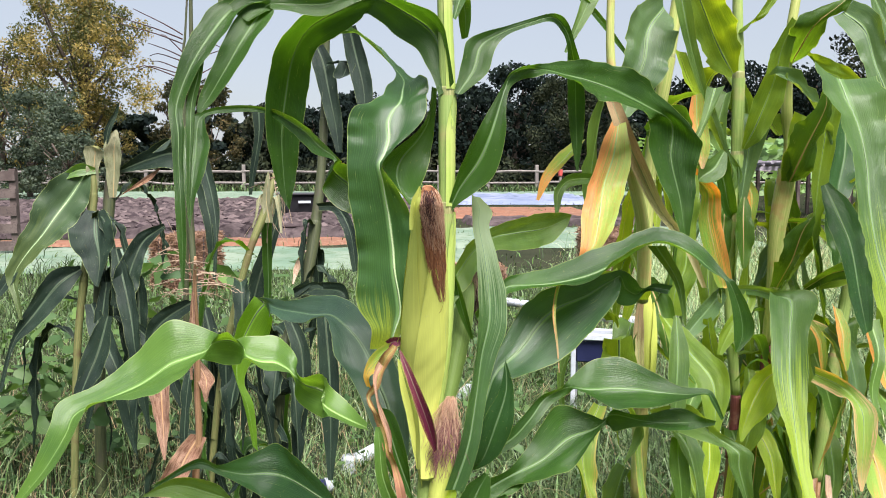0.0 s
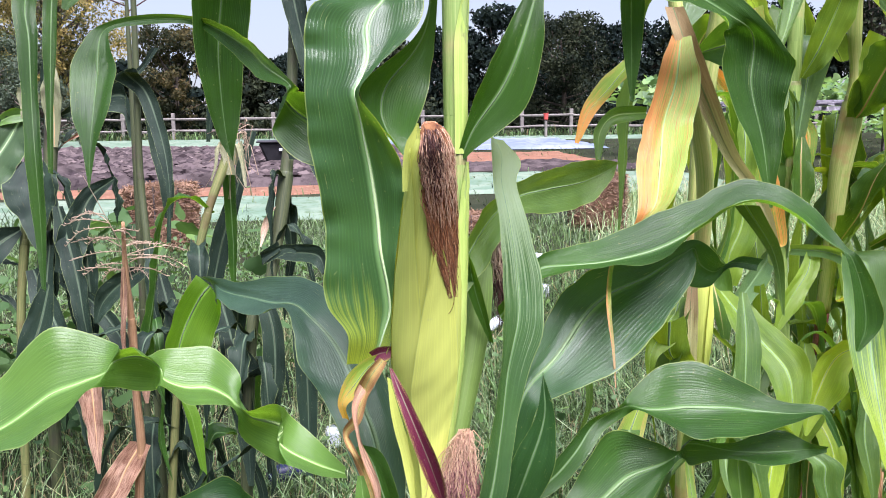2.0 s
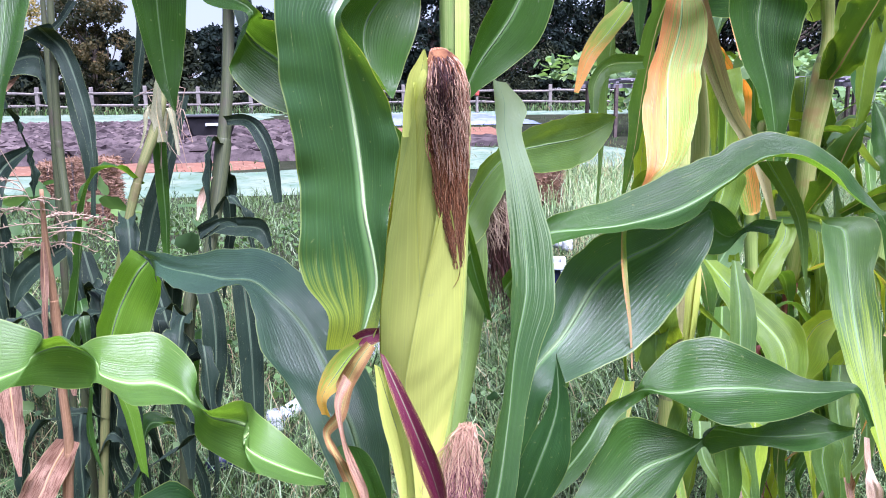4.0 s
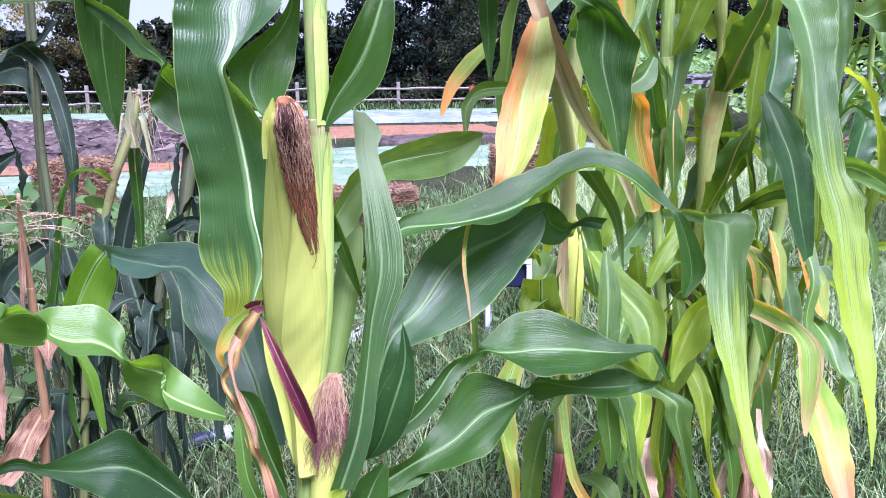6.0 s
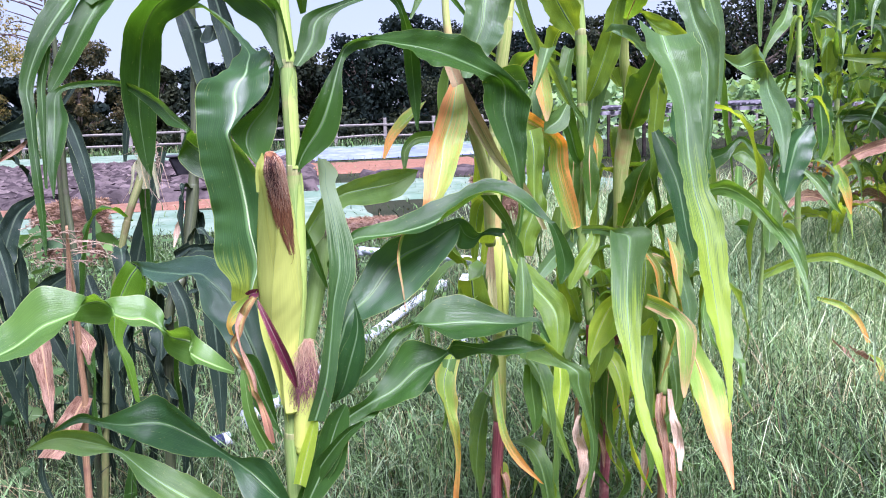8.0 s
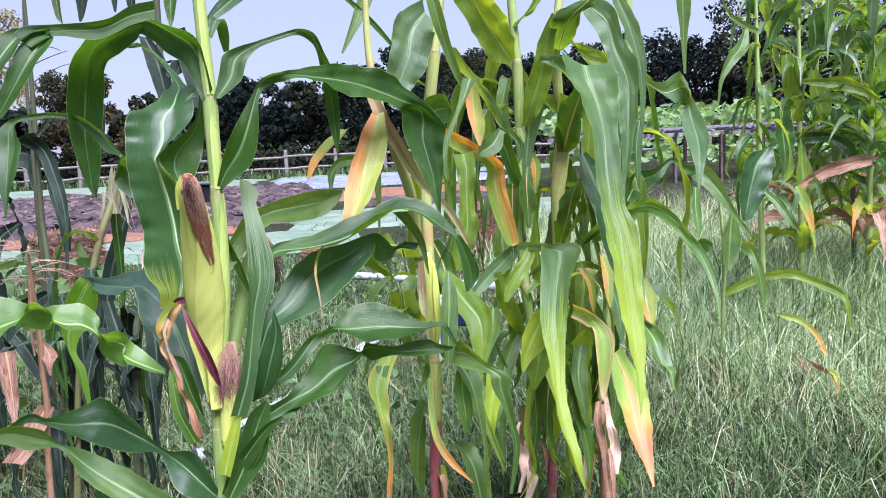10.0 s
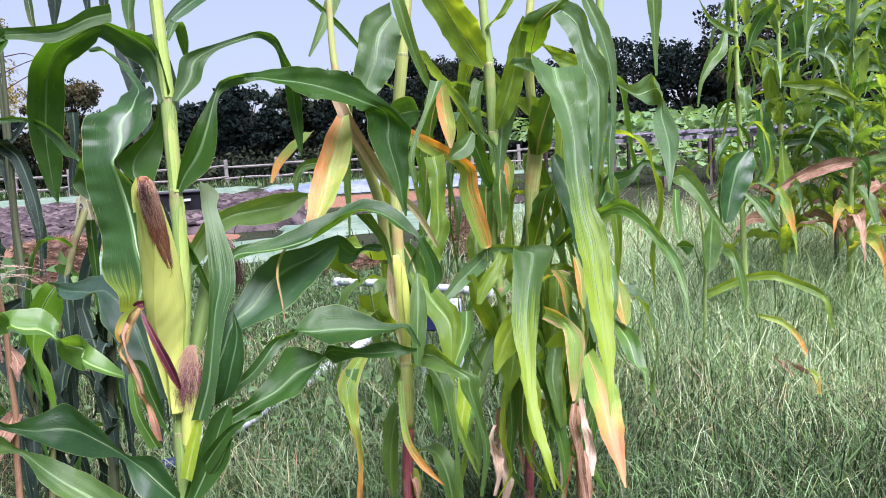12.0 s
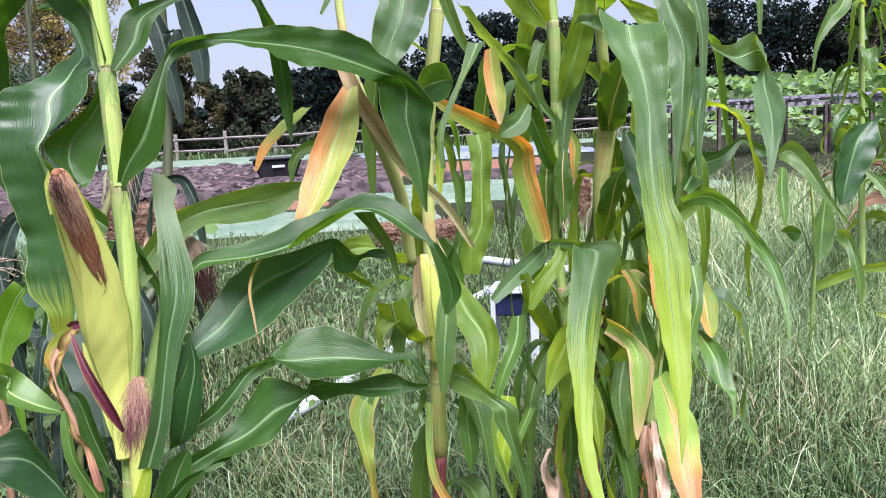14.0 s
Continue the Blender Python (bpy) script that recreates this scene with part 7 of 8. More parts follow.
# ---- the tall row further off ----
def row_plant(x, y, height, seed, leafy=True):
    r = random.Random(seed)
    plant = root("maize_plant", (x, y, 0.0), "full-grown maize plant in a dense row", "maize plant", "far maize row")
    lean = (r.gauss(0, 0.05), r.gauss(0, 0.05)) if leafy else (-0.05, 0.0)
    pts = [(x + lean[0] * k / 5, y + lean[1] * k / 5, -0.05 + (height + 0.05) * k / 5) for k in range(6)]
    stalk(plant, pts, [0.015, 0.014, 0.013, 0.012, 0.010, 0.007], STEM if r.random() < 0.6 else STEM_DARK, (0.6, 0.95, 1.3))
    count = int(height * 21) if leafy else 0
    for k in range(count):
        z = 0.45 + (height - 0.5) * k / (count - 1)
        s = z / height
        a = math.pi * k + r.gauss(0, 0.9) + seed
        ln = r.uniform(0.3, 0.62) * (1.1 - 0.3 * s)
        w = r.uniform(0.04, 0.08) * (1.1 - 0.3 * s)
        if s < 0.42:
            kind = r.choice(["yellow", "brownlf", "brownlf", "green", "pale", "grey", "chart"])
        else:
            kind = r.choice(["dark", "pale", "grey", "grey", "green", "blue", "silver", "pale"])
        bx, by = x + lean[0] * s, y + lean[1] * s
        hx, hy = math.cos(a), math.sin(a)
        pitch, last = r.uniform(0.5, 1.25), r.uniform(-1.6, -0.7)
        tilt, tw = r.gauss(0, 22), r.gauss(0, 60)
        rows, out, rise = [], 0.0, 0.0
        for i in range(9):
            q = i / 8
            wd = w * (0.4 + 2.4 * q) if q < 0.25 else w * max(0.05, 1.0 - ((q - 0.25) / 0.75) ** 1.5)
            rows.append((bx + hx * out, by + hy * out, z + rise, wd, math.degrees(a) + 90 + tw * q * q, tilt * (1 + q) + r.gauss(0, 8)))
            bow = pitch + (last - pitch) * min(1.0, (q * 1.25) ** 1.2)
            out, rise = out + ln / 8 * math.cos(bow), rise + ln / 8 * math.sin(bow)
        me, rib = blade_mesh(kind, 1.0, rows, 6, 4)
        leaf = part("leaf", me, plant, LEAF_LABEL.get(kind, ""))
        part("midrib", rib, leaf)
    if r.random() < 0.7:
        top = np.array([x + lean[0], y + lean[1], height])
        sp = [[top, top + (0, 0, 0.1), top + (r.gauss(0, 0.03), 0, 0.3)]]
        for k in range(10):
            a = r.uniform(0, 6.28)
            d = np.array([math.cos(a), math.sin(a), 0])
            b = top + (0, 0, 0.02 + 0.012 * k)
            sp.append([b, b + d * 0.05 + (0, 0, 0.08), b + d * 0.13 + (0, 0, 0.12), b + d * 0.2 + (0, 0, 0.08)])
        part("tassel", strands(sp, 0.004, TASSEL, "tassel"), plant, "tan branched tassel")
    return plant


ROW = [(2.08, 3.2, 1.75), (2.45, 3.5, 1.85), (2.7, 3.35, 1.75), (2.62, 3.75, 1.9), (2.98, 3.85, 1.9), (3.0, 3.45, 1.8), (3.3, 3.8, 1.85), (3.4, 4.3, 2.0), (3.75, 4.2, 1.9), (3.7, 4.8, 2.0), (4.1, 4.6, 1.9), (4.4, 5.1, 2.0), (4.3, 5.7, 2.1)]
for k, (x, y, height) in enumerate(ROW):
    first = row_plant(x, y, height, 40 + k, k > 0)
    if k == 0:
        blades_r1(first)
        hanging_blades(first, [[(2.07, 3.2, 0.7), (2.06, 3.2, 1.2), (2.04, 3.2, 1.7)]], 22, ["green", "dark", "grey", "pale"], 79, (0.1, 0.25), (0.03, 0.06), (0.04, 0.16), 0.7)


# ---- ground and garden beds ----
def sheet(name, x0, y0, x1, y1, nx, ny, height, material, label, category, kind, turn=0.0, z=0.0, edge=0.0):
    """An uneven patch of ground, sunk a little along its rim."""
    c, s = math.cos(radians(turn)), math.sin(radians(turn))
    mx, my = (x0 + x1) / 2, (y0 + y1) / 2
    verts = []
    for j in range(ny + 1):
        for i in range(nx + 1):
            a, b = x0 + (x1 - x0) * i / nx - mx, y0 + (y1 - y0) * j / ny - my
            px, py = mx + a * c - b * s, my + a * s + b * c
            rim = i in (0, nx) or j in (0, ny)
            wob = edge * noise.noise((px * 0.7, py * 0.7, 3.0)) if rim else 0.0
            h = height * (0.6 * noise.noise((px * 1.7, py * 1.7, 1.0)) + 0.4 * noise.noise((px * 5, py * 5, 2.0)))
            verts.append((px + wob, py + wob * 0.6, z + (-0.03 if rim else max(h + height * 0.5, 0.006))))
    w = nx + 1
    faces = [(j * w + i, j * w + i + 1, (j + 1) * w + i + 1, (j + 1) * w + i) for j in range(ny) for i in range(nx)]
    return tagged(new(name, mesh_of(name, verts, faces, material)), label, category, "", kind)


def ground_mesh():
    xs = np.concatenate([[-2500, -800, -300, -120], np.linspace(-50, 50, 51), [120, 300, 800, 2500]])
    ys = np.concatenate([[-2500, -600, -100], np.linspace(-20, 60, 61), [100, 200, 400, 900, 2500]])
    verts = []
    for y in ys:
        for x in xs:
            near = abs(x) < 45 and -18 < y < 58
            verts.append((x, y, -0.02 + (0.03 * noise.noise((x * 0.6, y * 0.6, 0)) if near else 0)))
    w = len(xs)
    faces = [(j * w + i, j * w + i + 1, (j + 1) * w + i + 1, (j + 1) * w + i) for j in range(len(ys) - 1) for i in range(w - 1)]
    return mesh_of("ground", verts, faces, GROUND)


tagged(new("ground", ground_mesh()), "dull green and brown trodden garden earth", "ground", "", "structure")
sheet("soil_bed", -12.5, 12.6, -0.6, 25.5, 90, 80, 0.24, SOIL, "bare dark tilled soil bed", "garden bed", "structure", 3, 0.01, 0.5)
sheet("soil_bed", 0.4, 15.6, 4.2, 17.4, 30, 14, 0.12, SOIL, "bare dark tilled soil bed", "garden bed", "structure", 3, 0.012, 0.3)
sheet("path", -14.0, 10.9, -1.4, 11.9, 60, 6, 0.04, CLAY, "reddish clay path edge", "path", "structure", 6, 0.012, 0.4)
sheet("path", -1.2, 17.9, 3.8, 22.5, 30, 24, 0.05, CLAY, "reddish clay path between beds", "path", "structure", 2, 0.008, 0.5)
sheet("path", -14.0, 26.2, 1.0, 28.4, 60, 8, 0.04, CLAY, "reddish clay path edge", "path", "structure", 2, 0.014, 0.5)
sheet("ground_cover", -14.0, 8.2, 0.3, 10.6, 60, 12, 0.05, MINT, "pale mint green ground cover strip", "ground cover", "structure", 5, 0.006, 0.35)
sheet("ground_cover", -0.8, 11.2, 4.6, 14.6, 40, 20, 0.05, MINT, "pale mint green ground cover strip", "ground cover", "structure", 4, 0.01, 0.35)
sheet("ground_cover", -30.0, 29.5, -3.5, 38.0, 60, 20, 0.08, MINT, "pale mint green mown strip", "ground cover", "structure", 1, 0.01, 0.6)
sheet("ground_cover", -3.0, 34.0, 14.0, 38.8, 40, 12, 0.06, MINT, "pale mint green mown strip", "ground cover", "structure", 1, 0.006, 0.6)
sheet("plastic_sheet", -2.4, 24.5, 5.4, 33.0, 40, 40, 0.12, SHEET, "crinkled pale blue plastic sheet on the ground", "plastic sheet", "", 2, 0.03, 0.4)


# ---- fence ----
def box(cx, cy, cz, sx, sy, sz, turn=0.0, taper=1.0, bev=0.0):
    bm = bmesh.new()
    bmesh.ops.create_cube(bm, size=1.0)
    for v in bm.verts:
        k = taper if v.co.z > 0 else 1.0
        v.co = Vector((v.co.x * sx * k, v.co.y * sy * k, v.co.z * sz))
    if bev:
        bmesh.ops.bevel(bm, geom=bm.edges[:], offset=bev, segments=1, affect="EDGES")
    bm.transform(Matrix.Translation((cx, cy, cz)) @ Matrix.Rotation(radians(turn), 4, "Z"))
    verts = [tuple(v.co) for v in bm.verts]
    faces = [tuple(v.index for v in f.verts) for f in bm.faces]
    bm.free()
    return verts, faces


def block(name, material, parent, *args, label="", **kw):
    v, f = box(*args, **kw)
    return part(name, mesh_of(name, v, f, material, None, False), parent, label)


fence = root("split_rail_fence", (0, 40.2, 0), "weathered grey split-rail fence along the field edge", "fence")
rf = random.Random(3)
for k in range(-14, 15):
    x = -0.2 + 2.45 * k
    block("post", WOOD, fence, x, 40.2, 0.62 + rf.uniform(-0.04, 0.04), 0.17, 0.17, 1.34, rf.uniform(-8, 8), bev=0.02)
    if k < 14:
        for z in (0.42, 0.98):
            v, f, u = tube([(x - 0.1, 40.14, z + rf.gauss(0, 0.03)), (x + 1.2, 40.16, z + rf.gauss(0, 0.03)), (x + 2.55, 40.14, z + rf.gauss(0, 0.03))], [0.05, 0.065, 0.05], 6, 3)
            part("rail", mesh_of("rail", v, f, WOOD, u, False), fence)


# ---- trees ----
def leaf_cloud(centres, count, size, seed, squash=0.8):
    """Many small tilted leaf sprays scattered over clumps; each an island of its own."""
    r = np.random.RandomState(seed)
    cs = np.array(centres)
    pick = r.randint(0, len(cs), count)
    d = unit(r.normal(size=(count, 3)))
    rad = cs[pick, 3:4] * (0.55 + 0.5 * r.rand(count, 1))
    pos = cs[pick, :3] + d * rad * np.array([1, 1, squash])
    n = unit(d + r.normal(size=(count, 3)) * 0.7)
    a = unit(np.cross(n, r.normal(size=(count, 3))))
    b = np.cross(n, a)
    s = size * (0.5 + r.rand(count, 1))
    quad = np.stack([pos - a * s, pos - b * s * 0.55 + a * s * 0.1, pos + a * s, pos + b * s * 0.55 - a * s * 0.1], 1).reshape(-1, 3)
    faces = [(4 * i, 4 * i + 1, 4 * i + 2, 4 * i + 3) for i in range(count)]
    return quad, faces


def tree(x, y, height, spread, material, seed, label, name="tree", low=0.15, count=2600, size=0.28, clumps=46, lump=1.0):
    r = random.Random(seed)
    t = root(name, (x, y, 0), label, "bush" if name == "bush" else "tree", "tree line")
    pieces = [tube([(x, y, -0.2), (x + r.gauss(0, 0.1), y, height * 0.3), (x + r.gauss(0, 0.3), y, height * 0.85)], [height * 0.028, height * 0.02, 0.03], 7, 4)]
    centres = []
    for k in range(clumps):
        a, q = r.uniform(0, 6.28), math.sqrt(r.random())
        z = height * (low + (0.93 - low) * r.random() ** 0.8)
        s = (z / height - low) / (1 - low)
        wide = spread * (0.55 + 0.9 * math.sin(math.pi * min(1, s * 0.8 + 0.15))) * 0.62
        c = (x + math.cos(a) * q * wide, y + math.sin(a) * q * wide, z)
        centres.append((*c, height * r.uniform(0.075, 0.14) * lump))
        if k % 4 == 0:
            zb = min(c[2] * 0.75, height * 0.7)
            pieces.append(tube([(x, y, zb * 0.8), ((x + c[0]) / 2, (y + c[1]) / 2, zb), c], [height * 0.011, height * 0.007, 0.02], 5, 3))
    v, f, u = join(pieces)
    part("trunk", mesh_of("trunk", v, f, BARK, u), t)
    v, f = leaf_cloud(centres, count, size, seed)
    part("crown", mesh_of("crown", v, f, material, None, False), t)
    return t


DARKT = "dark leafy tree in a distant tree line"
rt = random.Random(8)
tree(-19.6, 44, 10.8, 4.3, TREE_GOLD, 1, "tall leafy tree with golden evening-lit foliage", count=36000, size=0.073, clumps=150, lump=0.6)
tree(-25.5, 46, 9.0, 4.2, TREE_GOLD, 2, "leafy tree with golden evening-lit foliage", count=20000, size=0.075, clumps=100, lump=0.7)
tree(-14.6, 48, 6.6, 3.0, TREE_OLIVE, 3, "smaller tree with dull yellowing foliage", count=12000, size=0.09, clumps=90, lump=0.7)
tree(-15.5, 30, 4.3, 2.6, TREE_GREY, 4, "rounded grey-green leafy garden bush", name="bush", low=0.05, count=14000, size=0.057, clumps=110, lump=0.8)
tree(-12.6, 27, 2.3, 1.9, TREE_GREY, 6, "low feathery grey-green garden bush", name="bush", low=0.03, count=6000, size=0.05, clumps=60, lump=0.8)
HEIGHTS = [(-12.5, 5.9), (-9, 6.2), (-5.5, 6.8), (-2, 6.6), (1.5, 7.6), (5.2, 8.8), (8.6, 8.2), (12, 7.4), (15.5, 8.0), (19, 8.6), (22.5, 9.4), (26.5, 9.0), (30.5, 11.5), (35, 9.8), (39.5, 11.0), (44, 12.5), (49, 12.0)]
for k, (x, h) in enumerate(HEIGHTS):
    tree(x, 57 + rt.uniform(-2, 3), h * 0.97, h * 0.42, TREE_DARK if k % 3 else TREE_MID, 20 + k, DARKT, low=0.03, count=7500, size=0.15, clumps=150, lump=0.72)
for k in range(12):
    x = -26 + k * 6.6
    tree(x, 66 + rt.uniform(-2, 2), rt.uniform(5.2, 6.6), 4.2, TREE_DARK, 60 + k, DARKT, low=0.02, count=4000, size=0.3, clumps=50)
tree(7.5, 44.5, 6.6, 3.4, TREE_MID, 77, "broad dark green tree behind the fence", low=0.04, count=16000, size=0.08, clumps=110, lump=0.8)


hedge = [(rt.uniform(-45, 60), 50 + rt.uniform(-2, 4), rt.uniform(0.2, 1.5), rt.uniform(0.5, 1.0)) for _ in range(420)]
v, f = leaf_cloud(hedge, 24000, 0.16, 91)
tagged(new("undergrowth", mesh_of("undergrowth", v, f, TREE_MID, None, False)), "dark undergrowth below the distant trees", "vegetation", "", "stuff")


# ---- straw bales, boards, pipes and other garden things ----
def bale(x, y, z, turn, seed, size=(0.9, 0.46, 0.4)):
    b = root("straw_bale", (x, y, z), "weathered orange-brown straw bale on bare ground", "straw bale", "straw bales")
    v, f = box(x, y, z + size[2] / 2, size[0] * 0.95, size[1] * 0.92, size[2] * 0.95, turn, bev=0.04)
    part("core", mesh_of("core", v, f, STRAW, None, False), b)
    r = np.random.RandomState(seed)
    n = 5200
    p = (r.rand(n, 3) - 0.5)
    ax = r.randint(0, 3, n)
    p[np.arange(n), ax] = np.sign(p[np.arange(n), ax]) * 0.5
    p *= np.array(size)
    d = unit(r.normal(size=(n, 3)) * np.array([1.6, 0.8, 0.5]))
    ln = 0.015 + 0.035 * r.rand(n, 1)
    wv = unit(np.cross(d, r.normal(size=(n, 3)))) * 0.0022
    quad = np.stack([p - d * ln - wv, p - d * ln + wv, p + d * ln + wv, p + d * ln - wv], 1).reshape(-1, 3)
    c, s = math.cos(radians(turn)), math.sin(radians(turn))
    quad = quad @ np.array([[c, s, 0], [-s, c, 0], [0, 0, 1]]) + np.array([x, y, z + size[2] / 2])
    part("straw", mesh_of("straw", quad, [(4 * i, 4 * i + 1, 4 * i + 2, 4 * i + 3) for i in range(n)], STRAW, None, False), b)
    for k in (-0.25, 0.25):
        v, f = box(x + k * c * size[0], y + k * s * size[0], z + size[2] / 2, 0.012, size[1] * 1.01, size[2] * 1.01, turn)
        part("twine", mesh_of("twine", v, f, WOOD_DARK, None, False), b)
    return b


bale(-2.16, 6.95, 0.0, 8, 1, (0.38, 0.42, 0.52))
bale(-2.53, 7.3, 0.0, 14, 2, (0.24, 0.4, 0.46))
bale(0.15, 7.6, 0.0, 8, 4, (0.8, 0.4, 0.16))
bale(1.58, 7.75, 0.0, 85, 5, (0.5, 0.48, 0.5))


def pipe(points, label, radius=0.03):
    p = root("pvc_pipe", points[0], label, "pipe", "white pipes")
    v, f, u = tube(points, [radius] * len(points), 10, 4)
    part("tube", mesh_of("tube", v, f, PVC, u), p)
    for q in (points[0], points[-1]):
        v, f, u = tube([(q[0], q[1], q[2] - 0.035), (q[0], q[1], q[2]), (q[0], q[1], q[2] + 0.03)], [radius * 1.15] * 3, 10, 2)
        part("elbow_fitting", mesh_of("elbow_fitting", v, f, PVC, u), p)
    return p


pipe([(-0.34, 2.79, 0.02), (-0.2, 3.05, 0.02), (0.1, 3.62, 0.05), (0.44, 4.28, 0.09), (0.62, 4.6, 0.10)], "white plastic pipe lying across the grass", 0.026)
pipe([(0.17, 6.1, 0.10), (0.5, 5.85, 0.10), (0.96, 5.3, 0.11), (1.2, 5.05, 0.11)], "white plastic pipe lying across the grass", 0.03)
panel = root("blue_box", (0.66, 3.42, 0), "dark blue box in a white frame standing in the grass", "box")
block("panel", BLUE, panel, 0.66, 3.42, 0.30, 0.15, 0.10, 0.10, -14, bev=0.006, label="dark blue plastic panel")
for dx, dy, sx, sy in ((0, -0.06, 0.19, 0.02), (0, 0.06, 0.19, 0.02), (-0.085, 0, 0.02, 0.10), (0.085, 0, 0.02, 0.10)):
    c, s = math.cos(radians(-14)), math.sin(radians(-14))
    block("rim", PVC, panel, 0.66 + dx * c - dy * s, 3.42 + dx * s + dy * c, 0.365, sx, sy, 0.028, -14, bev=0.004, label="white rim")
    if not dx:
        for side in (-0.085, 0.085):
            block("corner_post", PVC, panel, 0.66 + side * c - dy * s, 3.42 + side * s + dy * c, 0.165, 0.02, 0.02, 0.37, -14, bev=0.003, label="white corner post")
jug = root("blue_container", (-0.42, 2.32, 0), "dark blue plastic container low in the grass", "container")
v, f, u = tube([(-0.46, 2.315, 0.105), (-0.42, 2.335, 0.11), (-0.36, 2.36, 0.115)], [0.022, 0.025, 0.022], 12, 4)
part("body", mesh_of("body", v, f, BLUE, u), jug)
v, f, u = tube([(-0.36, 2.36, 0.115), (-0.34, 2.368, 0.117)], [0.024, 0.022], 10, 3)
part("cap", mesh_of("cap", v, f, PVC, u), jug, "white cap")

pallet = root("wooden_pallet", (-5.9, 10.0, 0), "dark weathered pallet standing on edge", "pallet")
for k in range(5):
    block("slat", WOOD_DARK, pallet, -5.9, 10.0 - 0.06, 0.12 + k * 0.22, 1.1, 0.025, 0.12, 8)
for k in (-0.5, 0.0, 0.5):
    block("bearer", WOOD_DARK, pallet, -5.9 + k * 0.99, 10.0 + k * 0.14, 0.54, 0.08, 0.09, 1.1, 8)
tub = root("black_tub", (-2.9, 16.6, 0), "black plastic wheelbarrow tub standing beside the soil bed", "tub")
v, f = box(-2.9, 16.6, 0.36, 0.7, 0.5, 0.4, 10, 1.45, 0.04)
part("tub_body", mesh_of("tub_body", v, f, BLACK, None, False), tub)
block("rim", BLACK, tub, -2.9, 16.6, 0.575, 1.08, 0.8, 0.035, 10, bev=0.01)
block("label_bar", PVC, tub, -2.82, 16.26, 0.42, 0.25, 0.01, 0.05, 10, label="pale label")
for k in (-0.3, 0.3):
    block("foot", WOOD_DARK, tub, -2.9 + k, 16.65, 0.08, 0.06, 0.4, 0.18, 10)
bucket = root("red_bucket", (5.2, 35.5, 0.0), "small faded red bucket standing on a post stump", "bucket")
v, f, u = tube([(5.2, 35.5, -0.05), (5.2, 35.5, 0.4), (5.2, 35.5, 0.78)], [0.07, 0.065, 0.06], 8, 3)
part("stump", mesh_of("stump", v, f, WOOD, u), bucket, "grey post stump")
v, f, u = tube([(5.2, 35.5, 0.78), (5.2, 35.5, 0.92), (5.2, 35.5, 1.06)], [0.085, 0.10, 0.115], 14, 3)
part("pail", mesh_of("pail", v, f, RED, u), bucket)
v, f, u = tube([(5.2, 35.5, 1.05), (5.2, 35.5, 1.075)], [0.122, 0.122], 14, 2)
part("rim", mesh_of("rim", v, f, RED, u), bucket)
board = root("timber_board", (-1.6, 20.4, 0), "pale orange timber board across the soil", "board")
block("plank", CLAY, board, -1.6, 20.4, 0.14, 1.6, 0.25, 0.05, 8, bev=0.006)

# low slatted arbour with squash vines
arbour = root("vine_arbour", (8.7, 18.6, 0), "low grey slatted arbour carrying squash vines", "arbour")
ra = random.Random(9)
for x in (5.6, 6.7, 7.8, 8.9, 10.0, 11.1, 12.2):
    for y in (17.6, 19.6):
        block("post", WOOD_DARK, arbour, x + ra.uniform(-0.1, 0.1), y, 0.55, 0.07, 0.07, 1.15, ra.uniform(0, 20))
for y in (17.6, 18.6, 19.6):
    block("beam", WOOD_GREY, arbour, 8.9, y, 1.1, 7.2, 0.06, 0.09)
for k in range(46):
    block("slat", WOOD_GREY, arbour, 5.5 + k * 0.152, 18.6 + ra.uniform(-0.2, 0.2), 1.17 + ra.uniform(0, 0.05), 0.07, 2.7, 0.03, ra.gauss(0, 9))
for k in range(10):
    block("slat", WOOD_GREY, arbour, 8.9 + ra.uniform(-1.5, 1.5), 17.45 + ra.uniform(0, 1.4), 1.22 + ra.uniform(0, 0.06), ra.uniform(2.5, 4.5), 0.06, 0.035, ra.gauss(0, 3))


def broad_leaves(spots, size, seed, lobes=5):
    """Rounded, slightly cupped leaves on short tilts, one island each."""
    r = random.Random(seed)
    verts, faces = [], []
    for x, y, z in spots:
        s = size * r.uniform(0.55, 1.15)
        m = Matrix.Translation((x, y, z)) @ Euler((r.gauss(0, 0.5) - 0.25, r.gauss(0, 0.5), r.uniform(0, 6.28))).to_matrix().to_4x4()
        n = len(verts)
        verts.append(tuple(m @ Vector((0, 0, -0.12 * s))))
        k = 14
        for i in range(k):
            a = i / k * 6.283
            q = s * (0.8 + 0.2 * math.cos(a * lobes)) * (1.0 - 0.45 * max(0, math.cos(a)) ** 8)
            verts.append(tuple(m @ Vector((math.cos(a) * q, math.sin(a) * q, 0.06 * s * math.sin(a * 3)))))
        faces += [(n, n + 1 + i, n + 1 + (i + 1) % k) for i in range(k)]
    return verts, faces


spots = [(ra.uniform(4.8, 13.5), ra.uniform(18.0, 23.0), ra.uniform(1.3, 1.85)) for _ in range(900)]
v, f = broad_leaves(spots, 0.17, 4)
tagged(new("squash_vines", mesh_of("squash_vines", v, f, VINE)), "dense broad green squash leaves over the arbour", "vines", "", "stuff")
spots = [(ra.uniform(9, 30), ra.uniform(24, 34), ra.uniform(0.2, 1.5)) for _ in range(1500)]
v, f = broad_leaves(spots, 0.22, 5)
tagged(new("garden_greenery", mesh_of("garden_greenery", v, f, VINE)), "leafy green crop rows beyond the arbour", "vegetation", "", "stuff")


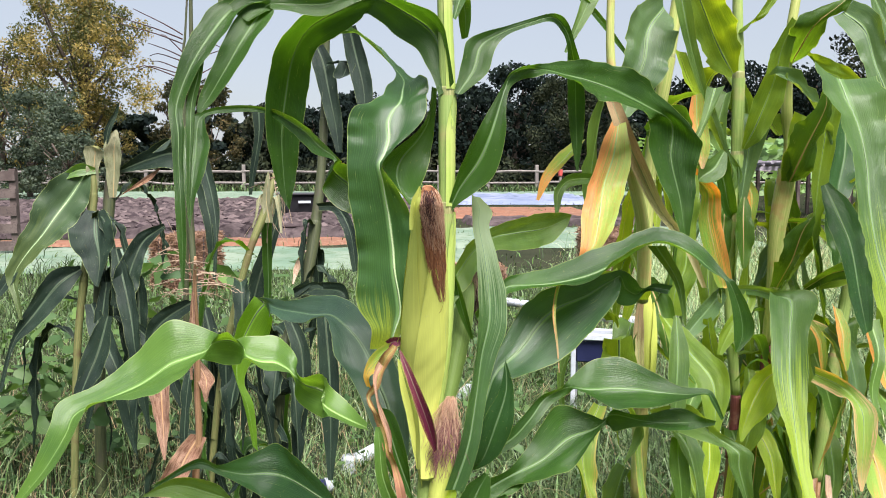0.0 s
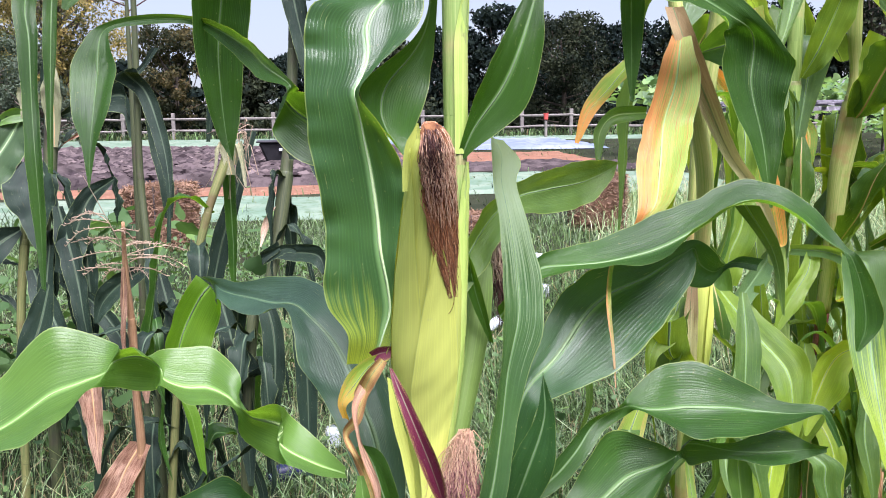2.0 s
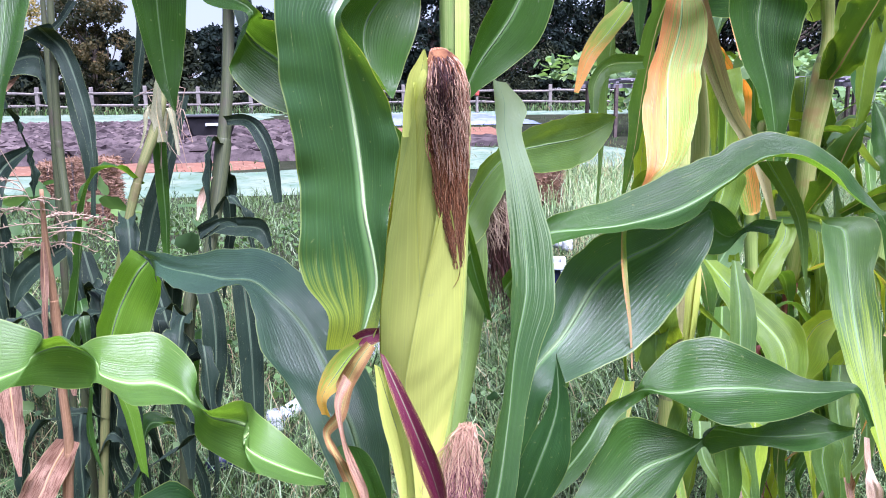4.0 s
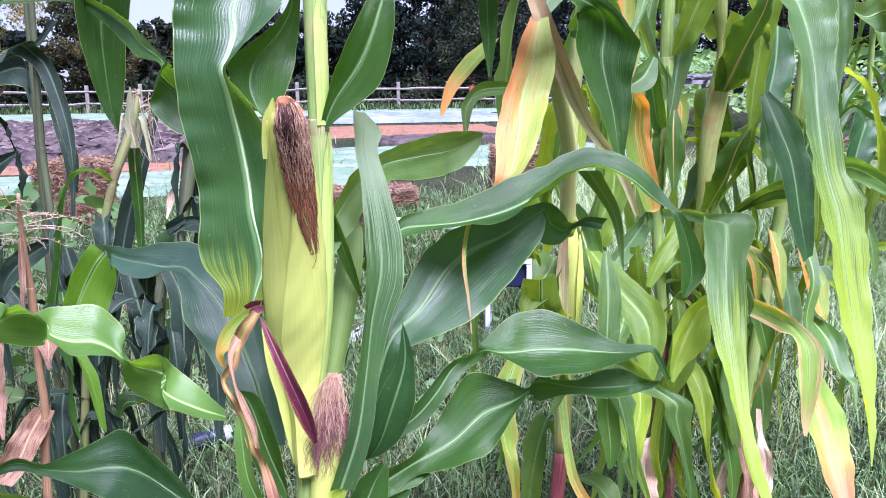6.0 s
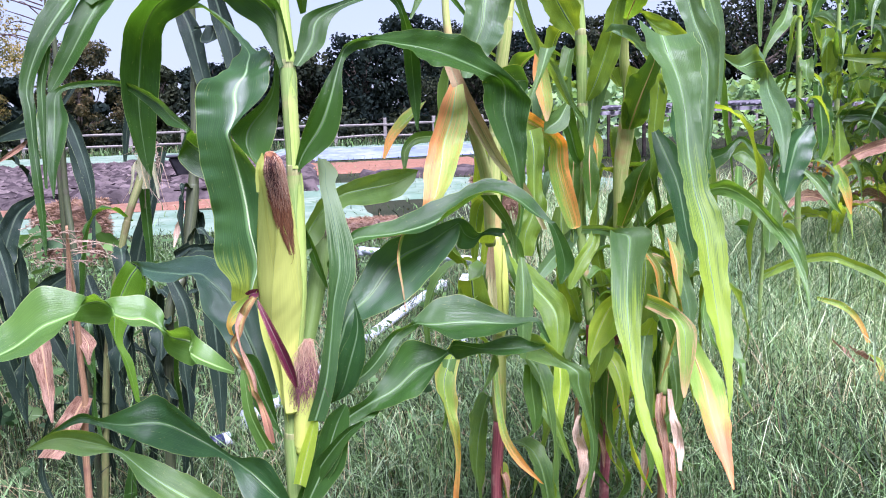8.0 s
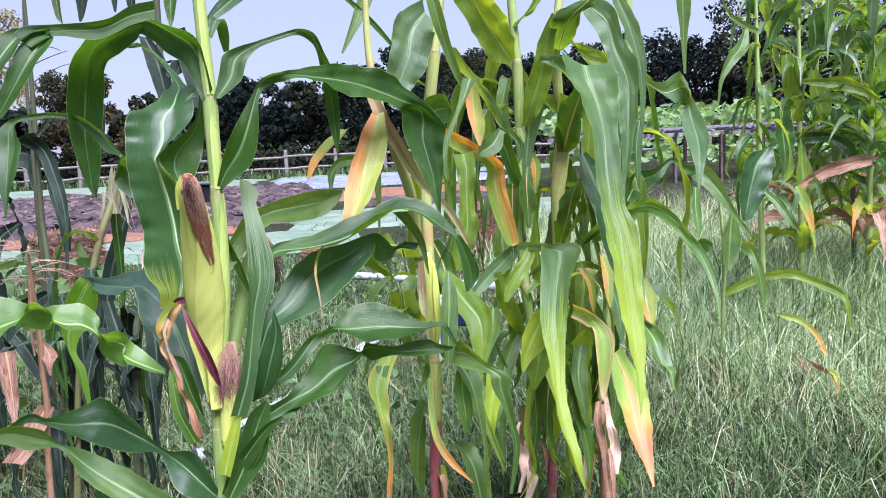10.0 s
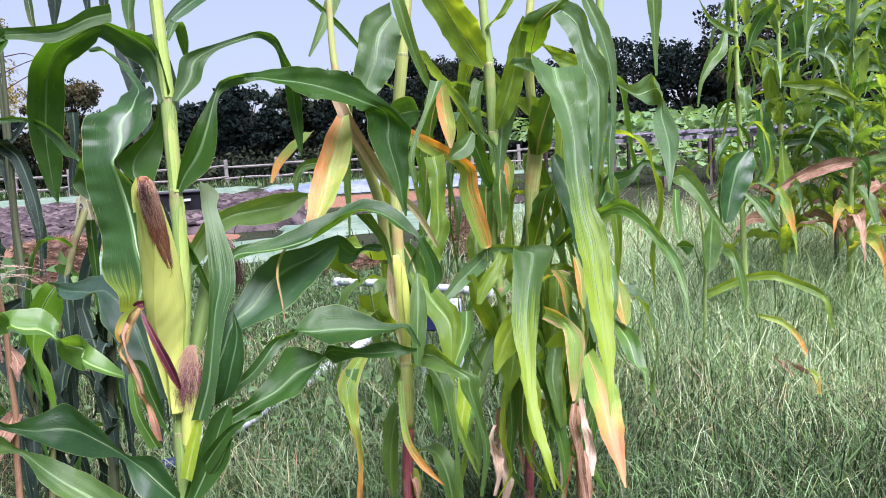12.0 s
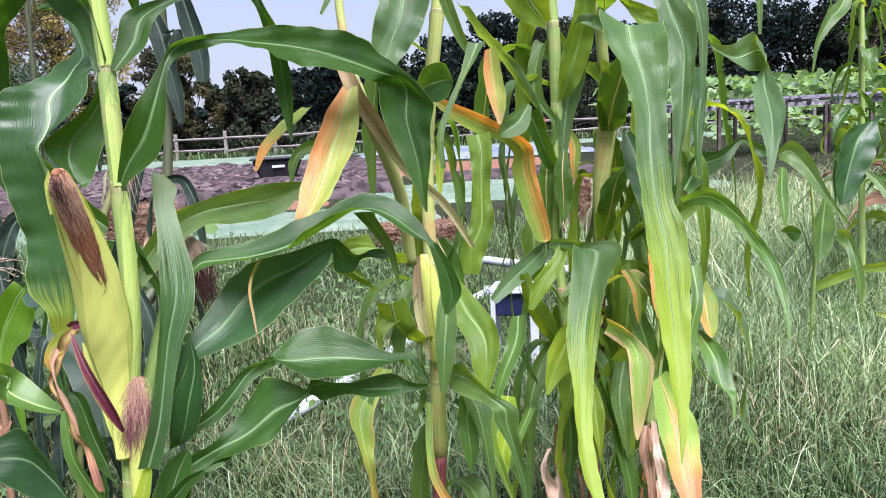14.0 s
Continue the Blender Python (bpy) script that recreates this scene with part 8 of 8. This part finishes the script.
def clods(x0, x1, y0, y1, count, seed):
    """Lumps of tilled earth, one island each."""
    r = random.Random(seed)
    verts, faces = [], []
    for _ in range(count):
        x, y, q = r.uniform(x0, x1), r.uniform(y0, y1), r.uniform(0.025, 0.11)
        n = len(verts)
        for dx, dy, dz in ((1, 0, 0), (0, 1, 0), (-1, 0, 0), (0, -1, 0), (0, 0, 0.7), (0, 0, -0.6)):
            verts.append((x + q * (dx + r.gauss(0, 0.25)) * 1.6, y + q * (dy + r.gauss(0, 0.25)), 0.14 + q * (dz + r.gauss(0, 0.15))))
        faces += [(n + k, n + (k + 1) % 4, n + 4) for k in range(4)] + [(n + (k + 1) % 4, n + k, n + 5) for k in range(4)]
    return verts, faces


v, f = clods(-12.0, -1.0, 13.0, 25.0, 3600, 31)
tagged(new("soil_clods", mesh_of("soil_clods", v, f, CLOD, None, False)), "loose dark clods on the tilled bed", "soil", "", "stuff")


# ---- grass and weeds ----
def grass(name, count, x0, x1, y0, y1, low, high, width, material, label, seed, clump=0.5):
    r = np.random.RandomState(seed)
    cx, cy = r.uniform(x0, x1, count // 14 + 1), r.uniform(y0, y1, count // 14 + 1)
    k = r.randint(0, len(cx), count)
    free = r.rand(count) > clump
    x = np.where(free, r.uniform(x0, x1, count), cx[k] + r.normal(0, 0.05, count))
    y = np.where(free, r.uniform(y0, y1, count), cy[k] + r.normal(0, 0.05, count))
    soft = np.random.RandomState(seed + 500)
    x, y = x + soft.normal(0, 0.16 + 0.02 * (x1 - x0), count), y + soft.normal(0, 0.1 + 0.02 * (y1 - y0), count)
    patch = 0.75 + 0.35 * np.sin(x * 2.3 + 1.1 * np.sin(y * 1.7)) * np.sin(y * 2.9 + np.sin(x * 3.1))
    h = (low + (high - low) * r.rand(count) ** 1.8) * patch
    a = r.uniform(0, 6.283, count)
    bend = h * r.uniform(0.1, 1.35, count)
    droop = np.where(r.rand(count) < 0.35, r.uniform(0.25, 0.8, count), r.uniform(0.8, 1.06, count))
    d = np.stack([np.cos(a), np.sin(a), np.zeros(count)], 1)
    twist = a + r.normal(0, 0.8, count)
    s = np.stack([-np.sin(twist), np.cos(twist), np.zeros(count)], 1) * (width * r.uniform(0.4, 1.6, count))[:, None]
    base = np.stack([x, y, np.full(count, -0.03)], 1)
    up = np.array([0, 0, 1.0])
    m1 = base + d * (bend * 0.17)[:, None] + up * (h * 0.58)[:, None]
    m2 = base + d * (bend * 0.58)[:, None] + up * (h * (0.55 + 0.38 * droop))[:, None]
    tip = base + d * bend[:, None] + up * (h * droop)[:, None]
    verts = np.stack([base - s, base + s, m1 - s * 0.9, m1 + s * 0.9, m2 - s * 0.6, m2 + s * 0.6, tip], 1).reshape(-1, 3)
    o = np.arange(count) * 7
    quads = np.concatenate([np.stack([o + 2 * q, o + 2 * q + 1, o + 2 * q + 3, o + 2 * q + 2], 1) for q in range(2)])
    tris = np.stack([o + 4, o + 5, o + 6], 1)
    me = bpy.data.meshes.new(name)
    me.vertices.add(len(verts))
    me.vertices.foreach_set("co", verts.ravel())
    loops = np.concatenate([quads.ravel(), tris.ravel()])
    me.loops.add(len(loops))
    me.loops.foreach_set("vertex_index", loops.astype(np.int32))
    me.polygons.add(len(quads) + len(tris))
    starts = np.concatenate([np.arange(len(quads)) * 4, len(quads) * 4 + np.arange(len(tris)) * 3])
    me.polygons.foreach_set("loop_start", starts.astype(np.int32))
    me.update(calc_edges=True)
    me.materials.append(material)
    tagged(new(name, me), label, "grass", "", "stuff")


GREEN, SHORT, PALE = "tall wispy uncut green grass", "short ragged grass round the maize", "pale seeding grass stems"
SILVER = "silvery seeding grass blades"
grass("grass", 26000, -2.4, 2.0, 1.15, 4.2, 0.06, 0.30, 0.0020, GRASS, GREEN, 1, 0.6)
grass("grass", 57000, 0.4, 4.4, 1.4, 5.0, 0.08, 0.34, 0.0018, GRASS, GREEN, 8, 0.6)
grass("low_grass", 35000, -4.0, 2.0, 3.8, 8.4, 0.03, 0.17, 0.0030, GRASS_LIGHT, "short sparse grass and seedlings", 9, 0.7)
grass("grass", 18000, 2.0, 9.0, 4.6, 10.0, 0.10, 0.5, 0.0032, GRASS_LIGHT, GREEN, 2, 0.5)
grass("dry_grass", 12000, 1.1, 5.0, 2.2, 6.0, 0.2, 0.48, 0.0010, GRASS_PALE, PALE, 3, 0.4)
grass("dry_grass", 8000, 2.0, 9.0, 5.0, 10.0, 0.15, 0.6, 0.0020, GRASS_PALE, PALE, 4, 0.3)
grass("dry_grass", 5000, -2.2, 0.6, 1.3, 4.4, 0.1, 0.36, 0.0010, GRASS_PALE, PALE, 5, 0.3)
grass("low_grass", 12000, -4.0, 4.5, -3.5, 1.3, 0.03, 0.12, 0.0022, GRASS, "short trodden grass", 10, 0.6)
grass("low_grass", 16000, -16, 22, 9.0, 30, 0.04, 0.18, 0.006, GRASS, "short grass between the beds", 6, 0.8)
grass("seedlings", 2600, -12.0, -0.8, 12.8, 25.0, 0.05, 0.26, 0.006, GRASS_LIGHT, "sparse seedlings on the tilled bed", 22, 0.8)
grass("grass", 9000, -28, 30, 37.0, 43, 0.15, 0.7, 0.02, GRASS, "long grass along the fence", 7, 0.7)
grass("seeding_grass", 9000, 1.0, 4.2, 1.6, 4.2, 0.12, 0.36, 0.0012, GRASS_BRIGHT, SILVER, 12, 0.5)
grass("seeding_grass", 9000, 1.5, 6.0, 3.6, 8.5, 0.25, 0.62, 0.0018, GRASS_BRIGHT, SILVER, 13, 0.6)
grass("seeding_grass", 1600, -2.0, 0.4, 1.3, 4.0, 0.1, 0.30, 0.0011, GRASS_BRIGHT, SILVER, 14, 0.5)
grass("seeding_grass", 7000, 1.5, 4.4, 2.5, 3.5, 0.2, 0.5, 0.0012, GRASS_BRIGHT, SILVER, 15, 0.5)
grass("tall_grass", 10000, 1.5, 4.6, 2.6, 4.8, 0.3, 0.72, 0.0020, GRASS_LIGHT, "tall uncut grass before the maize row", 16, 0.5)
grass("tall_grass", 10000, 1.5, 4.6, 2.6, 4.8, 0.3, 0.70, 0.0013, GRASS_BRIGHT, "tall silvery seeding grass", 17, 0.5)
grass("grass", 12000, -0.4, 1.4, 1.7, 3.6, 0.08, 0.30, 0.0018, GRASS_LIGHT, GREEN, 18, 0.5)
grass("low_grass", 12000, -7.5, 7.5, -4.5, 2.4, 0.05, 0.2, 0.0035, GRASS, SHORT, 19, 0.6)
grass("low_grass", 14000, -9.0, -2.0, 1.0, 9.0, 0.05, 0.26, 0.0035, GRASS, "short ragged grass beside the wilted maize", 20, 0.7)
rw = random.Random(21)
spots = [(rw.uniform(-2.6, 0.6), rw.uniform(2.2, 6.5), rw.uniform(0.03, 0.2)) for _ in range(3200)]
v, f = broad_leaves(spots, 0.019, 6, 3)
tagged(new("weeds", mesh_of("weeds", v, f, WEED)), "small broad-leaved weeds among the grass", "weeds", "", "stuff")
spots = [(-1.5 + rw.gauss(0, 0.2), 2.75 + rw.gauss(0, 0.15), rw.uniform(0.12, 0.42)) for _ in range(150)]
spots += [(-1.15 + rw.gauss(0, 0.3), 3.1 + rw.gauss(0, 0.25), rw.uniform(0.2, 0.75)) for _ in range(130)]
v, f = broad_leaves(spots, 0.05, 7, 3)
tagged(new("weeds", mesh_of("weeds", v, f, WEED)), "bright green broad-leaved weed patch", "weeds", "", "stuff")
